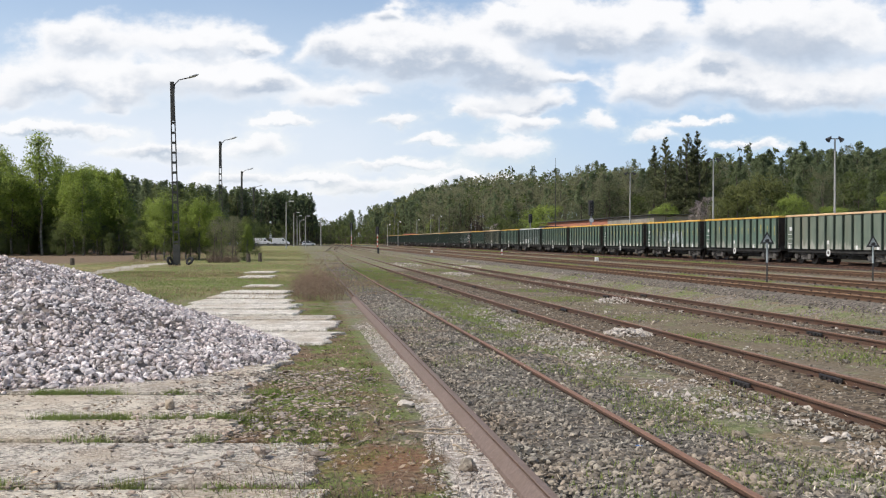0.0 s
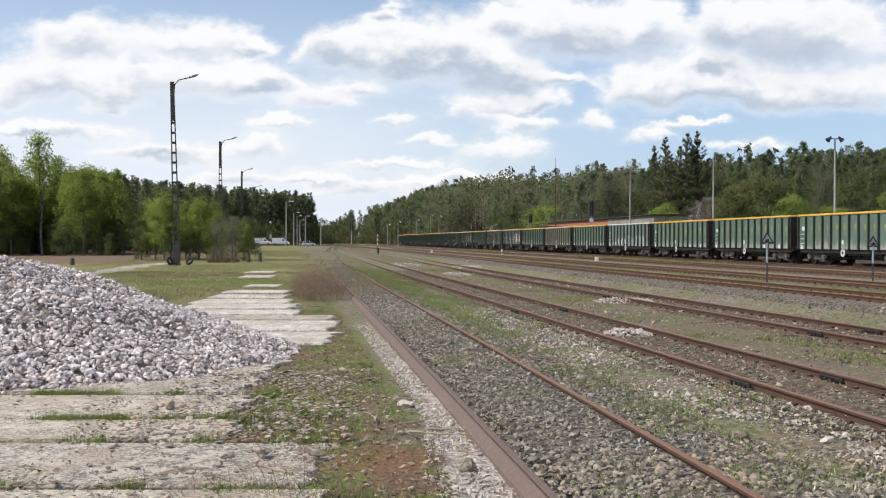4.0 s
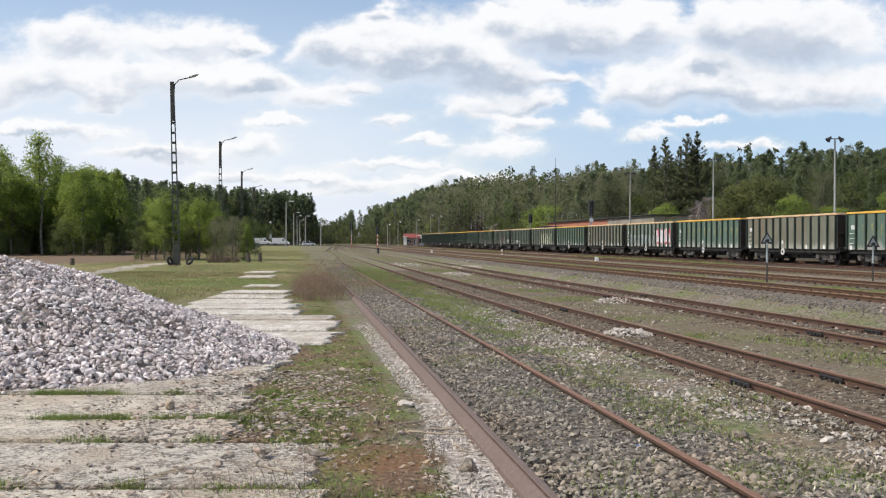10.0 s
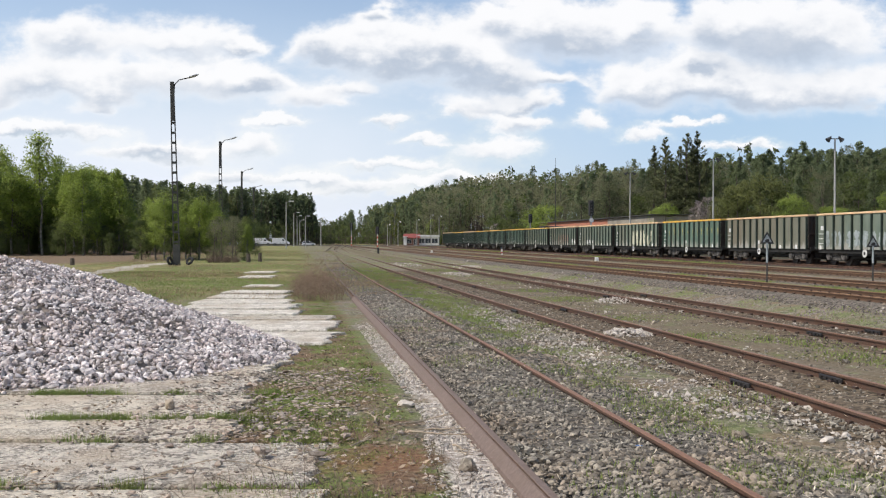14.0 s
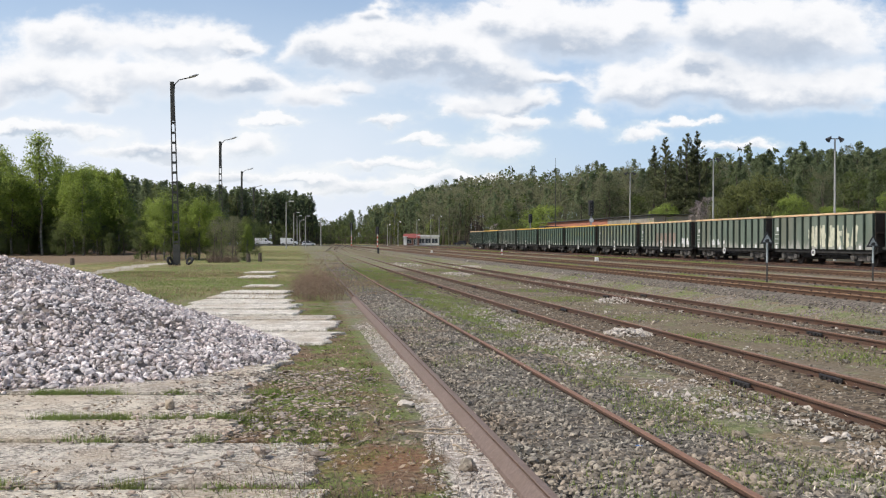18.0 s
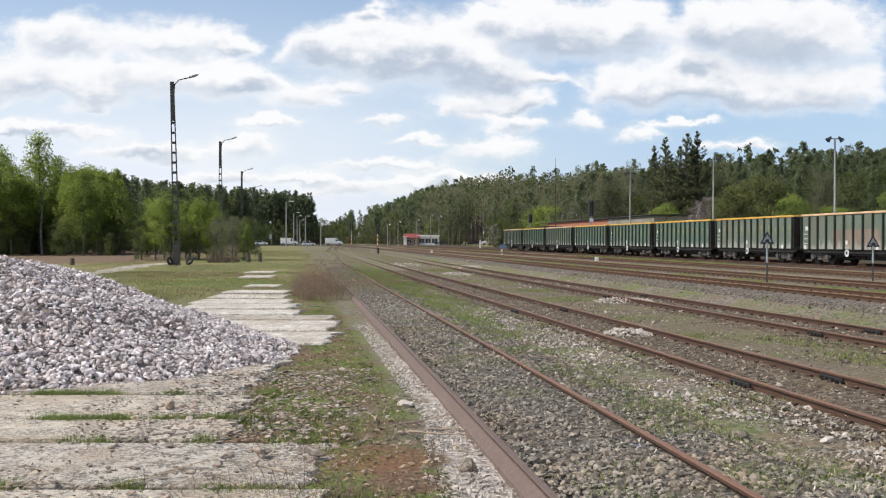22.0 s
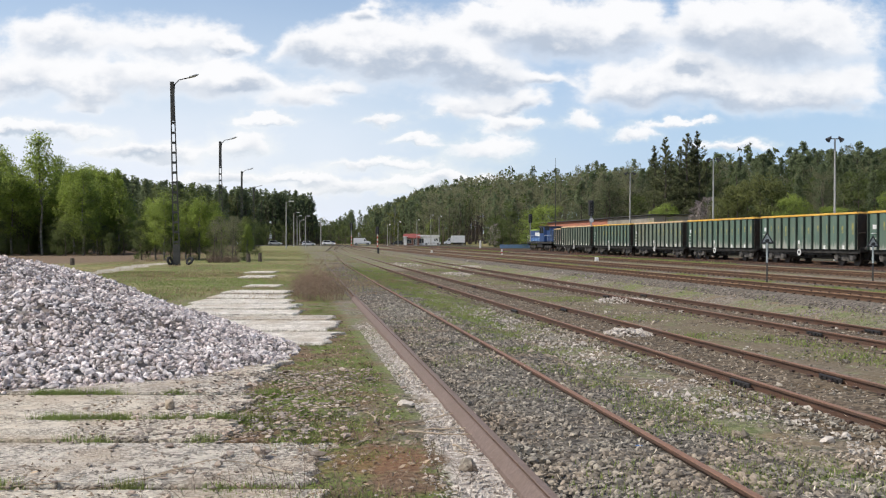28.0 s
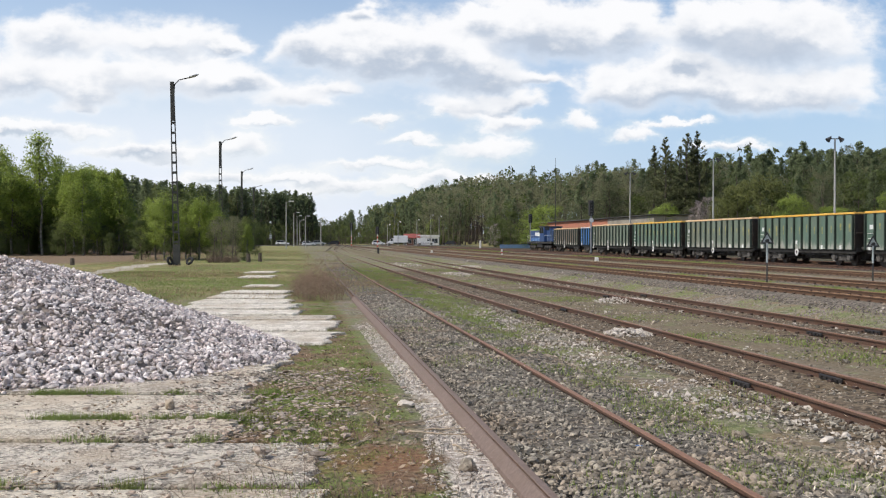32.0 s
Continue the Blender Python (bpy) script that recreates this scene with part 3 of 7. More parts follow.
bed("ballast_bed", 14.6, 18.2, -5, 320, -0.14, "stony shoulder and bed of the running track", "bed_yellow")
bed("ballast_bed", 19.5, 22.4, -5, 220, -0.15, "ballast bed beside the grassy strip", "bed_yellow")
bed("ballast_bed", 25.2, 28.6, -5, 240, -0.15, "dark ballast bed", "bed_dark")
bed("ballast_bed", 31.6, 36.0, -150, 380, -0.15, "dark ballast bed of the main track", "bed_darkest")
bed("ballast_bed", 37.0, 40.2, 20, 240, -0.15, "dark ballast bed", "bed_darkest")


# ---- freight train ----
TRAIN_X, TRAIN_Z, PITCH = 33.75 + 0.65, RAISE, 14.04
M["wag_green"] = surf("green_wagon_paint", (0.082, 0.138, 0.106), (0.125, 0.185, 0.148), 1.6, 0.6, 0.06, (0.15, 0.175, 0.135), 0.7, 0.5, streak=(1, 1, 0.35))
M["wag_faded"] = surf("faded_green_wagon_paint", (0.115, 0.155, 0.12), (0.17, 0.205, 0.165), 1.4, 0.7, 0.08, (0.16, 0.14, 0.10), 0.6, 0.4, streak=(1, 1, 0.3))
M["wag_olive"] = surf("dusty_olive_wagon_paint", (0.135, 0.142, 0.105), (0.185, 0.185, 0.145), 1.4, 0.75, 0.08, (0.17, 0.14, 0.10), 0.6, 0.7, streak=(1, 1, 0.3))
M["wag_silver"] = surf("silver_sprayed_wagon", (0.11, 0.145, 0.130), (0.19, 0.225, 0.21), 1.2, 0.5, 0.06, (0.10, 0.15, 0.13), 0.9, 0.8, streak=(1, 1, 0.4))
M["wag_pink"] = surf("pinkish_dusty_wagon", (0.22, 0.165, 0.135), (0.30, 0.225, 0.185), 1.4, 0.75, 0.08, (0.12, 0.13, 0.10), 0.6, 0.6, streak=(1, 1, 0.3))
M["wag_blue"] = surf("blue_wagon_paint", (0.03, 0.12, 0.34), (0.05, 0.18, 0.45), 1.4, 0.6, 0.06, (0.08, 0.13, 0.22), 0.7, 0.5)
M["wag_grey"] = surf("grey_wagon_paint", (0.10, 0.095, 0.085), (0.16, 0.15, 0.13), 1.4, 0.75, 0.08, (0.17, 0.12, 0.09), 0.7, 0.6)
M["rim_yellow"] = surf("yellow_rim_paint", (0.72, 0.40, 0.05), (0.82, 0.50, 0.08), 3, 0.5, 0.05, (0.55, 0.33, 0.12), 1.0, 0.4)
M["rim_peach"] = surf("faded_rim_paint", (0.70, 0.46, 0.25), (0.80, 0.56, 0.33), 3, 0.6, 0.05, (0.5, 0.36, 0.22), 1.0, 0.5)
M["rim_white"] = surf("white_rim_paint", (0.62, 0.60, 0.57), (0.75, 0.73, 0.70), 3, 0.6, 0.05, (0.5, 0.45, 0.4), 1.0, 0.4)
M["letter"] = surf("worn_yellow_letter_paint", (0.27, 0.26, 0.09), (0.40, 0.35, 0.11), 5, 0.7, 0.0, (0.14, 0.165, 0.11), 2.5, 0.9)
M["spray_white"] = surf("white_spray_paint", (0.60, 0.60, 0.60), (0.78, 0.78, 0.78), 5, 0.6, 0.0, (0.42, 0.44, 0.44), 1.5, 0.5)
M["spray_grey"] = surf("grey_spray_paint", (0.26, 0.30, 0.31), (0.40, 0.44, 0.45), 5, 0.6, 0.0, (0.15, 0.18, 0.17), 1.5, 0.7)
M["spray_red"] = surf("red_spray_paint", (0.48, 0.05, 0.09), (0.62, 0.09, 0.13), 5, 0.6, 0.0)
M["spray_cream"] = surf("cream_spray_paint", (0.55, 0.54, 0.40), (0.70, 0.69, 0.54), 5, 0.6, 0.0, (0.3, 0.3, 0.22), 2.0, 0.6)

# ribs coloured darker than the body to stand in for their shaded sides
M["rib_shade"] = surf("shaded_rib_green", (0.024, 0.037, 0.029), (0.046, 0.066, 0.052), 3, 0.75, 0.05)
M["end_black"] = surf("sooty_end_wall", (0.012, 0.010, 0.009), (0.030, 0.024, 0.020), 3, 0.85, 0.05, (0.05, 0.032, 0.022), 0.8, 0.5)
M["bogie_dust"] = surf("pale_dusty_bogie", (0.05, 0.046, 0.042), (0.20, 0.185, 0.17), 3.5, 0.9, 0.2, (0.03, 0.027, 0.025), 1.4, 0.7)


def dusty_foot(name, z_top):
    """Pale dust and lime streaks rising from the lower edge of a wagon side."""
    m = M[name]
    nt = m.node_tree
    b = nt.nodes["Principled BSDF"]
    old = b.inputs["Base Color"].links[0].from_socket
    o = coords(nt, False)
    sep = nt.nodes.new("ShaderNodeSeparateXYZ")
    link(nt, o, sep.inputs[0])
    mp = nt.nodes.new("ShaderNodeMapping")
    mp.inputs["Scale"].default_value = (1, 1, 0.25)
    link(nt, o, mp.inputs["Vector"])
    n = noise_tex(nt, mp.outputs["Vector"], 3.2, 5, 0.7)
    h = maths(nt, "ADD", maths(nt, "MULTIPLY", sep.outputs[2], 0.55), maths(nt, "MULTIPLY", n, 1.1))
    fac = maths(nt, "MULTIPLY", ramp(nt, h, z_top, z_top - 0.28), 0.75)
    link(nt, mixc(nt, fac, old, (0.40, 0.385, 0.35)), b.inputs["Base Color"])


for key in ("wag_green", "wag_faded", "wag_olive", "wag_silver", "wag_pink", "wag_grey"):
    dusty_foot(key, 1.38)
HL, HW, Z0, Z1 = 6.40, 1.36, 1.00, 3.24     # half length, half width, body bottom and top above the rail
WHEEL_R, AXLE, BOGIE_Y = 0.46, 0.9, 4.5


def shell(mat):
    bm = bmesh.new()
    t = 0.08
    add_box(bm, -HW, -HW + t, -HL, HL, Z0, Z1 - 0.13)
    add_box(bm, HW - t, HW, -HL, HL, Z0, Z1 - 0.13)
    return bm_mesh("side_walls", bm, mat)


def wheel_profile():
    bm = bmesh.new()
    for s in (-1, 1):
        x = s * 0.75
        add_tube(bm, (x - 0.065, 0, 0), (x + 0.065, 0, 0), WHEEL_R, WHEEL_R - 0.01, 18)
        add_tube(bm, (x - s * 0.075, 0, 0), (x - s * 0.045, 0, 0), WHEEL_R + 0.03, n=18)
        for k in range(4):                                  # web holes and wear marks round the disc
            a = k * math.pi / 2
            add_box(bm, x + s * 0.05, x + s * 0.075, 0.24 * math.cos(a) - 0.05, 0.24 * math.cos(a) + 0.05, 0.24 * math.sin(a) - 0.05, 0.24 * math.sin(a) + 0.05)
        add_tube(bm, (x + s * 0.06, 0, 0), (x + s * 0.13, 0, 0), 0.12, n=10)
    add_tube(bm, (-1.0, 0, 0), (1.0, 0, 0), 0.08, n=8)
    return bm_mesh("wheelset", bm, M["wheel"])


WAG = {}
WAG["wheelset"] = wheel_profile()


def bogie_frame():
    bm = bmesh.new()
    for s in (-1, 1):
        x = s * 1.02
        add_box(bm, x - 0.06, x + 0.06, -0.48, 0.48, 0.30, 0.44, bevel=0.02)
        add_box(bm, x - 0.05, x + 0.05, -1.3, 1.3, 0.60, 0.76, bevel=0.02)
        for y in (-0.36, 0.36):                             # sloping columns beside the springs
            add_box(bm, x - 0.06, x + 0.06, y - 0.07, y + 0.07, 0.4, 0.66, bevel=0.02)
    add_box(bm, -1.0, 1.0, -0.22, 0.22, 0.5, 0.8, bevel=0.02)
    # solid block added to close the bogie, reading as shade between the wheels
    add_box(bm, -0.62, 0.62, -1.25, 1.25, 0.30, 0.72, bevel=0.04)
    return bm_mesh("frame", bm, M["bogie_dust"])


def spring_mesh():
    bm = bmesh.new()
    for k in range(4):
        add_tube(bm, (0, 0, k * 0.06), (0, 0, k * 0.06 + 0.036), 0.085, n=7)
    add_tube(bm, (0, 0, 0), (0, 0, 0.24), 0.06, n=5, caps=False)
    return bm_mesh("spring", bm, M["bogie_dust"])


def brake_gear():
    """Levers, pipes, cylinder and shoes slung low between and beside the bogies, with solid blocks added to read as
    shade.
    """
    bm = bmesh.new()
    add_box(bm, -0.35, 0.35, -3.0, 3.0, 0.36, 0.64, bevel=0.02)
    for s in (-1, 1):
        add_tube(bm, (s * 0.85, -3.3, 0.45), (s * 0.85, 3.3, 0.45), 0.035, n=6)
        for y in (-2.4, -0.9, 0.9, 2.4):
            add_box(bm, s * 0.85 - 0.04, s * 0.85 + 0.04, y - 0.05, y + 0.05, 0.4, 0.8)
        add_box(bm, -0.6, 0.6, s * 6.0 - 0.35, s * 6.0 + 0.35, 0.40, 0.86, bevel=0.03)
    add_tube(bm, (-0.75, -0.5, 0.55), (-0.75, 0.5, 0.55), 0.18, n=12)
    return bm_mesh("brake_gear", bm, M["black"])


def axle_box():
    bm = box(-0.12, 0.12, -0.17, 0.17, -0.15, 0.17, bevel=0.03)
    for y in (-0.27, 0.27):
        add_tube(bm, (0, y, -0.02), (0, y, 0.2), 0.08, n=8)
    return bm_mesh("axle_box", bm, M["bogie_dust"])


WAG["bogie_frame"], WAG["axle_box"], WAG["spring"], WAG["gear"] = bogie_frame(), axle_box(), spring_mesh(), brake_gear()
bm = box(-0.05, 0.05, -0.06, 0.06, Z0 + 0.02, Z1 - 0.13, bevel=0.012)
rib_bm = bm


def rib_mesh(mat):
    b = box(-0.075, 0.075, -0.038, 0.038, Z0 - 0.02, Z1 - 0.14, bevel=0.012)
    return bm_mesh("rib", b, mat)


def get(key, fn):
    if key not in WAG:
        WAG[key] = fn()
    return WAG[key]


def end_wall(mat):
    bm = box(-HW, HW, -0.05, 0.05, Z0, Z1 - 0.13)
    for x in (-0.7, 0.0, 0.7):
        add_box(bm, x - 0.06, x + 0.06, -0.13, -0.05, Z0, Z1 - 0.2, bevel=0.01)
    add_box(bm, -HW + 0.06, HW - 0.06, -0.12, -0.05, 1.9, 2.02, bevel=0.01)
    return bm_mesh("end_wall", bm, mat)


def rim(mat):
    bm = bmesh.new()
    t = 0.13
    for s in (-1, 1):
        add_box(bm, s * (HW - 0.01) - 0.065, s * (HW - 0.01) + 0.065, -HL - 0.05, HL + 0.05, Z1 - 0.13, Z1, bevel=0.02)
        add_box(bm, -HW, HW, s * HL - 0.06, s * HL + 0.06, Z1 - 0.13, Z1 - 0.005, bevel=0.02)
    return bm_mesh("top_rim", bm, mat)


def underframe():
    bm = bmesh.new()
    for s in (-1, 1):
        add_box(bm, s * 1.2 - 0.06, s * 1.2 + 0.06, -HL, HL, 0.74, 1.0, bevel=0.015)
        add_box(bm, -1.25, 1.25, s * (HL + 0.02) - 0.08, s * (HL + 0.02) + 0.08, 0.84, 1.12, bevel=0.015)
    # over-deep sill and boxes added to fill the gap below with shadow-dark
    add_box(bm, -0.25, 0.25, -HL, HL, 0.36, 0.98)
    add_box(bm, -0.9, 0.9, -2.9, -0.6, 0.42, 0.80, bevel=0.05)
    add_box(bm, -1.0, 0.6, 1.6, 2.9, 0.46, 0.80, bevel=0.05)
    add_box(bm, -1.15, -0.95, -3.0, 3.0, 0.62, 0.72)
    for y in (-1.6, 0.2, 1.7):
        add_box(bm, -1.1, 1.1, y - 0.09, y + 0.09, 0.74, 0.98)
    return bm_mesh("underframe", bm, M["black"])


def buffer_mesh():
    bm = tube((0, 0, 0), (0, 0.38, 0), 0.11, n=10)
    add_tube(bm, (0, 0.38, 0), (0, 0.60, 0), 0.075, n=10)
    add_tube(bm, (0, 0.58, 0), (0, 0.62, 0), 0.23, n=14)
    add_box(bm, -0.17, 0.17, -0.03, 0.02, -0.17, 0.17, bevel=0.01)
    return bm_mesh("buffer", bm, M["black"])


def coupler_mesh():
    bm = box(-0.06, 0.06, 0, 0.35, -0.08, 0.08, bevel=0.02)
    add_tube(bm, (0, 0.3, -0.04), (0, 0.68, -0.10), 0.035, n=6)
    return bm_mesh("coupler", bm, M["dark_metal"])


def tank_mesh():
    bm = tube((-0.5, 0, 0), (0.5, 0, 0), 0.17, n=12)
    bmesh.ops.create_uvsphere(bm, u_segments=10, v_segments=6, radius=0.165, matrix=Matrix.Translation((-0.5, 0, 0)))
    return bm_mesh("air_tank", bm, M["black"])


def ladder_mesh():
    bm = bmesh.new()
    z = 0
    add_tube(bm, (-0.03, -0.22, z), (-0.03, 0.22, z), 0.02, n=6)
    add_box(bm, -0.03, 0.03, -0.23, -0.20, z - 0.02, z + 0.02)
    add_box(bm, -0.03, 0.03, 0.20, 0.23, z - 0.02, z + 0.02)
    return bm_mesh("step_rung", bm, M["white_paint"])


WAG["underframe"], WAG["buffer"], WAG["coupler"], WAG["tank"], WAG["ladder"] = underframe(), buffer_mesh(), coupler_mesh(), tank_mesh(), ladder_mesh()
bm = tube((-0.03, 0, 0), (0.0, 0, 0), 0.24, n=20)
WAG["disc"] = bm_mesh("handwheel_disc", bm, M["white_paint"])
bm = tube((-0.04, 0, 0), (0.0, 0, 0), 0.10, n=12)
WAG["disc_hub"] = bm_mesh("hub", bm, M["dark_metal"])
WAG["plate_s"] = bm_mesh("label_plate", box(-0.008, 0.0, -0.2, 0.2, -0.13, 0.13), M["spray_white"])
WAG["plate_d"] = bm_mesh("label_plate", box(-0.008, 0.0, -0.12, 0.12, -0.12, 0.12), M["white_paint"])
WAG["letter"] = bm_mesh("letter_bar", box(-0.006, 0.0, -0.055, 0.055, -0.30, 0.30), M["letter"])
WAG["floor"] = bm_mesh("floor", box(-HW + 0.08, HW - 0.08, -HL, HL, Z0, Z0 + 0.1), M["black"])


def spray(bm, y, z, w, h, seed, thick=0.13):
    """One sprayed character-like blob: a few overlapping slanted strokes."""
    r = random.Random(seed)
    x = -0.004 - 0.001 * (seed % 3)
    for k in range(3):
        y0, y1 = y + r.uniform(-0.5, 0.5) * w, y + r.uniform(-0.5, 0.5) * w
        z0, z1 = z - h * r.uniform(0.35, 0.5), z + h * r.uniform(0.35, 0.5)
        m = Matrix.Translation((x - 0.0015 * k, (y0 + y1) / 2, (z0 + z1) / 2)) @ pose(0, 0, 0, math.degrees(math.atan2(y0 - y1, z1 - z0)))
        bmesh.ops.create_cube(bm, size=1, matrix=m @ Matrix.Diagonal((0.004, thick * 2, abs(z1 - z0) * 1.05, 1)))
    bmesh.ops.create_cube(bm, size=1, matrix=Matrix.Translation((x - 0.001, y, z + h * r.uniform(-0.3, 0.3))) @ Matrix.Diagonal((0.004, w * 0.8, thick * 2, 1)))


RIB_Y = [-HL + 2 * HL * k / 12 for k in range(0, 13)]


def open_wagon(name, body, rim_mat, label, letters=0.0, graffiti=(), category="wagon", group="freight train"):
    """A high-sided open goods wagon on two bogies; its side at -x is the one with writing."""
    w = empty(name, label, category, group)
    b = part("body", get("walls_" + body, lambda: shell(M[body])), None, w)
    part("floor", WAG["floor"], None, w)
    for s in (-1, 1):
        part("end_wall", get("end", lambda: end_wall(M["end_black"])), None, w, m=pose(0, s * HL, 0, 0, 0, 0 if s < 0 else 180))
        for i, y in enumerate(RIB_Y):
            yy = min(max(y, -HL + 0.06), HL - 0.06)
            part("rib", get("rib", lambda: rib_mesh(M["rib_shade"])), None, w, m=pose(s * (HW + 0.07), yy, 0))
    part("top_rim", get("rim_" + rim_mat, lambda: rim(M[rim_mat])), None, w)
    part("underframe", WAG["underframe"], None, w)
    part("brake_gear", WAG["gear"], None, w)
    part("air_tank", WAG["tank"], None, w, m=pose(0.3, 1.0, 0.72))
    for sy in (-1, 1):
        part("coupler", WAG["coupler"], None, w, m=pose(0, sy * (HL + 0.1), 1.03, 0, 0, 0 if sy > 0 else 180))
        for sx in (-1, 1):
            part("buffer", WAG["buffer"], None, w, m=pose(sx * 0.875, sy * (HL + 0.02), 1.04, 0, 0, 0 if sy > 0 else 180))
        bog = new("bogie", None)
        bog.parent, bog.empty_display_size = w, 0.2
        bog.matrix_basis = pose(0, sy * BOGIE_Y, 0)
        part("frame", WAG["bogie_frame"], None, bog)
        for sx in (-1, 1):
            for y in (-0.18, 0.0, 0.18):
                part("spring", WAG["spring"], None, bog, m=pose(sx * 1.03, y, 0.42))
        for ay in (-AXLE, AXLE):
            part("wheelset", WAG["wheelset"], None, bog, m=pose(0, ay, WHEEL_R))
            for sx in (-1, 1):
                part("axle_box", WAG["axle_box"], None, bog, m=pose(sx * 1.06, ay, WHEEL_R))
    side = -HW - 0.001
    for z in (1.35, 1.65, 1.95):
        part("step_rung", WAG["ladder"], None, w, m=pose(side - 0.02, HL - 0.55, z))
    d = part("handwheel_disc", WAG["disc"], None, w, "white brake wheel disc", m=pose(-1.30, 0.9, 0.78))
    part("hub", WAG["disc_hub"], None, d, m=pose(-0.004, 0, 0))
    part("label_plate", WAG["plate_s"], None, w, m=pose(side, HL - 0.62, 2.32))
    for y, z in ((0.75, 1.42), (4.3, 1.28), (3.2, 1.35), (-2.6, 1.12), (-4.9, 1.12), (5.9, 1.10)):
        part("label_plate", WAG["plate_d"], None, w, m=pose(side, y + 0.1, z))
    if letters:
        for k in range(1, 12):
            part("letter_bar", WAG["letter"], None, w, m=pose(side, HL - 2 * HL * (k + 0.5) / 12 + random.uniform(-0.12, 0.12), 2.28 + random.uniform(-0.1, 0.1)) @ Matrix.Diagonal((1, random.uniform(0.6, 1.9), random.uniform(0.5, 1.15), 1)))
    for mat, y0, y1, z, h, seed in graffiti:
        if seed < 0:
            part("sprayed_field", box(-0.005, 0.0, y1, y0, z - h / 2, z + h / 2), M[mat], w, m=pose(side, 0, 0))
            continue
        n = max(1, int(abs(y1 - y0) / 0.85))
        for k in range(n):
            bm = bmesh.new()
            spray(bm, y0 + (y1 - y0) * (k + 0.5) / n, z, abs(y1 - y0) / n * 0.9, h, seed + k, 0.24 if seed == 21 else 0.15 if seed == 31 else 0.12)
            part("sprayed_shape", bm, M[mat], w, m=pose(side - 0.004, 0, 0))
    return w


G, F_, O_ = "wag_green", "wag_faded", "wag_olive"
FRESH = "dark green open wagon with a bright yellow rim"
FADED = "faded green open wagon with a pale orange rim"
OLIVE = "dusty olive open wagon with a pale orange rim"
SPEC = {0: (F_, "rim_peach"), 1: (G, "rim_yellow"), 2: (G, "rim_yellow"), 3: (G, "rim_yellow"), 4: (G, "rim_yellow"), 5: (G, "rim_yellow"),
        6: ("wag_silver", "rim_white"), 7: (G, "rim_yellow"), 8: (O_, "rim_peach"), 9: (G, "rim_yellow"), 10: (F_, "rim_peach"), 11: (O_, "rim_peach"),
        12: (G, "rim_yellow"), 13: (F_, "rim_peach"), 14: (F_, "rim_peach"), 15: (F_, "rim_peach"), 16: (F_, "rim_yellow"),
        17: (G, "rim_yellow"), 18: (G, "rim_yellow"), 19: (G, "rim_yellow"), 20: (F_, "rim_peach"), 21: (G, "rim_yellow"), 22: (F_, "rim_peach")}
SPRAYED = {2: [("spray_grey", 3.6, -2.6, 1.85, 1.15, 11)], 6: [("spray_white", 4.8, 0.6, 1.45, 0.7, 40), ("spray_grey", 0.4, -5.2, 1.55, 1.0, 50)],
           10: [("spray_red", -1.7, -5.7, 1.90, 1.3, -1), ("spray_white", -1.6, -5.7, 1.95, 1.3, 21), ("spray_grey", 5.6, -1.4, 1.65, 1.0, 60)],
           13: [("spray_cream", 1.6, -4.6, 1.80, 1.35, 31)], 15: [("wag_pink", 2.6, -3.2, 1.62, 1.2, -1), ("spray_white", -4.0, -6.0, 1.45, 0.6, 71)], 14: [("spray_white", 3.4, 1.6, 1.4, 0.5, 81)]}
wagons = []
for k in range(-1, 23):
    body, rim_mat = SPEC.get(k, (G, "rim_yellow"))
    lab = {"wag_silver": "green open wagon sprayed over with silver paint", "wag_pink": "pinkish dusty open wagon with a pale rim"}.get(
        body, FRESH if body == G else OLIVE if body == O_ else FADED)
    if k in (2, 10, 13):
        lab += ", covered in graffiti"
    wagons.append((k, open_wagon("open_wagon", body, rim_mat, lab, letters=body == G or k in (9, 12, 16, 20, 21), graffiti=SPRAYED.get(k, ()))))

# standing wagons behind the parked locomotive
for y, body, lab in ((140.0, "wag_grey", "grey open wagon standing behind a blue locomotive"), (125.9, "wag_blue", "blue open wagon standing in the siding")):
    w = open_wagon("open_wagon", body, "rim_peach" if body != "wag_blue" else "rim_white", lab, group="standing wagons")
    w.matrix_basis = pose(38.4, y, RAISE)


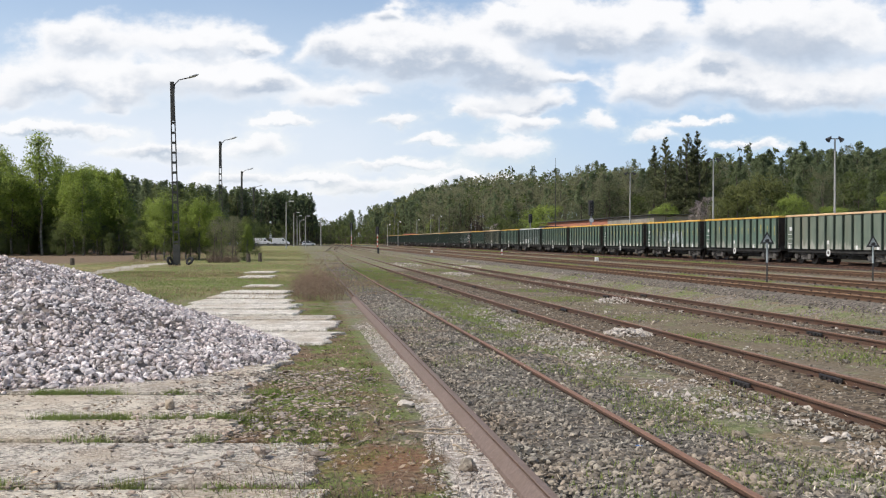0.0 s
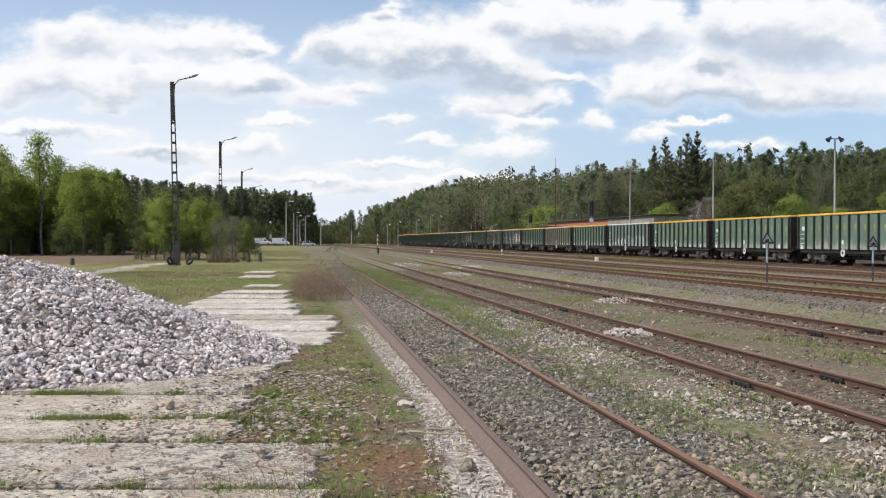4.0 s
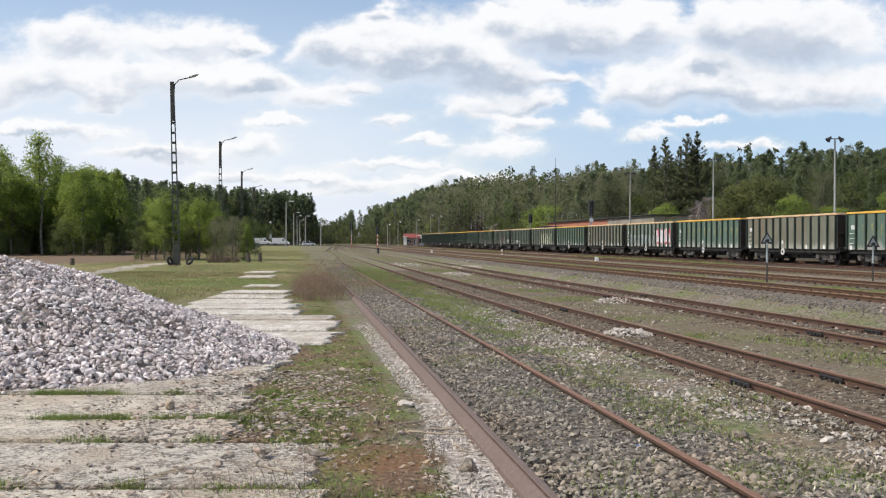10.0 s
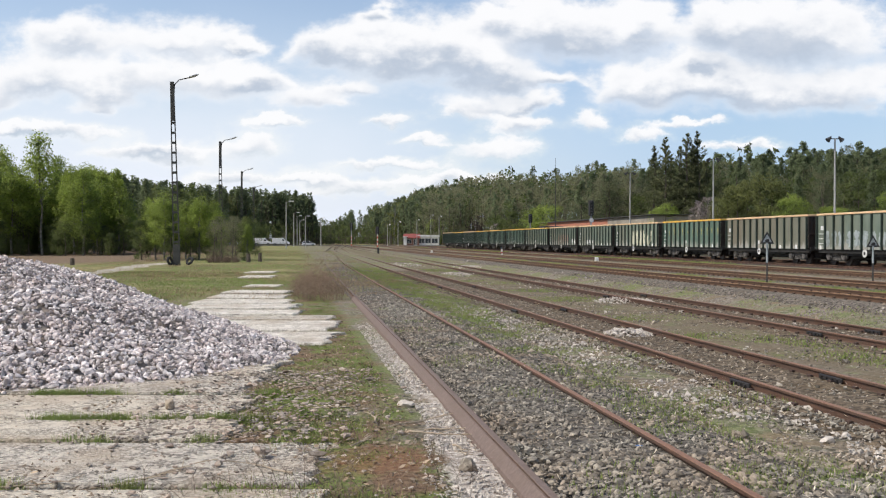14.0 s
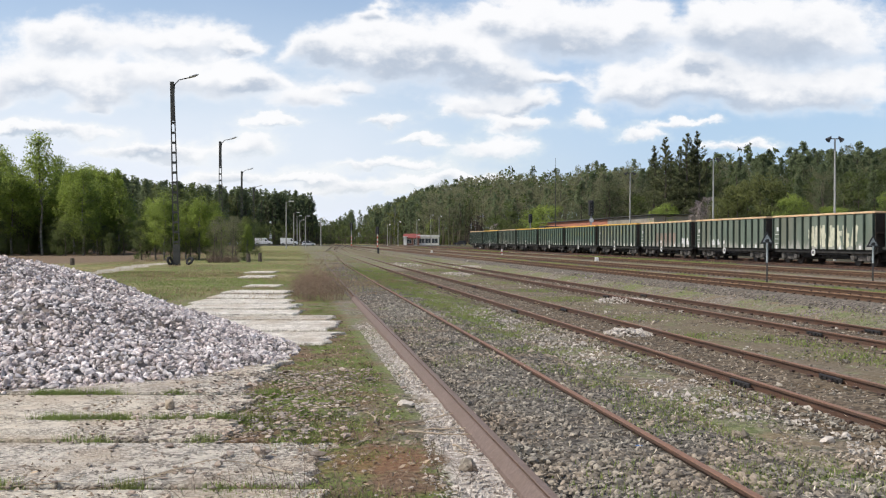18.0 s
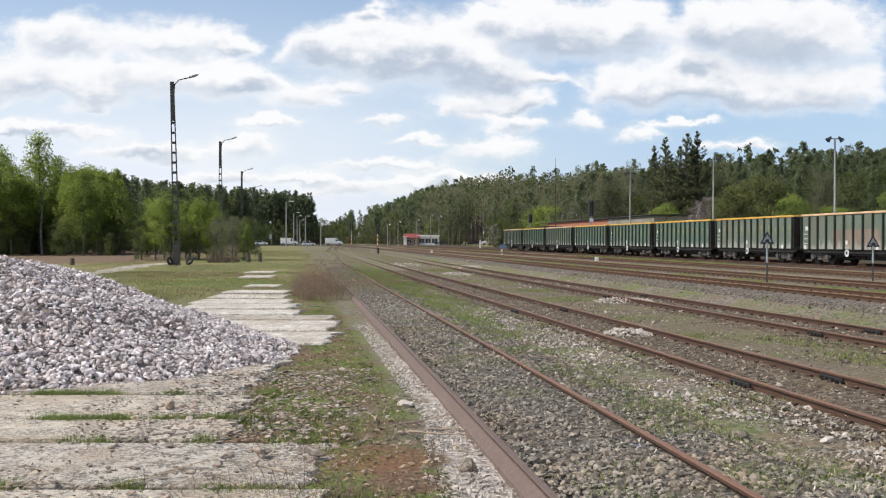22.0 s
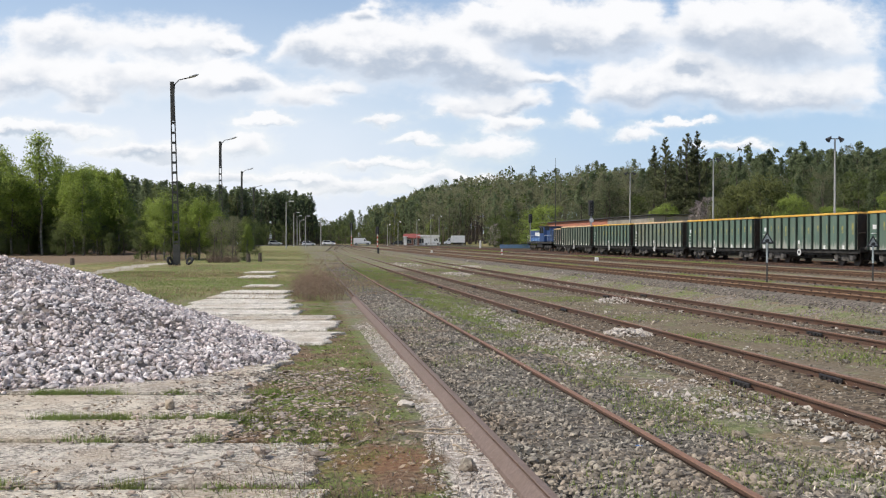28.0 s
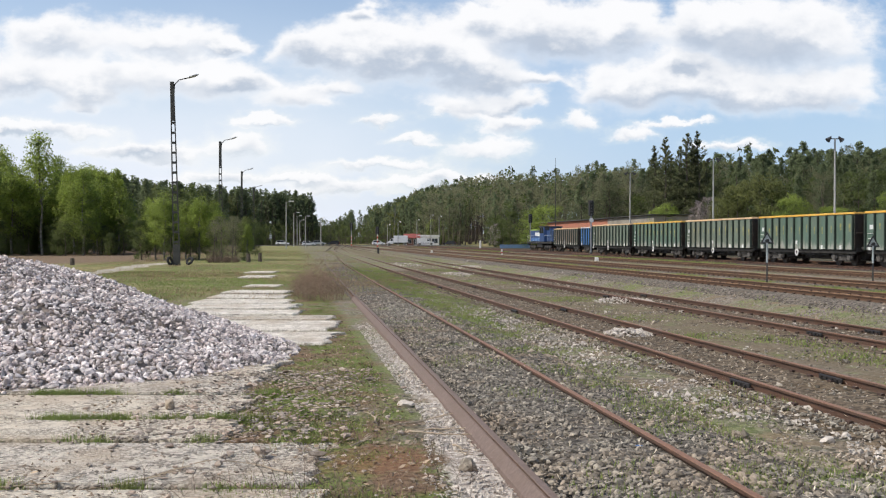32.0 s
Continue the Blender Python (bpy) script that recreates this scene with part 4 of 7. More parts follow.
# ---- locomotive ----
def locomotive():
    M["loco_blue"] = surf("blue_locomotive_paint", (0.020, 0.058, 0.17), (0.034, 0.088, 0.235), 2, 0.4, 0.03, (0.04, 0.07, 0.16), 0.8, 0.4)
    M["loco_light"] = surf("light_blue_locomotive_paint", (0.05, 0.16, 0.42), (0.08, 0.22, 0.50), 2, 0.4, 0.03)
    M["lime"] = surf("lime_green_paint", (0.42, 0.58, 0.10), (0.52, 0.68, 0.16), 2, 0.5, 0.03)
    M["glass_dark"] = surf("dark_window_glass", (0.02, 0.025, 0.03), (0.03, 0.035, 0.04), 3, 0.12, 0.0)
    lo = empty("locomotive", "blue shunting locomotive with lime green roof edge, parked", "locomotive")
    part("underframe", box(-1.35, 1.35, -8.0, 8.0, 1.05, 1.35, bevel=0.03), M["black"], lo)
    part("bonnet", box(-0.95, 0.95, -7.4, -3.6, 1.35, 3.05, bevel=0.12), M["loco_blue"], lo)
    part("rear_bonnet", box(-0.95, 0.95, -0.9, 7.2, 1.35, 3.12, bevel=0.12), M["loco_blue"], lo)
    cab = part("cab", box(-1.42, 1.42, -3.6, -0.9, 1.35, 3.55, bevel=0.10), M["loco_blue"], lo)
    part("window_band", box(-1.435, 1.435, -3.5, -1.0, 2.62, 3.5, bevel=0.05), M["dark_metal"], cab)
    part("front_stripe", box(-0.97, 0.97, 6.0, 7.25, 3.11, 3.26, bevel=0.03), M["lime"], lo)
    part("side_band", box(-0.985, -0.96, -0.8, 7.0, 1.5, 1.95, bevel=0.005), M["loco_light"], lo)
    part("cab_roof", box(-1.45, 1.45, -3.8, -0.7, 3.55, 3.70, bevel=0.09), M["dark_metal"], lo)
    part("roof_stripe", box(-0.97, 0.97, 0.2, 7.1, 3.10, 3.22, bevel=0.03), M["lime"], lo)
    for y in (-2.95, -1.55):
        part("window", box(-0.012, 0.012, -0.45, 0.45, -0.4, 0.4), M["glass_dark"], cab, m=pose(-1.445, y, 3.05))
    for y in (-3.61, -0.89):
        for x in (-0.9, 0.9):
            part("window", box(-0.36, 0.36, -0.012, 0.012, -0.3, 0.3), M["glass_dark"], cab, m=pose(x, y, 3.38))
    for y in (-6.6, -5.4, -4.2, 0.0, 1.2, 2.4, 3.6, 4.8, 6.0):
        part("door_panel", box(-0.02, 0.0, -0.5, 0.5, -0.75, 0.75, bevel=0.008), M["loco_blue"], lo, m=pose(-0.95, y, 2.3))
    bm = bmesh.new()
    for k in range(7):
        add_box(bm, -0.03, 0.0, -0.45, 0.45, -0.5 + k * 0.15, -0.42 + k * 0.15)
    part("grille", bm, M["dark_metal"], lo, m=pose(-0.97, -6.4, 2.5))
    part("lettering_bar", box(-0.006, 0, -1.5, 1.5, -0.28, 0.28), M["white_paint"], lo, m=pose(-0.975, 2.4, 2.5))
    part("exhaust", tube((0, 1.8, 3.1), (0, 1.8, 3.6), 0.16, n=12), M["dark_metal"], lo)
    for s in (-1, 1):
        bm = bmesh.new()
        for y in np.arange(-7.6, 7.7, 1.9):
            if not -3.8 < y < -0.7:
                add_tube(bm, (s * 1.3, y, 1.35), (s * 1.3, y, 2.3), 0.02, n=6)
        for a, b in ((-7.6, -3.7), (-0.8, 7.6)):
            add_tube(bm, (s * 1.3, a, 2.3), (s * 1.3, b, 2.3), 0.02, n=6)
        part("handrail", bm, M["white_paint"], lo)
    part("fuel_tank", box(-1.2, 1.2, -1.7, 1.7, 0.45, 1.05, bevel=0.08), M["black"], lo)
    for sy in (-1, 1):
        for sx in (-1, 1):
            part("buffer", WAG["buffer"], None, lo, m=pose(sx * 0.875, sy * 8.0, 1.04, 0, 0, 0 if sy > 0 else 180))
            part("headlight", tube((0, 0, 0), (0, sy * 0.06, 0), 0.12, n=12), M["white_paint"], lo, m=pose(sx * 0.9, sy * 8.0, 1.55))
        bog = new("bogie", None)
        bog.parent = lo
        bog.matrix_basis = pose(0, sy * 5.0, 0)
        bm = bmesh.new()
        for sx in (-1, 1):
            add_box(bm, sx * 1.05 - 0.07, sx * 1.05 + 0.07, -2.2, 2.2, 0.5, 0.85, bevel=0.03)
        part("frame", bm, M["black"], bog)
        for ay in (-1.6, 0, 1.6):
            part("wheelset", WAG["wheelset"], None, bog, m=pose(0, ay, WHEEL_R))
            for sx in (-1, 1):
                part("axle_box", WAG["axle_box"], None, bog, m=pose(sx * 1.1, ay, WHEEL_R))
    lo.matrix_basis = pose(38.4, 156.2, RAISE)
    return lo


locomotive()


# ---- concrete apron ----
def slab(c0, c1, d0, d1, top, pale, seed, skew=0.0):
    """A cast slab with chipped corners and worn edges."""
    r = random.Random(seed)
    bm = bmesh.new()
    n = 44
    ring = []
    chip = lambda t, k: 0.06 * noise.noise(Vector((t * 2.1, seed * 3.7, k))) + 0.05 * max(noise.noise(Vector((t * 6.5, seed * 1.9, k + 5))), 0) + r.uniform(-0.008, 0.008)
    for a, b, k, side in (((c0, d0), (c1, d0), n, 0), ((c1, d0), (c1, d1), 16, 1), ((c1, d1), (c0, d1), n, 2), ((c0, d1), (c0, d0), 5, 3)):
        for i in range(k):
            t = i / k
            c, d = a[0] + (b[0] - a[0]) * t, a[1] + (b[1] - a[1]) * t
            if side in (0, 2):
                d += chip(c, side) * (1 if side == 0 else -1) * 0.8
                c -= 0.25 * max(1 - (c1 - c) / 0.3, 0) * r.uniform(0, 1)
            elif side == 1:
                c += 4.0 * chip(d * 1.5, side) - 0.12
            ring.append((c, d))
    vs = []
    for c, d in ring:
        x, y = apron(c, d)
        vs.append((x, y))
    cx, cy = sum(p[0] for p in vs) / len(vs), sum(p[1] for p in vs) / len(vs)
    zt = lambda: top + r.uniform(-0.006, 0.006)
    topv = [bm.verts.new((cx + (x - cx) * 0.992, cy + (y - cy) * 0.985, zt())) for x, y in vs]
    shoulder = [bm.verts.new((x, y, top - 0.03)) for x, y in vs]
    low = [bm.verts.new((x, y, top - 0.16)) for x, y in vs]
    bm.faces.new(topv)
    k = len(vs)
    for a, b in ((topv, shoulder), (shoulder, low)):
        for i in range(k):
            bm.faces.new((a[i], b[i], b[(i + 1) % k], a[(i + 1) % k]))
    bmesh.ops.recalc_face_normals(bm, faces=bm.faces)
    return bm


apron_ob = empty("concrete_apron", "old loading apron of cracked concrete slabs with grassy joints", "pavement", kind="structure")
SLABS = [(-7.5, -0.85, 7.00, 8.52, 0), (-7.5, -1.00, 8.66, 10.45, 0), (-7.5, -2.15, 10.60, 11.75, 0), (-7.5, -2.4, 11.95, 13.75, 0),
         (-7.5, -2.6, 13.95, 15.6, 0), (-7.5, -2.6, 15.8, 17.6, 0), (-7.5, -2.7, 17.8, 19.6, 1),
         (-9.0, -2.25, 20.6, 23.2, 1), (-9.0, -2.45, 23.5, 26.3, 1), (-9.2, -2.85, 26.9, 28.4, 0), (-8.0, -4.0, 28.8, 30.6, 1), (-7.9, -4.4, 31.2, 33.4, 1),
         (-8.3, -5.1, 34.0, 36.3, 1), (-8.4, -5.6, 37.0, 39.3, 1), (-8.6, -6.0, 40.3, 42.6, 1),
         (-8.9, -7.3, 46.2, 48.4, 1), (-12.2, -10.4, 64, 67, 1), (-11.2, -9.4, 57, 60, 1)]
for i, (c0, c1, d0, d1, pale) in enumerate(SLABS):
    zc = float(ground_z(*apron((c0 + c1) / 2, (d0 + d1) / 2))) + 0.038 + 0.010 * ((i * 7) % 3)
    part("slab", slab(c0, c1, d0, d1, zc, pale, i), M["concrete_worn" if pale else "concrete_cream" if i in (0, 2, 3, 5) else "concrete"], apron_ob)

# ---- heap of crushed stone ----
HEAP_C, HEAP_D, HEAP_R, HEAP_H = -8.9, 19.3, 6.3, 1.86


def heap_z(c, d):
    r = np.sqrt(((c - HEAP_C) / HEAP_R) ** 2 + ((d - HEAP_D) / (HEAP_R * 0.92)) ** 2)
    r = r * (1 + 0.05 * np.sin(3 * np.arctan2(d - HEAP_D, c - HEAP_C) + 0.5))
    rr = np.sqrt(r * r + 0.006)
    prof = np.interp(rr, [0, 0.1, 0.3, 0.5, 0.7, 0.85, 1.0, 1.1], [1.0, 0.98, 0.84, 0.60, 0.35, 0.18, 0.03, -0.2])
    return HEAP_H * prof + 0.06 * np.sin(1.9 * c + 1) * np.sin(2.3 * d)


def make_heap():
    heap = empty("stone_heap", "big heap of pale grey crushed stone on the apron", "stone heap")
    gc, gd = np.meshgrid(np.linspace(HEAP_C - 7, HEAP_C + 7, 80), np.linspace(HEAP_D - 6.6, HEAP_D + 6.6, 80))
    X, Y = apron(gc, gd)
    Z = ground_z(X, Y) + np.maximum(heap_z(gc, gd) - 0.07, -0.3)
    i = np.arange(X.size).reshape(X.shape)
    q = np.stack([i[:-1, :-1], i[:-1, 1:], i[1:, 1:], i[1:, :-1]], -1).reshape(-1, 4)
    part("core", quick_mesh("core", np.stack([X, Y, Z], -1).reshape(-1, 3), q, M["pile_core"], smooth=True), None, heap)
    n = 42000
    c = HEAP_C + rng.uniform(-1.05, 1.08, n) * HEAP_R
    d = HEAP_D + rng.uniform(-1.02, 0.75, n) * HEAP_R
    h = heap_z(c, d)
    keep = (h > -0.01) & (c > -9.6)
    c, d, h = c[keep], d[keep], h[keep]
    x, y = apron(c, d)
    size = rng.lognormal(-2.60, 0.32, len(c))
    size = np.clip(size, 0.04, 0.18)
    pos = np.stack([x, y, ground_z(x, y) + h + size * 0.08], -1)
    first = 300
    near = np.argsort(d + rng.uniform(0, 1.5, len(d)))
    pos, size = pos[near], size[near]
    half = first + 4500
    a, b = stones(pos[first:half], size[first:half]), stones(pos[half:], size[half:], "oct")
    v, f = np.concatenate([a[0], b[0]]), np.concatenate([a[1], b[1] + len(a[0])])
    tagged(part("stones", quick_mesh("stones", v, f, M["pile_stone"]), None, heap), kind="stuff")
    kinds = []
    for k in range(12):
        v, f = stones(np.zeros((1, 3)), np.ones(1))
        kinds.append(quick_mesh("stone", v, f, M["pile_stone_loose"]))
    for k in range(first):
        s = part("stone", kinds[k % 12], None, heap)
        s.matrix_basis = Matrix.Translation(pos[k]) @ Matrix.Diagonal((size[k], size[k], size[k], 1)) @ pose(0, 0, 0, 0, 0, k * 37 % 360)
    return heap


make_heap()


# ---- loose stones and plants of the near yard ----
def scatter(n, x0, x1, y0, y1, bias=1.0):
    x = rng.uniform(x0, x1, n)
    y = y0 + (y1 - y0) * rng.uniform(0, 1, n) ** bias
    return x, y


def patchy(x, y, scale, cut, seed):
    """True inside irregular patches."""
    vals = np.array([noise.noise(Vector((a * scale, b * scale, seed))) for a, b in zip(x, y)])
    return vals > cut


def stuff(name, v, f, mat, label, category):
    return tagged(new(name, quick_mesh(name, v, f, mat)), label, category, kind="stuff")


def surface(x, y):
    """Ballast bed or ground height."""
    z = ground_z(x, y)
    z = np.where((x > 2.0) & (x < 4.6), rail_z(2.6, y) - 0.065 - 0.05 * smooth01((x - 4.1) / 0.4), z)
    z = np.where((x > 5.8) & (x < 8.2), rail_z(6.9, y) - 0.125, z)
    z = np.where((x > 10.6) & (x < 13.0), rail_z(11.7, y) - 0.135, z)
    return z


def yard_stones():
    out = []
    x1, y1 = scatter(30000, 1.95, 6.4, 5.5, 34, 1.75)
    x0, y0 = scatter(9000, 1.95, 5.4, 26, 70, 1.3)
    x2, y2 = scatter(15000, 5.6, 15.6, 9, 56, 1.45)
    x, y = np.concatenate([x1, x0, x2]), np.concatenate([y1, y0, y2])
    ok = np.ones(len(x), bool)
    path_x, path_y = along_path(TRACKS[0][1])
    first_track = np.interp(y, path_y, path_x)
    for r in (6.18, 7.68, 11.0, 12.5):
        ok &= np.abs(x - r) > 0.05
    for r in (-0.7525, 0.7525):
        ok &= np.abs(x - first_track - r) > 0.05
    ok &= x > first_track - 0.73
    x, y = x[ok], y[ok]
    size = np.clip(rng.lognormal(-3.02, 0.36, len(x)), 0.025, 0.14)
    near = y < 9.2
    pieces = []
    for sel, shape in ((near, "ico"), (~near, "oct")):
        pieces.append(stones(np.stack([x, y, surface(x, y) + size * 0.06], -1)[sel], size[sel], shape))
    v = np.concatenate([pieces[0][0], pieces[1][0]])
    f = np.concatenate([pieces[0][1], pieces[1][1] + len(pieces[0][0])])
    stuff("ballast_stones", v, f, M["ballast"], "loose grey ballast stones between the rails", "gravel")
    # white chippings beside the first rail and small white heaps between the tracks
    x, y = scatter(9000, 1.48, 1.84, 6.5, 26, 1.6)
    x = x - 0.45 * np.clip((12 - y) / 3.5, 0, 1) * rng.uniform(0, 1, len(x))
    k = rng.uniform(0, 1, len(x)) < np.clip((x - 0.9) / 0.4, 0, 1) * np.clip(1.25 - (y - 4) / 22, 0.15, 1)
    size = np.clip(rng.lognormal(-3.55, 0.4, len(x)), 0.012, 0.09)
    p = [np.stack([x, y, ground_z(x, y) + 0.02], -1)[k]]
    s = [size[k]]
    for hx, hy, rx, ry, hh in ((7.15, 21.8, 0.5, 0.7, 0.10), (11.0, 34.0, 0.95, 1.3, 0.09), (9.7, 62.0, 0.9, 3.0, 0.1), (12.9, 78, 1.0, 4, 0.1), (8.9, 84, 1.2, 5, 0.1)):
        m = 380
        a, r = rng.uniform(0, 6.28, m), np.sqrt(rng.uniform(0, 1, m))
        px, py = hx + np.cos(a) * r * rx, hy + np.sin(a) * r * ry
        p.append(np.stack([px, py, surface(px, py) + hh * (1 - r * r)], -1))
        s.append(np.clip(rng.lognormal(-2.7, 0.4, m), 0.03, 0.18))
    x, y = scatter(4400, 3.9, 6.05, 6.5, 32, 1.5)
    k = patchy(x, y, 0.35, -0.22, 21.0)
    p.append(np.stack([x, y, ground_z(x, y) + 0.02], -1)[k])
    s.append(np.clip(rng.lognormal(-3.1, 0.45, len(x)), 0.02, 0.13)[k])
    x, y = scatter(1500, 8.2, 15.0, 14, 90, 1.4)
    k = patchy(x, y, 0.25, 0.05, 27.0)
    p.append(np.stack([x, y, surface(x, y) + 0.02], -1)[k])
    s.append(np.clip(rng.lognormal(-2.9, 0.45, len(x)), 0.03, 0.15)[k])
    v, f = stones(np.concatenate(p), np.concatenate(s), "oct")
    stuff("white_chippings", v, f, M["white_stone"], "white limestone chippings along the rail and in small heaps", "gravel")
    # rubble strewn over the apron's edge
    n = 15000
    c = rng.uniform(-6.5, 0.4, n)
    d = 6.6 + 9.5 * rng.uniform(0, 1, n)
    n = len(c)
    k = (rng.uniform(0, 1, n) < np.clip(0.05 + 0.75 * smooth01((c + 4.1) / 1.3) - 0.68 * smooth01((c + 1.7) / 1.0), 0, 1) * np.where(d > 10.4, 1.0, 0.28))
    x, y = apron(c[k], d[k])
    size = np.clip(rng.lognormal(-3.25, 0.5, len(x)), 0.015, 0.16)
    zz = ground_z(x, y) + np.where(c[k] < -0.9, 0.064, 0.035)
    v, f = stones(np.stack([x, y, 0 * zz], -1), size)
    v[:, 2] = v[:, 2] * 0.5 + np.repeat(zz, len(ICO_V))
    stuff("rubble", v, f, M["rubble"], "small stones and rubble strewn on the slabs", "rubble")
    # dead leaves, bark chips and twigs
    n = 18000
    c = rng.uniform(-7.0, 2.2, n)
    d = 6.8 + 26 * rng.uniform(0, 1, n) ** 1.5
    x, y = apron(c, d)
    k = (x < 1.3) & (rng.uniform(0, 1, n) < np.where(x < -2.4, 0.10, 1.0)) & ~((c < -2.6) & (d > 13.7))
    x, y = x[k], y[k]
    m = len(x)
    a = rng.uniform(0, 6.283, m)
    ln, wd = rng.uniform(0.010, 0.045, m), rng.uniform(0.005, 0.016, m)
    dx = np.stack([np.cos(a) * ln, np.sin(a) * ln, rng.uniform(-0.01, 0.02, m)], -1)
    dy = np.stack([-np.sin(a) * wd, np.cos(a) * wd, rng.uniform(-0.01, 0.015, m)], -1)
    p = np.stack([x, y, ground_z(x, y) + bumpy(x, y) + np.where(x < -2.0, 0.06, 0.02)], -1)
    v = np.stack([p - dx, p + dy, p + dx, p - dy], 1).reshape(-1, 3)
    f = np.arange(4 * m).reshape(-1, 4)
    stuff("leaf_litter", v, f, M["litter"], "dead leaves and bark chips strewn on the verge", "litter")
    # dry stems blown onto the ballast
    x, y = scatter(7000, 2.0, 10.5, 6.2, 40, 1.4)
    k = patchy(x, y, 0.5, 0.0, 17.0)
    x, y = x[k], y[k]
    m = len(x)
    a, ln, wd = rng.uniform(0, 6.283, m), rng.uniform(0.02, 0.08, m), rng.uniform(0.003, 0.007, m)
    dx = np.stack([np.cos(a) * ln, np.sin(a) * ln, rng.uniform(-0.02, 0.03, m)], -1)
    dy = np.stack([-np.sin(a) * wd, np.cos(a) * wd, 0 * a], -1)
    p = np.stack([x, y, surface(x, y) + rng.uniform(0.03, 0.06, m)], -1)
    v = np.stack([p - dx, p + dy, p + dx, p - dy], 1).reshape(-1, 3)
    stuff("dry_stems", v, np.arange(4 * m).reshape(-1, 4), M["straw_stem"], "pale dry stems lying on the ballast", "litter")


yard_stones()


def grasses():
    def tufts(x, y, per, spread, h, w, mat, name, label, z=None):
        n = len(x)
        xx = np.repeat(x, per) + rng.normal(0, spread, n * per)
        yy = np.repeat(y, per) + rng.normal(0, spread, n * per)
        hh = rng.uniform(0.4, 1.0, n * per) * np.repeat(rng.uniform(0.5, 1.0, n), per) * h
        v, f = blades(np.stack([xx, yy, surface(xx, yy) - 0.01], -1), hh, np.full(len(xx), w))
        stuff(name, v, f, mat, label, "grass")
    # green verge between apron and first rail
    x, y = scatter(7000, -1.9, 1.25, 6.0, 42, 1.25)
    k = patchy(x, y, 1.0, -0.02, 3.0) & (x < 1.45 - 0.0 * y)
    tufts(x[k], y[k], 16, 0.09, 0.060, 0.009, M["grass"], "verge_grass", "short green grass patches beside the rail")
    x, y = scatter(2600, -1.9, 1.3, 6.0, 40, 1.2)
    k = patchy(x, y, 1.0, 0.05, 13.0)
    tufts(x[k], y[k], 10, 0.09, 0.10, 0.008, M["dry_grass"], "dry_verge_grass", "dry stalks on the verge")
    # weeds in the ballast
    x, y = scatter(4200, 3.9, 6.1, 6, 90, 1.1)
    k = patchy(x, y, 0.6, 0.06, 9.0)
    x2, y2 = scatter(500, 2.2, 3.2, 6, 30, 1.2)
    k2 = patchy(x2, y2, 0.9, 0.2, 5.0)
    tufts(np.r_[x[k], x2[k2]], np.r_[y[k], y2[k2]], 10, 0.11, 0.11, 0.010, M["grass"], "ballast_weeds", "thin green weeds growing in the ballast")
    x, y = scatter(2600, 3.9, 5.7, 25, 75, 1.2)
    k = patchy(x, y, 0.45, -0.12, 31.0)
    tufts(x[k], y[k], 12, 0.13, 0.13, 0.014, M["grass"], "ballast_weeds", "green grass patch between two sidings")
    x, y = scatter(2400, 3.55, 5.0, 7, 34, 1.25)
    k = patchy(x, y, 0.8, 0.06, 41.0)
    tufts(x[k], y[k], 12, 0.10, 0.09, 0.009, M["grass"], "ballast_weeds", "low green weeds beside the nearest rail")
    # thin grass between the sidings further off
    x, y = scatter(5200, 8.3, 10.6, 12, 120, 1.1)
    k = patchy(x, y, 0.35, 0.12, 6.0)
    x2, y2 = scatter(9000, -16.0, 6.2, 40, 170, 1.1)
    k2 = patchy(x2, y2, 0.16, -0.1, 2.5)
    x4, y4 = scatter(4500, -16.0, 6.0, 38, 170, 1.2)
    k4 = patchy(x4, y4, 0.14, 0.0, 12.5)
    tufts(x4[k4], y4[k4], 8, 0.25, 0.22, 0.022, M["dry_grass"], "dry_siding_grass", "dry brown grass between path and sidings")
    x3, y3 = scatter(1500, 13.0, 14.6, 20, 130, 1.0)
    k3 = patchy(x3, y3, 0.3, 0.12, 3.5)
    tufts(np.r_[x[k], x2[k2], x3[k3]], np.r_[y[k], y2[k2], y3[k3]], 8, 0.20, 0.09, 0.022, M["grass"], "siding_grass", "thin grass between the sidings")
    # meadow left of the apron
    c = rng.uniform(-30, -2.5, 6500)
    d = rng.uniform(28, 66, 6500)
    x, y = apron(c, d)
    k = ~((c > -9) & (d < 44)) & patchy(x, y, 0.12, -0.15, 1.0)
    tufts(x[k], y[k], 8, 0.35, 0.09, 0.035, M["grass"], "meadow_grass", "rough green meadow grass")
    k = ~((c > -9) & (d < 44)) & patchy(x, y, 0.10, 0.1, 4.0)
    tufts(x[k], y[k], 6, 0.35, 0.12, 0.03, M["dry_grass"], "dry_meadow_grass", "dry straw-coloured grass of the meadow")
    # grass strip between the fourth and fifth track and along the far yard
    x, y = scatter(2200, 18.3, 19.4, 30, 110)
    k = patchy(x, y, 0.25, 0.0, 7.0)
    x, y = x[k], y[k]
    tufts(x, y, 6, 0.2, 0.14, 0.03, M["grass"], "strip_grass", "green strip of grass between two tracks")
    x, y = scatter(2500, 28.9, 31.2, 70, 260)
    k = patchy(x, y, 0.05, 0.0, 2.0)
    tufts(x[k], y[k], 6, 0.4, 0.25, 0.08, M["grass"], "strip_grass", "green strip of grass beside the main track")
    # joints of the slabs
    pts = []
    for (c0, c1, d0, d1, pale) in SLABS[:4]:
        m = 130
        cc = rng.uniform(c0, c1 + 0.3, m)
        pts.append(np.stack(apron(cc, np.full(m, d1 + 0.08) + rng.normal(0, 0.04, m)), -1))
    p = np.concatenate(pts)
    k = patchy(p[:, 0], p[:, 1], 1.7, 0.13, 8.0)
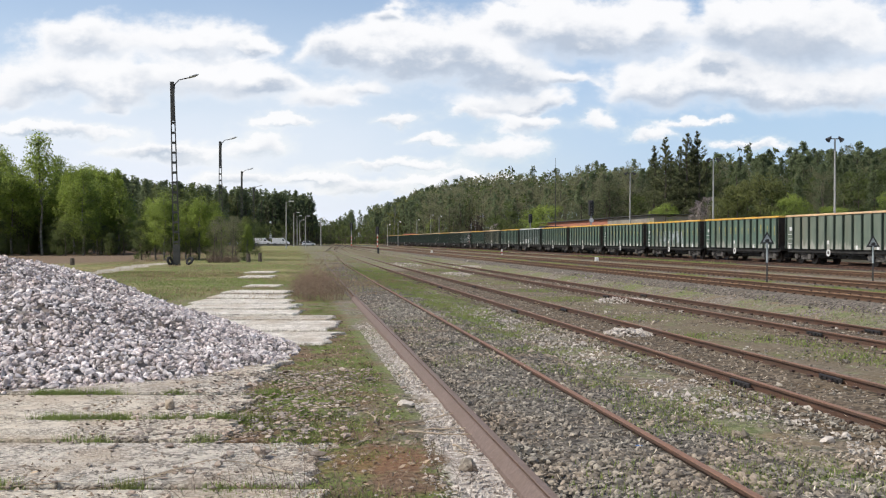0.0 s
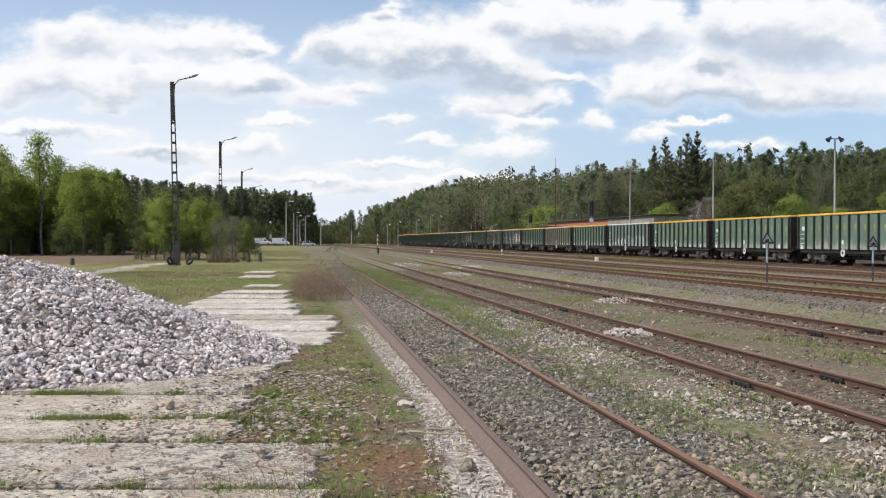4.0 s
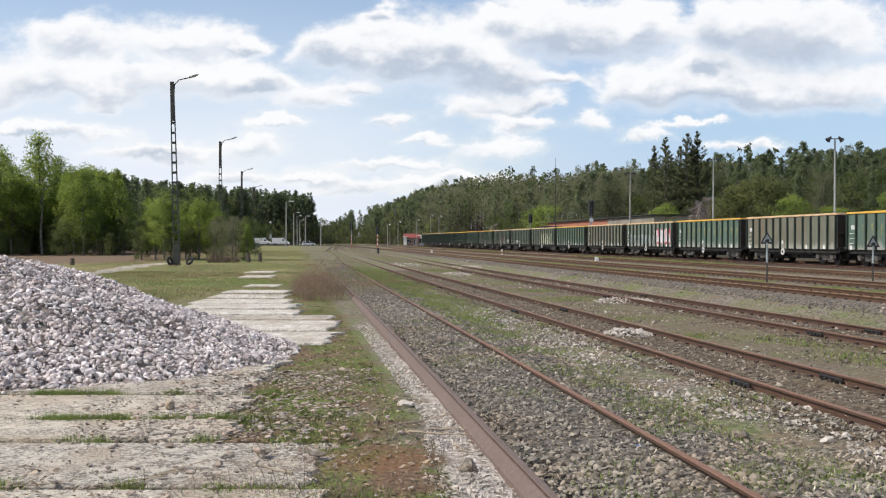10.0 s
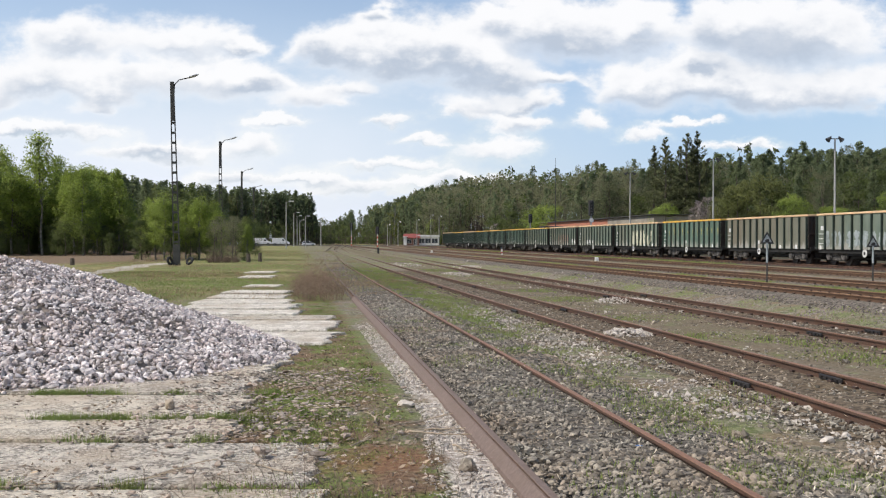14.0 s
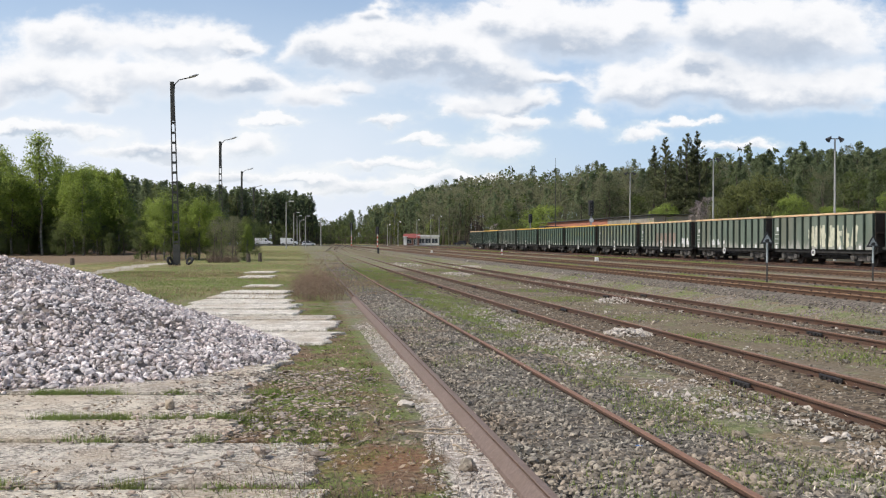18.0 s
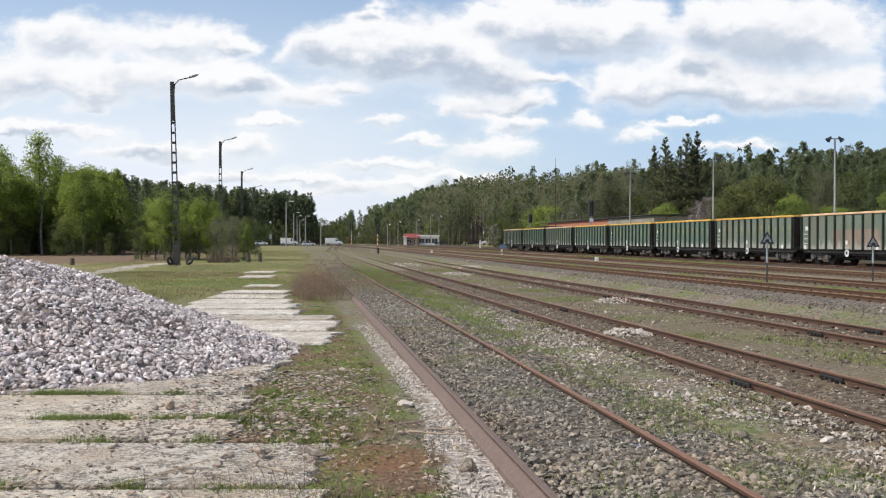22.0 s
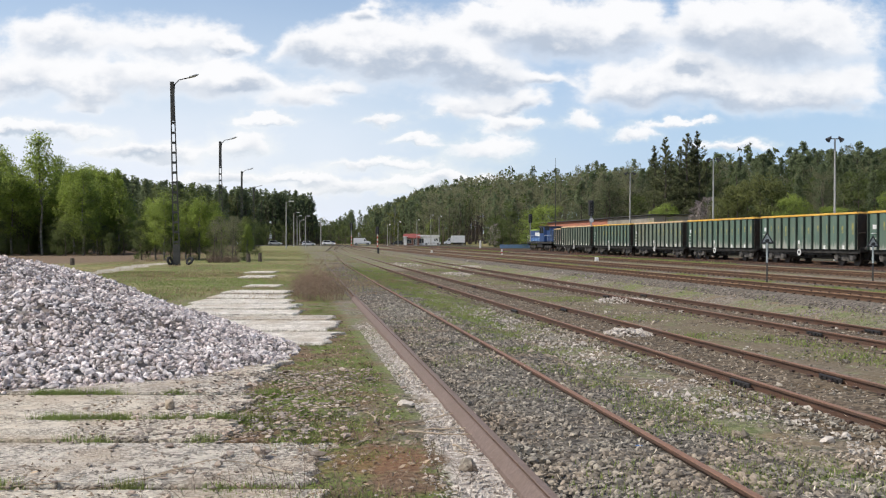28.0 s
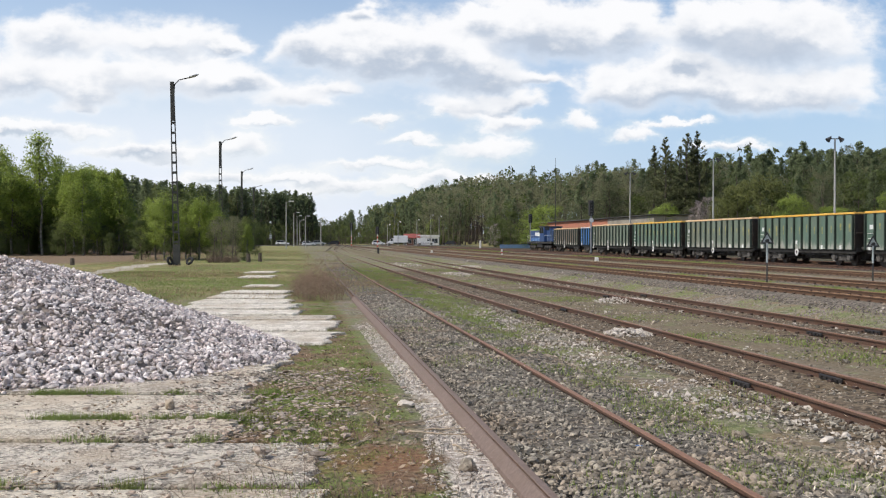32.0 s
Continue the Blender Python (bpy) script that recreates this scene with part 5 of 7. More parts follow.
    tufts(p[k, 0], p[k, 1], 110, 0.08, 0.17, 0.009, M["grass"], "joint_grass", "grass tufts in the joints of the slabs")


grasses()


def bare_bush(name, x, y, height, spread, n, mat, label, seed, thin=1.0):
    r = random.Random(seed)
    b = empty(name, label, "bush", m=pose(x, y, float(ground_z(x, y))))
    vv, ff = [], []
    def stick(p, q, w0, w1):
        i = len(vv)
        dv = (Vector(q) - Vector(p)).normalized()
        a = dv.orthogonal().normalized()
        c = dv.cross(a)
        for base, w in ((p, w0 * thin), (q, w1 * thin)):
            for k in range(3):
                t = k * 2.094
                vv.append(tuple(Vector(base) + (a * math.cos(t) + c * math.sin(t)) * w))
        for k in range(3):
            ff.append((i + k, i + (k + 1) % 3, i + 3 + (k + 1) % 3, i + 3 + k))
    for k in range(n):
        a, rad = r.uniform(0, 6.283), spread * math.sqrt(r.uniform(0, 1)) * 0.85
        p = Vector((math.cos(a) * rad, math.sin(a) * rad, -0.03))
        dome = 1.0 - 0.68 * (rad / (spread * 0.85)) ** 2
        lean = Vector((math.cos(a), math.sin(a), 0)) * r.uniform(-0.1, 0.8) * spread * 0.6 + Vector((r.uniform(-.15, .15), r.uniform(-.15, .15), 0))
        hh = height * r.uniform(0.35, 1.0) * dome
        mid = p + lean * 0.4 + Vector((0, 0, hh * 0.55))
        tip = p + lean + Vector((0, 0, hh))
        stick(p, mid, 0.008, 0.005)
        stick(mid, tip, 0.005, 0.002)
        for j in range(9):
            s = mid.lerp(tip, r.uniform(-0.5, 0.8))
            stick(s, s + Vector((r.uniform(-1, 1), r.uniform(-1, 1), r.uniform(-0.2, 1.0))) * height * 0.22, 0.003, 0.0015)
    tagged(part("twigs", quick_mesh("twigs", np.array(vv), np.array(ff), mat), None, b), kind="stuff")
    return b


bare_bush("bush", *apron(-4.3, 36.6), 2.0, 1.05, 170, M["twig"], "leafless reddish brown bush beside the slabs", 1, thin=0.62)
bare_bush("bush", *apron(-4.9, 39.5), 1.5, 0.9, 120, M["twig"], "leafless reddish brown bush", 2)
bare_bush("bush", *apron(-6.3, 52), 0.8, 0.9, 160, M["twig"], "low leafless bush in the meadow", 3)
for i, (c, d, h) in enumerate(((-19.6, 90, 1.3), (-18.5, 91, 1.1))):
    bare_bush("bush", *apron(c, d), h, 0.8, 90, M["twig_dark"], "dark withered thicket in the meadow", 40 + i, thin=2.2)
for i, (c, d, h) in enumerate(((-1.05, 8.45, 0.75), (-0.80, 8.35, 0.6), (-1.30, 8.6, 0.5), (-0.30, 8.5, 0.45), (1.75, 8.4, 0.4), (-0.45, 7.9, 0.7), (-0.9, 7.6, 0.75), (-1.6, 8.2, 0.55), (-0.2, 9.2, 0.5), (0.25, 8.8, 0.45), (-0.6, 10.6, 0.5), (-2.3, 8.6, 0.35))):
    bare_bush("dry_weed", *apron(c, d), h, 0.5, 7, M["twig_dark"], "dry leafless weed at the apron's edge", 10 + i, thin=0.45)


def swept(points, radii, n=5):
    """One unbroken tapering stem through the points."""
    bm = bmesh.new()
    rings = []
    for i, p in enumerate(points):
        d = (points[min(i + 1, len(points) - 1)] - points[max(i - 1, 0)]).normalized()
        a = d.cross(Vector((0, 0, 1))).normalized()
        b = d.cross(a)
        rings.append([bm.verts.new(p + (a * math.cos(k * 6.283 / n) + b * math.sin(k * 6.283 / n)) * radii[i]) for k in range(n)])
    for r0, r1 in zip(rings, rings[1:]):
        for k in range(n):
            bm.faces.new((r0[k], r0[(k + 1) % n], r1[(k + 1) % n], r1[k]))
    bm.faces.new(rings[0][::-1])
    bm.faces.new(rings[-1])
    return bm


def fallen_branch(c, d, length, turn, seed):
    r = random.Random(seed)
    x, y = apron(c, d)
    ob = empty("fallen_branch", "dry pale branch lying on the mossy verge", "branch", "fallen branches", pose(x, y, float(ground_z(x, y)) + 0.02, 0, 0, turn))
    pts, a = [Vector((0, 0, 0.012))], 0.0
    for k in range(7):
        a += r.uniform(-0.35, 0.35)
        q = pts[-1] + Vector((math.cos(a), math.sin(a), r.uniform(-0.05, 0.08))) * length / 7
        q.z = max(q.z, 0.012)
        pts.append(q)
        if k > 1:
            w = a + r.choice((-0.8, 0.8))
            t = Vector((math.cos(w), math.sin(w), 0.15)) * length * 0.2
            part("twig", swept([q, q + t * 0.5 + Vector((0, 0, 0.006)), q + t], (0.006, 0.005, 0.003), 4), M["dry_wood"], ob)
    part("stem", swept(pts, [0.012 * (1 - k / 9) for k in range(8)]), M["dry_wood"], ob)
    return ob


M["dry_wood"] = surf("dry_wood", (0.34, 0.27, 0.19), (0.48, 0.40, 0.30), 8, 0.9, 0.2, (0.2, 0.15, 0.1), 2.0, 0.4)
for i, (c, d, l, tn) in enumerate(((-0.55, 11.3, 0.9, 20), (-0.35, 11.0, 0.8, -30), (-0.2, 11.2, 0.7, -10), (-0.75, 11.6, 0.6, 100), (-1.3, 9.0, 0.7, 150), (-2.9, 8.6, 1.0, 5), (-4.0, 8.55, 0.9, -8), (-0.9, 10.2, 0.5, 60), (0.1, 10.4, 0.5, -50), (-1.6, 12.4, 0.6, 30))):
    fallen_branch(c, d, l, tn, i)


def loose_rock(c, d, size, mat, label, name="rock", flat=1.0, lift=0.0):
    x, y = apron(c, d)
    bm = bmesh.new()
    bmesh.ops.create_icosphere(bm, subdivisions=3, radius=0.5 * size)
    seed = Vector((c * 7.3, d * 3.1, size * 50))
    for w in bm.verts:                                      # cut flat facets, then roughen
        q = w.co / size
        for k in range(7):
            nrm = Vector((noise.noise(seed + Vector((k, 0, 0))), noise.noise(seed + Vector((0, k + 0.5, 9))), noise.noise(seed + Vector((3, 0, k + 0.5))))).normalized()
            over = q.dot(nrm) - 0.30
            if over > 0:
                q = q - nrm * over * 0.9
        q = q * (1 + 0.16 * noise.noise(q * 5 + seed) + 0.07 * noise.noise(q * 14 + seed))
        w.co = q * size
        w.co.z *= flat
    zmin = min(w.co.z for w in bm.verts)
    ob = new(name, bm_mesh(name, bm, M[mat]))
    ob.matrix_basis = pose(x, y, float(ground_z(x, y)) + lift - zmin - 0.01, 0, 0, 30 * c)
    return tagged(ob, label, "rock", "loose rocks")


loose_rock(-1.70, 9.65, 0.12, "rubble", "brown pointed stone standing on a slab", lift=0.05)
loose_rock(-0.46, 12.9, 0.22, "white_stone", "flat white flake of stone on the grass", flat=0.5)
loose_rock(0.22, 9.3, 0.22, "ballast", "dark grey rock beside the rail", flat=0.7)
loose_rock(-2.0, 9.3, 0.10, "rubble", "brown stone lying on a slab", lift=0.05, flat=0.6)
loose_rock(-3.3, 12.6, 0.16, "dry_wood", "ochre stone at the foot of the heap", lift=0.05)
for i, (c, d) in enumerate(((4.41, 12.6), (4.62, 12.35), (4.55, 12.2), (4.84, 11.96), (3.9, 10.6), (5.0, 12.2), (4.2, 10.9), (4.3, 12.9))):
    loose_rock(c, d, (0.16, 0.12, 0.17, 0.10, 0.15, 0.10, 0.12, 0.12)[i], "white_stone" if i % 3 != 2 else "dry_wood", "pale block of stone in the ballast", flat=0.7)


def bottle():
    x, y = apron(1.85, 9.95)
    p = empty("plastic_bottle", "small crushed plastic bottle with a blue label", "bottle", m=pose(x, y, float(ground_z(x, y)) + 0.10, 0, 90, 35))
    part("body", tube((0, 0, -0.05), (0, 0, 0.04), 0.020, 0.019, n=12), M["spray_white"], p)
    part("neck", tube((0, 0, 0.04), (0, 0, 0.065), 0.019, 0.008, n=12), M["spray_white"], p)
    part("label", tube((0, 0, -0.025), (0, 0, 0.02), 0.021, n=12), M["wag_blue"], p)
    part("cap", tube((0, 0, 0.065), (0, 0, 0.078), 0.010, n=10), M["wag_blue"], p)


bottle()


def from_view(px, z_depth):
    """Ground place straight below a line of sight: side ratio px at depth z_depth from the viewer."""
    return apron(px * z_depth, z_depth)


def stump(u, d, h):
    x, y = from_view(u, d)
    p = empty("stump", "dark old wooden stump in the dry grass", "stump", "stumps", pose(x, y, float(ground_z(x, y))))
    part("wood", tube((0, 0, -0.1), (0, 0, h), 0.2, 0.16, n=9), M["bark"], p)


for u, d, h in ((-0.3546, 82, 0.55), (-0.186, 92, 0.75), (-0.175, 95, 0.8)):
    stump(u, d, h)


# ---- lamp posts ----
def lattice_post(x, y, label, lean=0.0, tall=1.0):
    """A concrete ladder post with a solid top and one curved lamp arm."""
    z = float(ground_z(x, y))
    p = empty("lamp_post", label, "lamp post", "ladder lamp posts", pose(x, y, z, 0, lean, 0) @ Matrix.Scale(tall, 4))
    H, wb, wt = 12.2, 0.46, 0.26
    def width(h):
        return wb + (wt - wb) * h / H
    for s in (-1, 1):
        bm = bmesh.new()
        m = []
        for h in (-0.3, 9.7):
            w = width(h) / 2
            m.append([bm.verts.new((s * w + (0.0 if k in (0, 3) else -s * 0.062), (-1 if k < 2 else 1) * 0.11, h)) for k in range(4)])
        bm.faces.new(m[0]), bm.faces.new(m[1][::-1])
        for k in range(4):
            bm.faces.new((m[0][k], m[0][(k + 1) % 4], m[1][(k + 1) % 4], m[1][k]))
        bmesh.ops.recalc_face_normals(bm, faces=bm.faces)
        part("shaft", bm, M["pole_concrete"], p)
    for h in np.arange(1.55, 9.6, 0.66):
        w = width(h) / 2 - 0.06
        part("rung", box(-w, w, -0.10, 0.10, h - 0.075, h + 0.075, bevel=0.02), M["pole_concrete"], p)
    part("foot", box(-0.215, 0.215, -0.112, 0.112, -0.3, 1.4, taper=0.06), M["pole_concrete"], p)
    part("top_shaft", box(-0.148, 0.148, -0.115, 0.115, 9.6, H, taper=0.12, bevel=0.02), M["pole_concrete"], p)
    bm = bmesh.new()
    pts = [(0.1, 0, H - 0.9), (0.16, 0, H - 0.2), (0.45, 0, H + 0.12), (0.9, 0, H + 0.22), (1.0, 0, H + 0.23)]
    for a, b in zip(pts, pts[1:]):
        add_tube(bm, a, b, 0.035, n=8)
    arm = part("arm", bm, M["dark_metal"], p)
    bm = bmesh.new()
    bmesh.ops.create_uvsphere(bm, u_segments=14, v_segments=8, radius=1.0, matrix=pose(1.36, 0, H + 0.36, 0, -17) @ Matrix.Diagonal((0.42, 0.16, 0.085, 1)))
    part("lamp_head", bm, M["grey_metal"], p)
    return p


post_c = [(-19.35, 76.0), (-23.2, 109.2), (-30.5, 158.5), (-37.5, 207)]
for i, (c, d) in enumerate(post_c):
    lattice_post(*apron(c, d), "tall dark concrete ladder lamp post" + (" with tyres at its foot" if i == 0 else " with curved arm"), (-1.35, -0.25, 0, 0)[i], 1.093 if i == 0 else 1.0)


def ring_tyre(x, y, tilt, turn, label):
    z = float(ground_z(x, y))
    bm = bmesh.new()
    n, k = 18, 8
    vs = [[bm.verts.new(((0.24 + 0.10 * math.cos(b)) * math.cos(a), (0.24 + 0.10 * math.cos(b)) * math.sin(a), 0.09 * math.sin(b)))
           for b in (j * 6.2832 / k for j in range(k))] for a in (i * 6.2832 / n for i in range(n))]
    for i in range(n):
        for j in range(k):
            bm.faces.new((vs[i][j], vs[(i + 1) % n][j], vs[(i + 1) % n][(j + 1) % k], vs[i][(j + 1) % k]))
    ob = new("tyre", bm_mesh("tyre", bm, M["tyre"]))
    ob.matrix_basis = pose(x, y, z + (0.33 if tilt > 45 else 0.09), tilt, 0, turn)
    return tagged(ob, label, "tyre", "old tyres")


ring_tyre(*apron(-19.75, 75.6), 75, 60, "old black tyre standing against the lamp post")
ring_tyre(*apron(-18.35, 75.7), 58, -40, "old black tyre leaning in the grass")


def steel_post(x, y, h, label, double=True, name="floodlight_post"):
    z = float(ground_z(x, y))
    p = empty(name, label, "lamp post", "yard lights", pose(x, y, z))
    part("pole", tube((0, 0, -0.3), (0, 0, h), 0.11, 0.065, n=10), M["pale_pole"], p)
    part("crossbar", box(-0.45 if double else -0.1, 0.45 if double else 0.75, -0.04, 0.04, h - 0.08, h - 0.01), M["dark_metal"], p)
    for s in ((-1, 1) if double else (1,)):
        if double:                      # bell-shaped heads that tilt outwards
            bm = tube((s * 0.34, 0, h + 0.13), (s * 0.46, 0, h + 0.0), 0.07, 0.12, n=12)
            add_tube(bm, (s * 0.46, 0, h + 0.0), (s * 0.66, 0, h - 0.19), 0.12, 0.23, n=12)
            add_tube(bm, (s * 0.66, 0, h - 0.19), (s * 0.68, 0, h - 0.21), 0.23, 0.20, n=12)
        else:
            bm = box(0.38, 0.86, -0.22, 0.22, h - 0.05, h + 0.12, bevel=0.05)
            add_tube(bm, (0.62, 0, h - 0.22), (0.62, 0, h - 0.05), 0.2, 0.1, n=10)
        part("lamp_head", bm, M["dark_metal"] if double else M["white_paint"], p)
    return p


for u, d, h in ((0.3746, 87.9, 10.3), (0.2584, 113.0, 10.5), (0.1789, 141.0, 10.8)):
    steel_post(*from_view(u, d), h, "pale steel yard light with two dark lamp heads")
for u, d, h, dbl in ((-0.0116, 300, 9.0, False), (-0.0038, 300, 8.7, False), (-0.025, 310, 7.9, False), (-0.043, 290, 6.9, False), (-0.053, 300, 6.3, False)):
    steel_post(*from_view(u, d), h, "slim pale lamp post at the crossing", dbl, "street_lamp")


def street_lamp(u, d, h, arm=1.0):
    x, y = from_view(u, d)
    p = empty("street_lamp", "slim street lamp with a pale curved head by the road", "street lamp", "street lamps", pose(x, y, float(ground_z(x, y))))
    part("pole", tube((0, 0, -0.3), (0, 0, h), 0.14, 0.09, n=8), M["pale_pole"], p)
    bm = tube((0, 0, h - 0.1), (arm * 0.8, 0, h + 0.15), 0.05, n=6)
    part("arm", bm, M["grey_metal"], p)
    part("lamp_head", box(arm * 0.7, arm * 0.7 + 0.9, -0.17, 0.17, h + 0.08, h + 0.26, bevel=0.06), M["white_paint"], p)


for u, d, h, a in ((-0.150, 215, 9.6, 1.0), (-0.1427, 290, 9.3, 1.0), (-0.1395, 340, 9.6, 1.0), (-0.1370, 380, 9.0, 1.0), (-0.1316, 260, 7.6, 0.4), (-0.1168, 300, 8.0, 0.4)):
    street_lamp(u, d, h, a)


# ---- signals, signs and markers ----
def signal_mast(x, y, h, label, heads=5, striped=True, white=False):
    z = float(ground_z(x, y))
    p = empty("signal", label, "railway signal", "signals", pose(x, y, z))
    part("mast", tube((0, 0, -0.2), (0, 0, h), 0.09, n=10), M["grey_metal"], p)
    if striped:
        n = 6
        for k in range(n):
            part("band", tube((0, 0, 0.4 + k * 0.42), (0, 0, 0.4 + (k + 1) * 0.42), 0.105, n=10), M["white_paint" if k % 2 else "red_paint"], p)
    hh = heads * 0.36
    b = part("head", box(-0.32, 0.32, -0.16, 0.12, h - hh, h + 0.1, bevel=0.1), M["dark_metal"], p)
    for k in range(heads):
        part("hood", tube((0, -0.16, 0), (0, -0.42, 0), 0.12, 0.13, n=10, caps=False), M["dark_metal"], b, m=pose(0, 0, h - 0.18 - k * 0.36))
        part("lens", tube((0, -0.165, 0), (0, -0.175, 0), 0.10, n=10), M["grey_metal"], b, m=pose(0, 0, h - 0.18 - k * 0.36))
    if white:
        part("plate", tube((0, -0.18, h - hh - 0.55), (0, -0.15, h - hh - 0.55), 0.28, n=14), M["white_paint"], p)
    part("foot", box(-0.2, 0.2, -0.2, 0.2, -0.2, 0.25, bevel=0.03), M["pole_concrete"], p)


signal_mast(*from_view(0.1416, 128.6), 6.55, "tall black railway signal with five lamps", 5, False, True)
signal_mast(*from_view(0.0835, 182), 6.2, "dark railway signal beside the track", 4, False)
signal_mast(*from_view(-0.0876, 250), 5.9, "railway signal on a red and white mast", 5)
signal_mast(*from_view(-0.0627, 200), 4.3, "railway signal on a red and white mast", 4)


def warning_sign(x, y, h, label):
    z = float(ground_z(x, y)) - 0.02
    p = empty("warning_sign", label, "sign", "triangular trackside signs", pose(x, y, z))
    part("post", tube((0, 0, -0.2), (0, 0, h - 0.3), 0.035, n=8), M["dark_metal"], p)
    part("white_sleeve", tube((0, 0, h * 0.42), (0, 0, h - 0.36), 0.042, n=8), M["spray_grey"], p)
    s = 0.30
    def tri(k, y0, y1):
        bm = bmesh.new()
        pts = [(-s * k, -s * 0.60 * k), (s * k, -s * 0.60 * k), (0, s * 1.05 * k)]
        a = [bm.verts.new((px, y0, h - 0.22 + pz)) for px, pz in pts]
        b = [bm.verts.new((px, y1, h - 0.22 + pz)) for px, pz in pts]
        bm.faces.new(a), bm.faces.new(b[::-1])
        for i in range(3):
            bm.faces.new((a[i], b[i], b[(i + 1) % 3], a[(i + 1) % 3]))
        bmesh.ops.recalc_face_normals(bm, faces=bm.faces)
        return bm
    board = part("board", tri(1.0, -0.012, 0.012), M["dark_metal"], p)
    part("field", tri(0.66, -0.016, -0.012), M["spray_grey"], board)
    bm = box(-0.09, 0.09, -0.020, -0.016, h - 0.33, h - 0.25)
    add_tube(bm, (-0.05, -0.018, h - 0.235), (0.06, -0.018, h - 0.235), 0.025, n=6)
    part("symbol", bm, M["dark_metal"], board)


warning_sign(*from_view(0.3100, 42.2), 2.0, "black triangular trackside sign on a thin post")
warning_sign(*from_view(0.4113, 43.6), 1.86, "dark triangular trackside sign on a thin post")


def marker(u, d, h, w, label, mat="white_paint", red=False):
    x, y = from_view(u, d)
    p = empty("marker_post", label, "marker post", "white markers", pose(x, y, float(ground_z(x, y))))
    part("stone", box(-w / 2, w / 2, -w / 2, w / 2, -0.15, h, bevel=0.03, taper=0.1), M[mat], p)
    if red:
        part("cap", box(-w / 2 - 0.004, w / 2 + 0.004, -w / 2 - 0.004, w / 2 + 0.004, h * 0.3, h * 0.5), M["red_paint"], p)


marker(0.0357, 215, 1.7, 0.35, "white concrete marker post by the track")
marker(0.0562, 126, 0.65, 0.18, "small white marker post with a red band", red=True)
marker(-0.0108, 145, 0.35, 0.3, "low white marker stone")
marker(0.1470, 88, 0.3, 0.3, "low white marker stone")
marker(-0.062, 140, 0.8, 0.30, "dark track-side switch stand", "dark_metal")


# ---- buildings ----
M["brick_orange"] = surf("orange_brick", (0.36, 0.13, 0.08), (0.48, 0.19, 0.12), 8, 0.9, 0.3, (0.30, 0.15, 0.10), 0.6, 0.5)
M["roof_red"] = surf("red_sheet_roof", (0.22, 0.05, 0.04), (0.30, 0.07, 0.055), 4, 0.7, 0.1, (0.16, 0.06, 0.05), 0.5, 0.5)
M["render_grey"] = surf("grey_render", (0.26, 0.235, 0.19), (0.35, 0.315, 0.26), 5, 0.9, 0.2, (0.18, 0.15, 0.12), 0.5, 0.5)
M["brick_dark"] = surf("dark_red_brick", (0.20, 0.10, 0.075), (0.28, 0.14, 0.10), 8, 0.9, 0.3, (0.16, 0.1, 0.08), 0.6, 0.5)
M["roof_tar"] = surf("tar_roof", (0.03, 0.03, 0.03), (0.06, 0.055, 0.05), 6, 0.9, 0.2)
M["win_glass"] = surf("window_glass", (0.03, 0.04, 0.05), (0.05, 0.06, 0.07), 2, 0.1, 0.0)
M["plaster_white"] = surf("white_plaster", (0.76, 0.75, 0.73), (0.84, 0.83, 0.81), 4, 0.8, 0.1, (0.5, 0.48, 0.45), 0.8, 0.4)


def house(name, label, x, y, turn, w, l, h, roof_h, wall, roof, windows=(), door=None, eave=0.35, flat=False):
    """w across (local x), l along (local y); windows: (side, position, width, bottom, height)."""
    p = empty(name, label, "building", m=pose(x, y, float(ground_z(x, y)), 0, 0, turn))
    t = 0.3
    bm = bmesh.new()
    for s in (-1, 1):
        add_box(bm, s * (w / 2 - t / 2) - t / 2, s * (w / 2 - t / 2) + t / 2, -l / 2, l / 2, -0.4, h)
        add_box(bm, -w / 2 + t, w / 2 - t, s * (l / 2 - t / 2) - t / 2, s * (l / 2 - t / 2) + t / 2, -0.4, h)
    part("wall", bm, M[wall], p)
    e = eave
    if flat:
        bm = box(-w / 2 - e, w / 2 + e, -l / 2 - e, l / 2 + e, h, h + roof_h, bevel=0.03)
    else:
        bm = prism([(-w / 2 - e, h - 0.08), (0, h + roof_h), (w / 2 + e, h - 0.08), (w / 2 + e, h + 0.08), (0, h + roof_h + 0.18), (-w / 2 - e, h + 0.08)], -l / 2 - e, l / 2 + e)
        part("gable", prism([(-w / 2, h), (w / 2, h), (0, h + roof_h)], -l / 2 + 0.01, l / 2 - 0.01), M[wall], p)
    part("roof", bm, M[roof], p)
    for side, pos, ww, b0, hh in windows:
        m = {"w": pose(-w / 2, pos, b0, 0, 0, 0), "s": pose(pos, -l / 2, b0, 0, 0, 90)}[side]
        wd = part("window", box(-0.02, 0.05, -ww / 2, ww / 2, 0, hh), M["win_glass"], p, m=m)
        bm = bmesh.new()
        for a in (-ww / 2, 0, ww / 2):
            add_box(bm, -0.05, -0.02, a - 0.04, a + 0.04, -0.04, hh + 0.04)
        add_box(bm, -0.05, -0.021, -ww / 2, ww / 2, -0.04, 0.04)
        add_box(bm, -0.05, -0.021, -ww / 2, ww / 2, hh - 0.04, hh + 0.04)
        part("frame", bm, M["white_paint"], wd)
    return p


# red building and grey shed behind the train
house("goods_shed", "long low orange brick shed with a dark flat roof", 55.5, 190.7, 0, 8, 51, 5.2, 0.22, "brick_orange", "roof_tar",
      [("w", yy, 1.6, 1.4, 1.5) for yy in (-22, -16, -10, -4, 2, 8, 14, 20)], flat=True)
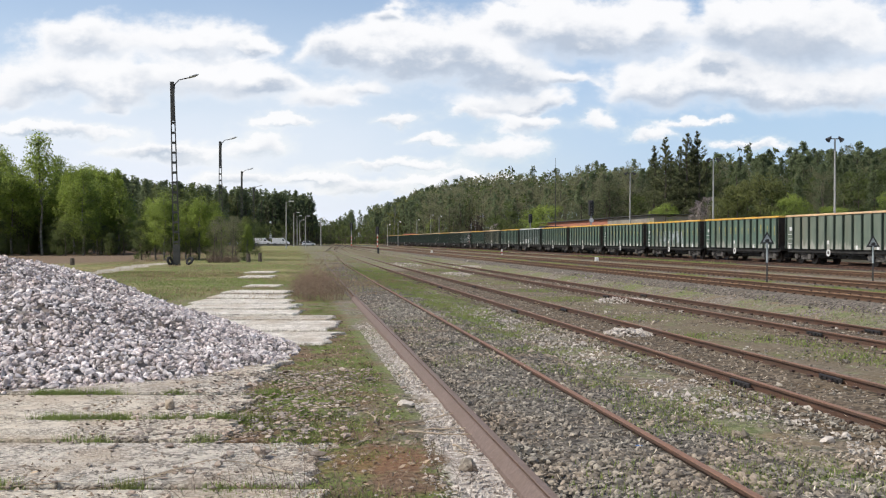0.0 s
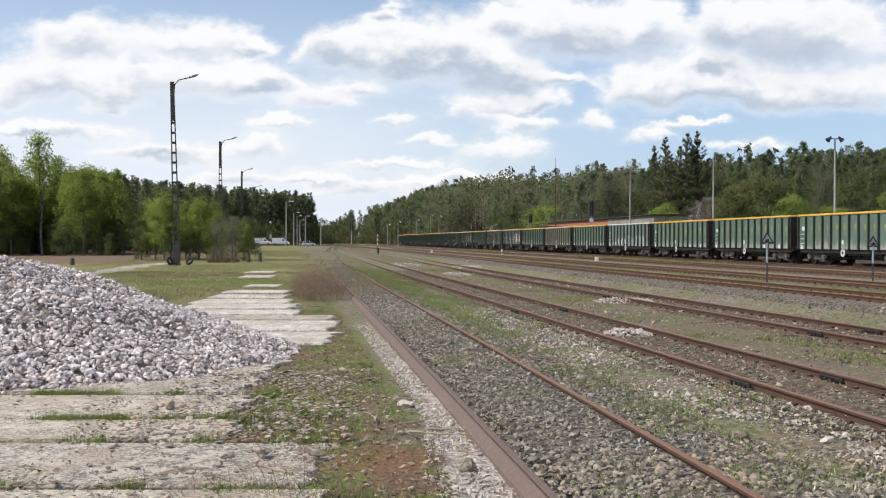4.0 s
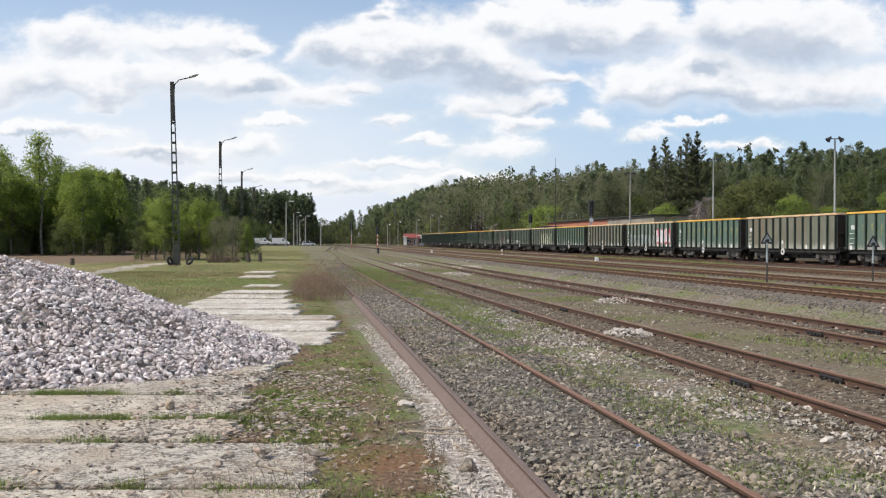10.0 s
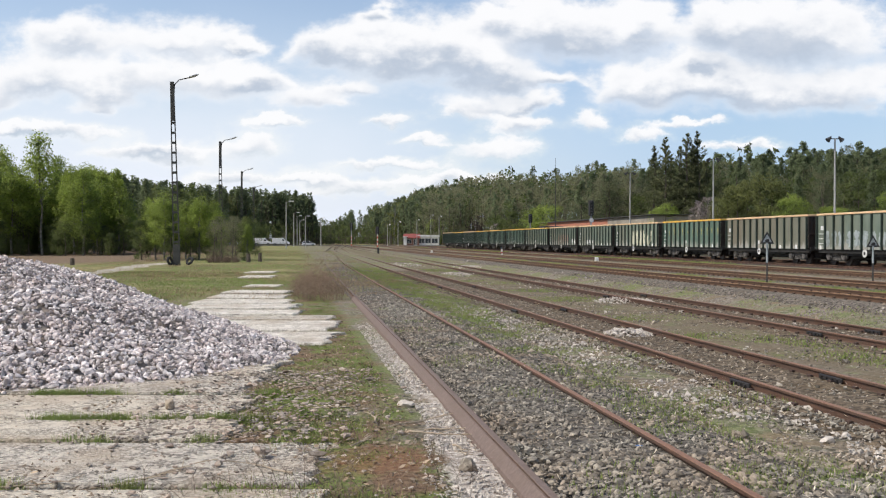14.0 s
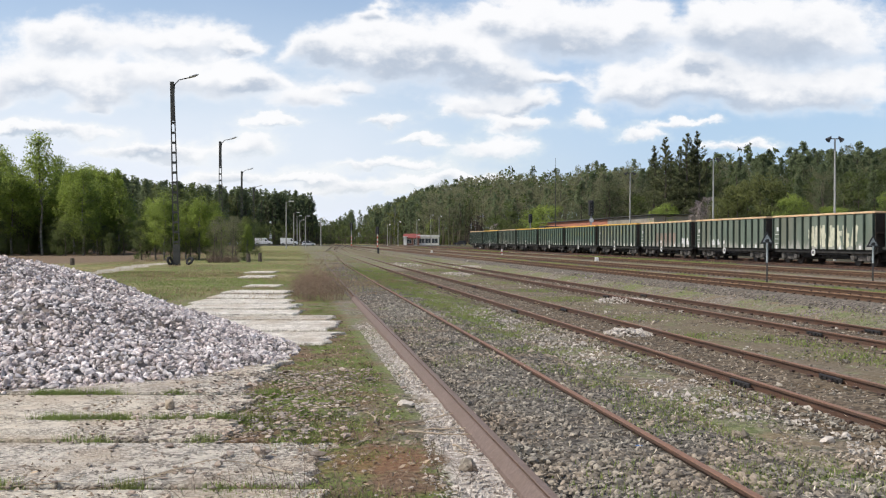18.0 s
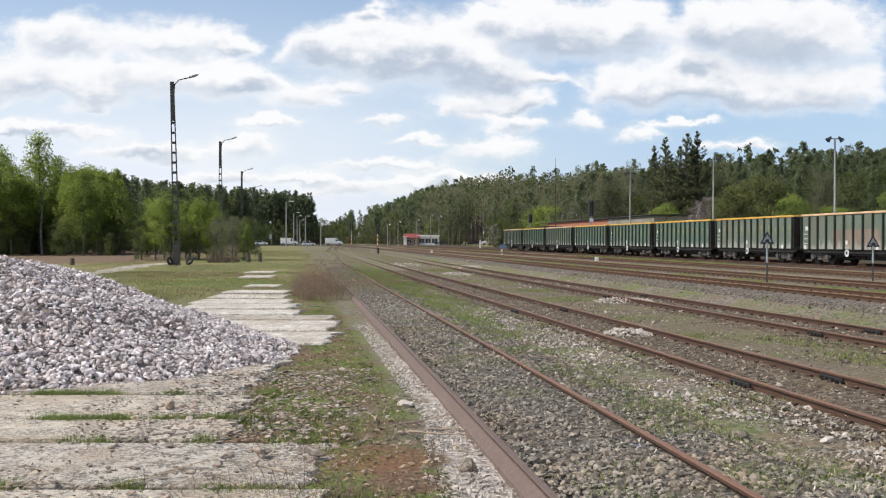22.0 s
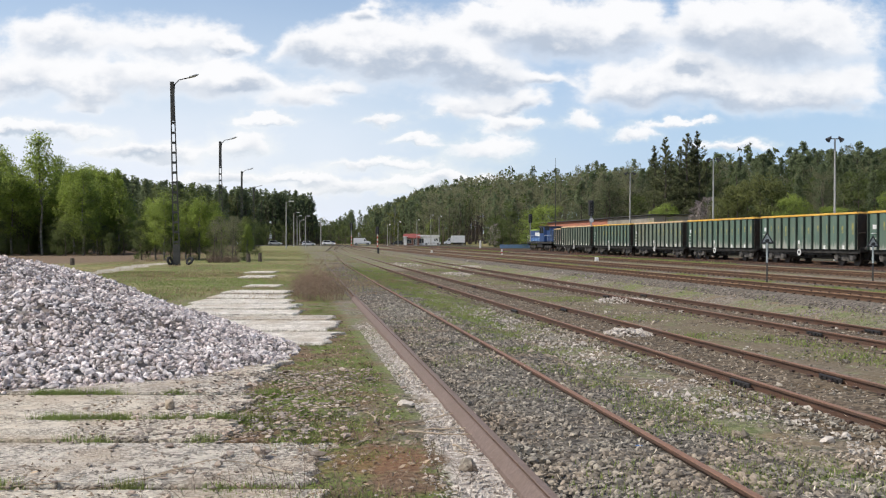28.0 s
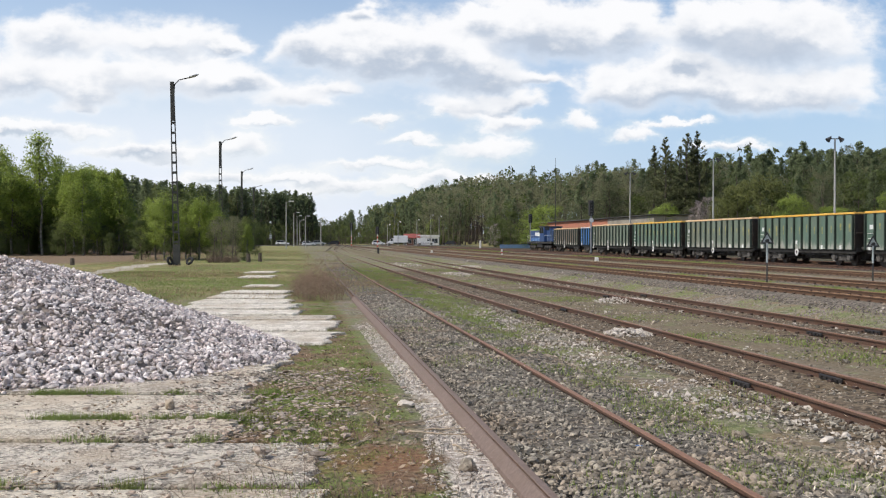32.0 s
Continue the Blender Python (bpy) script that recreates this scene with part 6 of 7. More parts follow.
house("store_shed", "low grey rendered shed with a dark flat roof", 54.5, 153.5, 0, 8, 22, 5.25, 0.14, "render_grey", "roof_tar",
      [("w", yy, 1.4, 2.2, 1.0) for yy in (-9, -4.5, 0, 4.5, 9)], flat=True)
# crossing keeper's hut, red roof, with a white glazed annex
house("crossing_hut", "small brick crossing hut with a red sloping roof", *from_view(-0.0297, 352), 82, 5.5, 5.0, 2.6, 1.2, "brick_dark", "roof_red",
      [("w", 0.9, 1.5, 0.8, 1.4), ("w", -1.2, 1.0, 0.2, 2.0)])
house("glazed_annex", "white flat-roofed annex with wide windows", *from_view(-0.0135, 353), 82, 5.0, 6.6, 2.9, 0.65, "plaster_white", "white_paint",
      [("w", -2.0, 2.0, 0.8, 1.6), ("w", 0.2, 2.0, 0.8, 1.6), ("w", 2.4, 2.0, 0.8, 1.6)], flat=True)
house("porch", "narrow white end wall of the crossing hut", *from_view(-0.0362, 349), 82, 1.6, 1.0, 2.9, 0.15, "plaster_white", "white_paint", flat=True)
M["fence_blue"] = surf("faded_blue_sheet", (0.10, 0.20, 0.36), (0.16, 0.27, 0.44), 2.0, 0.6, 0.1, (0.2, 0.26, 0.33), 1.0, 0.5)
part_fence = empty("blue_fence", "blue sheet metal fence by the siding", "fence", m=pose(*from_view(0.0735, 225), float(ground_z(46, 220)), 0, 0, -YAW))
for k in range(14):
    part("panel", box(-0.30, 0.30, -0.02, 0.02, 0.05, 0.85, bevel=0.008), M["fence_blue"], part_fence, m=pose(-4.0 + k * 0.62, 0.02 * (k % 2), 0))
mast = empty("radio_mast", "thin dark radio mast behind the sheds", "mast", m=pose(*from_view(0.1076, 190), 0.4))
part("pole", tube((0, 0, -0.2), (0, 0, 16.5), 0.09, 0.03, n=8), M["dark_metal"], mast)

# ---- crossing road ----
road_c = np.linspace(-90, 70, 41)
rx, ry = apron(road_c, 0 * road_c + 331)
rx2, ry2 = apron(road_c, 0 * road_c + 338.5)
top = np.concatenate([np.stack([rx, ry, 0 * rx + 0.40], -1), np.stack([rx2, ry2, 0 * rx + 0.40], -1)])
low = top - np.array([0, 0, 0.6])
n = len(road_c)
quad = [(i, i + 1, n + i + 1, n + i) for i in range(n - 1)] + [(2 * n + i, 2 * n + i + 1, i + 1, i) for i in range(n - 1)] + \
       [(n + i, n + i + 1, 3 * n + i + 1, 3 * n + i) for i in range(n - 1)]
tagged(new("road", quick_mesh("road", np.concatenate([top, low]), np.array(quad), M["asphalt"])), "grey asphalt road over the level crossing", "road", kind="structure")


def ribbon(name, pts, width, mat, label, lift=0.03):
    c = np.interp(np.linspace(0, 1, 40), np.linspace(0, 1, len(pts)), [p[0] for p in pts])
    d = np.interp(np.linspace(0, 1, 40), np.linspace(0, 1, len(pts)), [p[1] for p in pts])
    for _ in range(8):
        c[1:-1], d[1:-1] = (c[:-2] + c[1:-1] * 2 + c[2:]) / 4, (d[:-2] + d[1:-1] * 2 + d[2:]) / 4
    w = width * (0.8 + 0.25 * np.sin(np.arange(40) * 1.3))
    rows = []
    for k in (-0.5, -0.2, 0.2, 0.5):
        x, y = apron(c + k * w, d)
        rows.append(np.stack([x, y, ground_z(x, y) + lift * (1 if abs(k) < 0.3 else -0.6)], -1))
    v = np.concatenate(rows)
    q = [(r * 40 + i, (r + 1) * 40 + i, (r + 1) * 40 + i + 1, r * 40 + i + 1) for r in range(3) for i in range(39)]
    return tagged(new(name, quick_mesh(name, v, np.array(q), mat, smooth=True)), label, "path", kind="structure")


ribbon("path", [(-24.5, 52), (-21.6, 60), (-21.2, 67), (-22.0, 77), (-23.2, 88)], 3.0, M["dirt_path"], "pale sandy track through the meadow")


# ---- trees ----
def leaf_cloud(centres, radii, per, leaf, flat=0.7, droop=0.0):
    """Leaf triangles gathered in clumps."""
    n = len(centres) * per
    c = np.repeat(centres, per, 0)
    r = np.repeat(radii, per)
    d = rng.normal(size=(n, 3))
    d /= np.linalg.norm(d, axis=1)[:, None]
    d *= (rng.uniform(0.25, 1.0, n) ** 0.6)[:, None]
    p = c + d * r[:, None] * np.array([1, 1, flat])
    p[:, 2] -= droop * rng.uniform(0, 1, n) * r
    a = rng.normal(size=(n, 3))
    a /= np.linalg.norm(a, axis=1)[:, None]
    b = np.cross(a, rng.normal(size=(n, 3)))
    b /= np.linalg.norm(b, axis=1)[:, None] + 1e-9
    s = (leaf * rng.uniform(0.5, 1.25, n))[:, None]
    v = np.stack([p + a * s, p + b * s * 0.7, p - a * s * 0.6 - b * s * 0.5], 1).reshape(-1, 3)
    mid = centres.mean(0)
    out = (p - mid) / (centres.std(0) + 0.1)
    out /= np.linalg.norm(out, axis=1)[:, None] + 1e-6
    nrm = 0.28 * out + 0.38 * d + rng.normal(size=(n, 3)) * 0.36 + np.array([-0.05, -0.1, 0.42])
    nrm /= np.linalg.norm(nrm, axis=1)[:, None]
    return np.concatenate([v, np.repeat(nrm, 3, 0)], 1), np.arange(3 * n).reshape(-1, 3)


def limb(p, q, r0, r1, k=5):
    p, q = np.asarray(p, float), np.asarray(q, float)
    d = (q - p) / (np.linalg.norm(q - p) + 1e-9)
    a = np.cross(d, (0.3, 0.9, 0.1) if abs(d[2]) > 0.8 else (0, 0, 1.0))
    a /= np.linalg.norm(a)
    b = np.cross(d, a)
    ang = np.arange(k) * 2 * np.pi / k
    ring = np.cos(ang)[:, None] * a + np.sin(ang)[:, None] * b
    v = np.concatenate([p + ring * r0, q + ring * r1])
    f = np.array([(i, (i + 1) % k, k + (i + 1) % k, k + i) for i in range(k)])
    return v, f


def merge(pieces):
    vs, fs, n = [], [], 0
    for v, f in pieces:
        vs.append(v)
        fs.append(f + n)
        n += len(v)
    return np.concatenate(vs), np.concatenate(fs)


def wood(h, r, tops, bend=0.25):
    """A tapering, slightly crooked trunk with limbs to the given places."""
    pts = [np.array([0, 0, -0.3])]
    for k in range(1, 6):
        pts.append(np.array([rng.normal(0, bend * 0.3), rng.normal(0, bend * 0.3), h * k / 5]))
    pieces = [limb(pts[i], pts[i + 1], r * (1 - 0.17 * i), r * (1 - 0.17 * (i + 1)), 7) for i in range(5)]
    for t in tops:
        z = max(t[2] - 0.35 * math.hypot(t[0], t[1]) - h * 0.06, h * 0.12)
        s = np.array([np.interp(z, [p[2] for p in pts], [p[0] for p in pts]), np.interp(z, [p[2] for p in pts], [p[1] for p in pts]), z])
        pieces.append(limb(s, t, r * 0.28 * (1 - 0.6 * z / h), 0.012, 4))
    return merge(pieces)


def crown_points(n, z0, z1, width, shape):
    t = rng.uniform(0, 1, n)
    a = rng.uniform(0, 6.283, n)
    w = width * shape(t) * np.sqrt(rng.uniform(0.08, 1, n))
    return np.stack([np.cos(a) * w, np.sin(a) * w, z0 + (z1 - z0) * t], -1)


def tree_arrays(kind, h, detail=1.0):
    """Trunk and crown arrays of one tree of height h."""
    if kind == "tall_birch":
        c = crown_points(int(60 * detail), 0.46 * h, 0.97 * h, 0.20 * h, lambda t: np.sin(np.pi * (0.20 + 0.78 * t)) ** 0.8 * (1.05 - 0.30 * t))
        crown = leaf_cloud(c, rng.uniform(0.055, 0.10, len(c)) * h, int(105 * detail), 0.0112 * h / detail ** 0.5, 0.9, 0.8)
        return wood(h * 0.93, 0.009 * h + 0.03, c[::2]), crown
    if kind == "birch":
        c = crown_points(int(64 * detail), 0.27 * h, 0.97 * h, 0.22 * h, lambda t: np.sin(np.pi * (0.20 + 0.80 * t)) ** 0.8 * (1.05 - 0.35 * t))
        crown = leaf_cloud(c, rng.uniform(0.055, 0.10, len(c)) * h, int(120 * detail), 0.0125 * h / detail ** 0.5, 0.9, 0.8)
        return wood(h * 0.93, 0.011 * h + 0.03, c[::2]), crown
    if kind == "broad":
        c = crown_points(int(56 * detail), 0.05 * h, 0.96 * h, 0.32 * h, lambda t: np.sin(np.pi * (0.22 + 0.72 * t)) ** 0.7)
        crown = leaf_cloud(c, rng.uniform(0.07, 0.12, len(c)) * h, int(90 * detail), 0.0155 * h / detail ** 0.5, 0.8)
        return wood(h * 0.8, 0.014 * h + 0.03, c[::4]), crown
    if kind == "bare":
        c = crown_points(int(70 * detail ** 0.5), 0.12 * h, 0.97 * h, 0.27 * h, lambda t: np.sin(np.pi * (0.22 + 0.70 * t)) ** 0.8)
        crown = leaf_cloud(c, rng.uniform(0.07, 0.12, len(c)) * h * (1.25 - 0.075 * c[:, 2] / h * 10), int(100 * detail ** 0.85), 0.0076 * h / detail ** 0.5, 0.9)
        return wood(h * 0.85, 0.013 * h + 0.03, c[::2]), crown
    if kind == "pine":
        m = int(130 * detail ** 0.75)
        t = (np.arange(m) + rng.uniform(0, 1, m)) / m
        a = rng.uniform(0, 6.283, m)
        w = 0.155 * h * (1.0 - t) ** 0.62 * np.minimum(1, 0.55 + 2.2 * t) * rng.uniform(0.25, 1, m) ** 0.5 * (0.85 + 0.3 * np.sin(a * 3 + t * 9))
        c = np.stack([np.cos(a) * w, np.sin(a) * w, h * (0.26 + 0.725 * t)], -1)
        crown = leaf_cloud(c, rng.uniform(0.045, 0.070, m) * h * (1.15 - 0.70 * t), int(52 * detail ** 0.75), 0.0088 * h / detail ** 0.5, 0.7)
        return wood(h * 0.95, 0.011 * h + 0.04, c[::6]), crown
    # spruce: whorls of drooping branches with gaps between them, thinning to a bare leader
    tiers = 46
    pts, size, outs = [], [], []
    for i in range(tiers):
        t = (i + rng.uniform(-0.3, 0.3)) / tiers
        t = min(max(t, 0.0), 0.985)
        reach = h * (0.27 * (1 - t) ** 0.92 + 0.005)
        for k in range(rng.integers(3, 6)):
            ang = rng.uniform(0, 6.283)
            ln = reach * rng.uniform(0.40, 1.15)
            m = max(int((105 * ln / (0.2 * h) + 12) * detail), 4)
            q = rng.uniform(0.05, 1, m) ** 0.75
            side = rng.normal(0, 0.10, m) * ln * (1.15 - q)
            z = h * (0.06 + 0.93 * t) - ln * q * (0.60 - 1.15 * t) + 0.2 * ln * q * q - rng.uniform(0, 0.30, m) * ln * (1 - 0.4 * q) + rng.normal(0, 0.004 * h, m)
            pts.append(np.stack([np.cos(ang) * ln * q - np.sin(ang) * side, np.sin(ang) * ln * q + np.cos(ang) * side, z], -1))
    c = np.concatenate(pts)
    crown = leaf_cloud(c, np.full(len(c), 0.006 * h), 1, 0.0080 * h / detail ** 0.5, 0.6)
    return wood(h * 0.97, 0.012 * h + 0.03, []), crown


LEAF = {"birch": "birch_leaf", "tall_birch": "birch_leaf", "broad": "green_leaf", "bare": "brown_leaf", "pine": "pine_leaf", "spruce": "spruce_leaf"}
BARK = {"birch": "birch_bark", "tall_birch": "birch_bark", "broad": "bark", "bare": "bark", "pine": "bark", "spruce": "bark"}
LABEL = {"tall_birch": "tall birch with bare white stem and light green crown", "birch": "slender birch with fresh light green leaves", "broad": "dark green broadleaf tree at the forest edge",
         "bare": "brownish budding tree still nearly bare", "pine": "tall pine with a dark needle crown", "spruce": "tall dark spruce with drooping tiers"}
KINDS = {}
for kind, count in (("birch", 4), ("tall_birch", 3), ("broad", 3), ("bare", 3), ("pine", 4), ("spruce", 4)):
    for i in range(count):
        h = 10.0
        t, c = tree_arrays(kind, h)
        KINDS[kind, i] = (quick_mesh("trunk", *t, M[BARK[kind]], smooth=True), quick_mesh("crown", *c, M[LEAF[kind]]))
COUNT = {"birch": 4, "tall_birch": 3, "broad": 3, "bare": 3, "pine": 4, "spruce": 4}


def tree(kind, x, y, h, label="", crown=None, group="forest edge"):
    i = random.randrange(COUNT[kind])
    p = empty("tree", label or LABEL[kind], "tree", group)
    s = h / 10.0
    m = pose(x, y, float(ground_z(x, y)), rng.uniform(-2, 2), rng.uniform(-2, 2), rng.uniform(0, 360))
    w = s * rng.uniform(0.9, 1.15)
    p.matrix_basis = m
    sc = Matrix.Diagonal((w, w, s, 1))
    part("trunk", KINDS[kind, i][0], None, p, m=sc)
    c = KINDS[kind, i][1]
    if crown:
        key = (kind, i, crown)
        if key not in KINDS:
            KINDS[key] = c.copy()
            KINDS[key].materials[0] = M[crown]
        c = KINDS[key]
    part("crown", c, None, p, m=sc)
    return p


def canopy(u):
    """How high the right woods rise, as a slope over the line of view u."""
    return float(np.interp(u, [-0.115, -0.09, -0.067, -0.045, -0.018, 0.009, 0.036, 0.063, 0.117, 0.144, 0.17, 0.195, 0.25, 0.28, 0.306, 0.36, 0.39, 0.424, 0.5],
                           [0.014, 0.029, 0.034, 0.040, 0.047, 0.051, 0.059, 0.063, 0.063, 0.070, 0.070, 0.070, 0.078, 0.081, 0.083, 0.086, 0.090, 0.090, 0.090]))


FAR = {"pine": [], "bare": [], "birch": [], "broad": []}


def far_tree(kind, x, y, h, top=False):
    """top: stands behind others, so only its upper crown carries leaves."""
    FAR[kind].append((x, y, h, top))


# left: birches at the meadow's edge, in metres across and along the line of view
for c, d, h in ((-60, 128, 15.5), (-57, 136, 13), (-54.5, 124, 12.5), (-50.2, 131, 15.4), (-47.0, 137, 11.8), (-45.5, 129, 11.3), (-43.3, 138, 11.2), (-41.2, 133, 9.6), (-64, 135, 13),
                (-39.8, 142, 7.6), (-37.4, 148, 6.4), (-52, 142, 13.2), (-49, 147, 12.2), (-68, 140, 15), (-62, 145, 15)):
    tree("tall_birch" if c < -46.5 else "birch", *apron(c, d), h)
for k in range(20):
    c, d = rng.uniform(-66, -42), rng.uniform(126, 142)
    tree("birch", *apron(c, d), (1.9 + 0.0735 * d) * rng.uniform(0.78, 1.0), "light green birch in the dense edge of the wood")
# spruces added behind the birches to stand in for the wood's shaded interior
for k in range(18):
    c, d = rng.uniform(-72, -47.5), rng.uniform(136, 150)
    tree("spruce", *apron(c, d), rng.uniform(6.0, 9.0), "dark young spruce in the shade of the birches")
for k in range(16):
    c = -66 + 1.75 * k + rng.uniform(-0.6, 0.6)
    tree("broad", *apron(c, rng.uniform(123, 129)), rng.uniform(2.0, 4.4), "low dark leafy shrub at the foot of the birches")
for c, d, h in ((-54, 133, 5.5), (-43, 136, 6.0), (-38, 134, 6.2), (-35, 138, 6.5), (-33.0, 140, 5), (-40, 131, 5), (-36.5, 133, 5.2), (-31, 139, 4.6)):
    tree("broad", *apron(c, d), h, "low dark leafy shrub tree under the birches")
for c, d, h in ((-28.3, 103, 6.2), (-26.9, 101, 6.7), (-25.6, 104, 6.0), (-23.8, 102, 6.4), (-22.8, 105, 6.0), (-27.6, 106, 6.0), (-18.4, 98, 3.6), (-19.3, 102, 3.8), (-25.0, 107, 6.2)):
    tree("birch", *apron(c, d), h)
for c, d, h in ((-20.8, 98, 4.3), (-21.7, 99, 3.9), (-19.5, 97, 4.2), (-20.0, 101, 4.4)):
    tree("bare", *apron(c, d), h, "brownish leafless shrub tree in the meadow")
for c, d, h in ((-18.5, 99, 4.2), (-22.5, 104, 4.2), (-26, 100, 3.4), (-24.4, 101, 3.2), (-29.4, 102, 4), (-40, 162, 6.0), (-36.5, 158, 5)):
    tree("broad", *apron(c, d), h)
for c, d, h in ((-54, 190, 13), (-50, 186, 12), (-60, 180, 14), (-66, 170, 14), (-40, 190, 11)):
    tree("pine", *apron(c, d), h)

# left pine forest running towards the crossing
for k in range(460):
    t = rng.uniform(0, 1)
    row = rng.uniform(0, 1) ** 1.5
    u = -0.37 + 0.245 * t
    d = 265 + 175 * t ** 1.3 + row * 60
    h = (19.4 + 2.6 * t) * rng.uniform(0.9, 1.04)
    far_tree("pine" if rng.uniform() < 0.93 else "birch", *apron(u * d, d), h, row > 0.45)
for k in range(40):
    t = rng.uniform(0, 1)
    u, d = -0.40 + 0.26 * t, 195 + 190 * t
    far_tree("broad", *apron(u * d, d), rng.uniform(4, 7))
for k in range(30):
    u, d = rng.uniform(-0.126, -0.117), rng.uniform(445, 520)
    far_tree("pine", *apron(u * d, d), 15 * rng.uniform(0.8, 1.1) * (1 - 60 * (u + 0.126)))
# undergrowth that hides the feet of the left woods
for k in range(170):
    u = rng.uniform(-0.50, -0.235)
    d = rng.uniform(150, 235)
    far_tree("broad" if rng.uniform() < 0.6 else "pine", *apron(u * d, d), rng.uniform(5, 10.5))
for k in range(120):
    t = rng.uniform(0, 1)
    u, d = -0.36 + 0.235 * t, 250 + 165 * t ** 1.3
    far_tree("broad", *apron(u * d, d), rng.uniform(4, 9))
for k in range(150):
    t = rng.uniform(0, 1)
    u, d = -0.35 + 0.232 * t, 262 + 170 * t ** 1.3 + rng.uniform(0, 14)
    far_tree("broad", *apron(u * d, d), rng.uniform(6, 10))
# right woods where they close on the crossing
for k in range(260):
    u, d = rng.uniform(-0.116, -0.03), rng.uniform(420, 640)
    if u * d * CY + d * SY > 38 + 0 * d:
        far_tree("pine" if rng.uniform() < 0.8 else "birch", *apron(u * d, d), (canopy(u) * d + 1.5) * rng.uniform(0.72, 1.03))
for k in range(90):
    u, d = rng.uniform(-0.118, -0.085), rng.uniform(640, 760)
    far_tree("pine", *apron(u * d, d), (canopy(u) * d + 1.5) * rng.uniform(0.7, 1.03))
for k in range(34):
    u, d = rng.uniform(-0.46, -0.27), rng.uniform(138, 156)
    far_tree("broad", *apron(u * d, d), rng.uniform(2.5, 4.5))
for k in range(130):
    u, d = rng.uniform(-0.116, -0.02), rng.uniform(425, 475)
    far_tree("broad", *apron(u * d, d), rng.uniform(4, 8.5))
# more shrubs added here to deepen the shade behind the birch stems
for k in range(70):
    u, d = rng.uniform(-0.47, -0.345), rng.uniform(133, 150)
    far_tree("broad", *apron(u * d, d), rng.uniform(3.0, 5.6))
# mostly unseen woods added on the left to keep sun off the forest floor
for k in range(60):
    u, d = rng.uniform(-0.85, -0.40), rng.uniform(130, 240)
    far_tree("pine" if rng.uniform() < 0.7 else "broad", *apron(u * d, d), rng.uniform(9, 14))
# closing far woods behind the crossing
for k in range(150):
    u, d = rng.uniform(-0.125, -0.085), rng.uniform(640, 900)
    far_tree("pine", *apron(u * d, d), rng.uniform(10, 13) + 300 * max(u + 0.105, 0))


def edge_x(y):
    return float(np.interp(y, [0, 140, 220, 300, 420, 700], [64, 66, 62, 54, 44, 42]))


def right_kind(u):
    r = rng.uniform()
    if u < -0.02:
        return "pine" if r < 0.86 else "birch"
    if u < 0.20:
        return "bare" if r < 0.62 else "pine" if r < 0.86 else "broad"
    return "pine" if r < 0.66 else "bare" if r < 0.84 else "broad"


for y in np.arange(55, 660, 4.2):
    for row in range(7):
        x = edge_x(y) + 2 + row * 6.2 + rng.uniform(-2.5, 2.5)
        yy = y + rng.uniform(-2, 2)
        c, d = x * CY - yy * SY, x * SY + yy * CY
        u = c / d
        if u > 0.50 or d > 760 or (u < 0.044 and d < 352):      # the road runs out before the wood
            continue
        h = canopy(u) * d + 1.9 - float(ground_z(x, yy))
        h *= rng.uniform(0.84, 1.08) * (0.74 + 0.055 * row) * (1.06 if u < 0.02 else 1.0)
        h = min(max(h, 5.0), 32)
        kd = right_kind(u)
        if row < 2 and d < 240:
            tree(kd, x, yy, h)
        else:
            far_tree(kd, x, yy, h, row >= 2)
# shrubs along the foot of the right woods
for k in range(200):
    y = rng.uniform(70, 420)
    x = edge_x(y) - rng.uniform(0, 4)
    c, d = x * CY - y * SY, x * SY + y * CY
    if 0.044 < c / d < 0.5 or d > 352:
        far_tree("broad" if rng.uniform() < 0.5 else "bare", x, y, rng.uniform(3, 6.5))
# the group of spruces, and bright shrubs before the wood
for u, d, h in ((0.2022, 172, 17.4), (0.2142, 168, 18.4), (0.2245, 172, 17.2), (0.2300, 168, 18.9), (0.2455, 168, 19.0), (0.2080, 176, 15.6), (0.2190, 178, 16.0), (0.2385, 176, 17.2), (0.2500, 178, 14.5)):
    tree("spruce", *apron(u * d, d), h, group="spruce group")
for u, d, h in ((0.2045, 150, 6.3), (0.2125, 148, 6.9), (0.2200, 151, 6.0), (0.3285, 122, 6.6), (0.3360, 120, 6.9), (0.3430, 123, 6.0), (0.3690, 116, 5.4), (0.3775, 118, 5.2),
                (0.0850, 225, 8.6), (0.0960, 220, 9.2), (0.1060, 215, 8.8), (-0.010, 376, 9.5), (-0.003, 380, 9.0), (0.004, 384, 8.5), (0.424, 112, 6.4)):
    tree("broad", *apron(u * d, d), h, "bright green young tree before the wood", "birch_leaf")
for u, d, h in ((0.272, 136, 8.2), (0.282, 134, 8.8), (0.292, 136, 9.4), (0.303, 131, 10.2), (0.314, 130, 9.0), (0.268, 140, 7.4)):
    tree("broad", *apron(u * d, d), h, "olive green budding tree before the wood", "dull_birch_leaf")
for u, d, h in ((0.2455, 139, 7.2), (0.2515, 141, 7.6), (0.2575, 143, 6.6)):
    tree("bare", *apron(u * d, d), h, "tree in pale pinkish blossom", "blossom")
for u, d, h in ((0.05, 270, 8.5), (0.065, 255, 9), (0.08, 250, 9), (0.057, 262, 7), (0.09, 240, 9), (0.053, 275, 6)):
    tree("broad", *apron(u * d, d), h)
tree("bare", *apron(0.050 * 262, 262), 6.0, "tree in pale blossom by the siding", "blossom")


for k in range(190):
    t = rng.uniform(0, 1)
    u, d = -0.38 + 0.258 * t, 300 + 175 * t ** 1.3 + rng.uniform(0, 45)
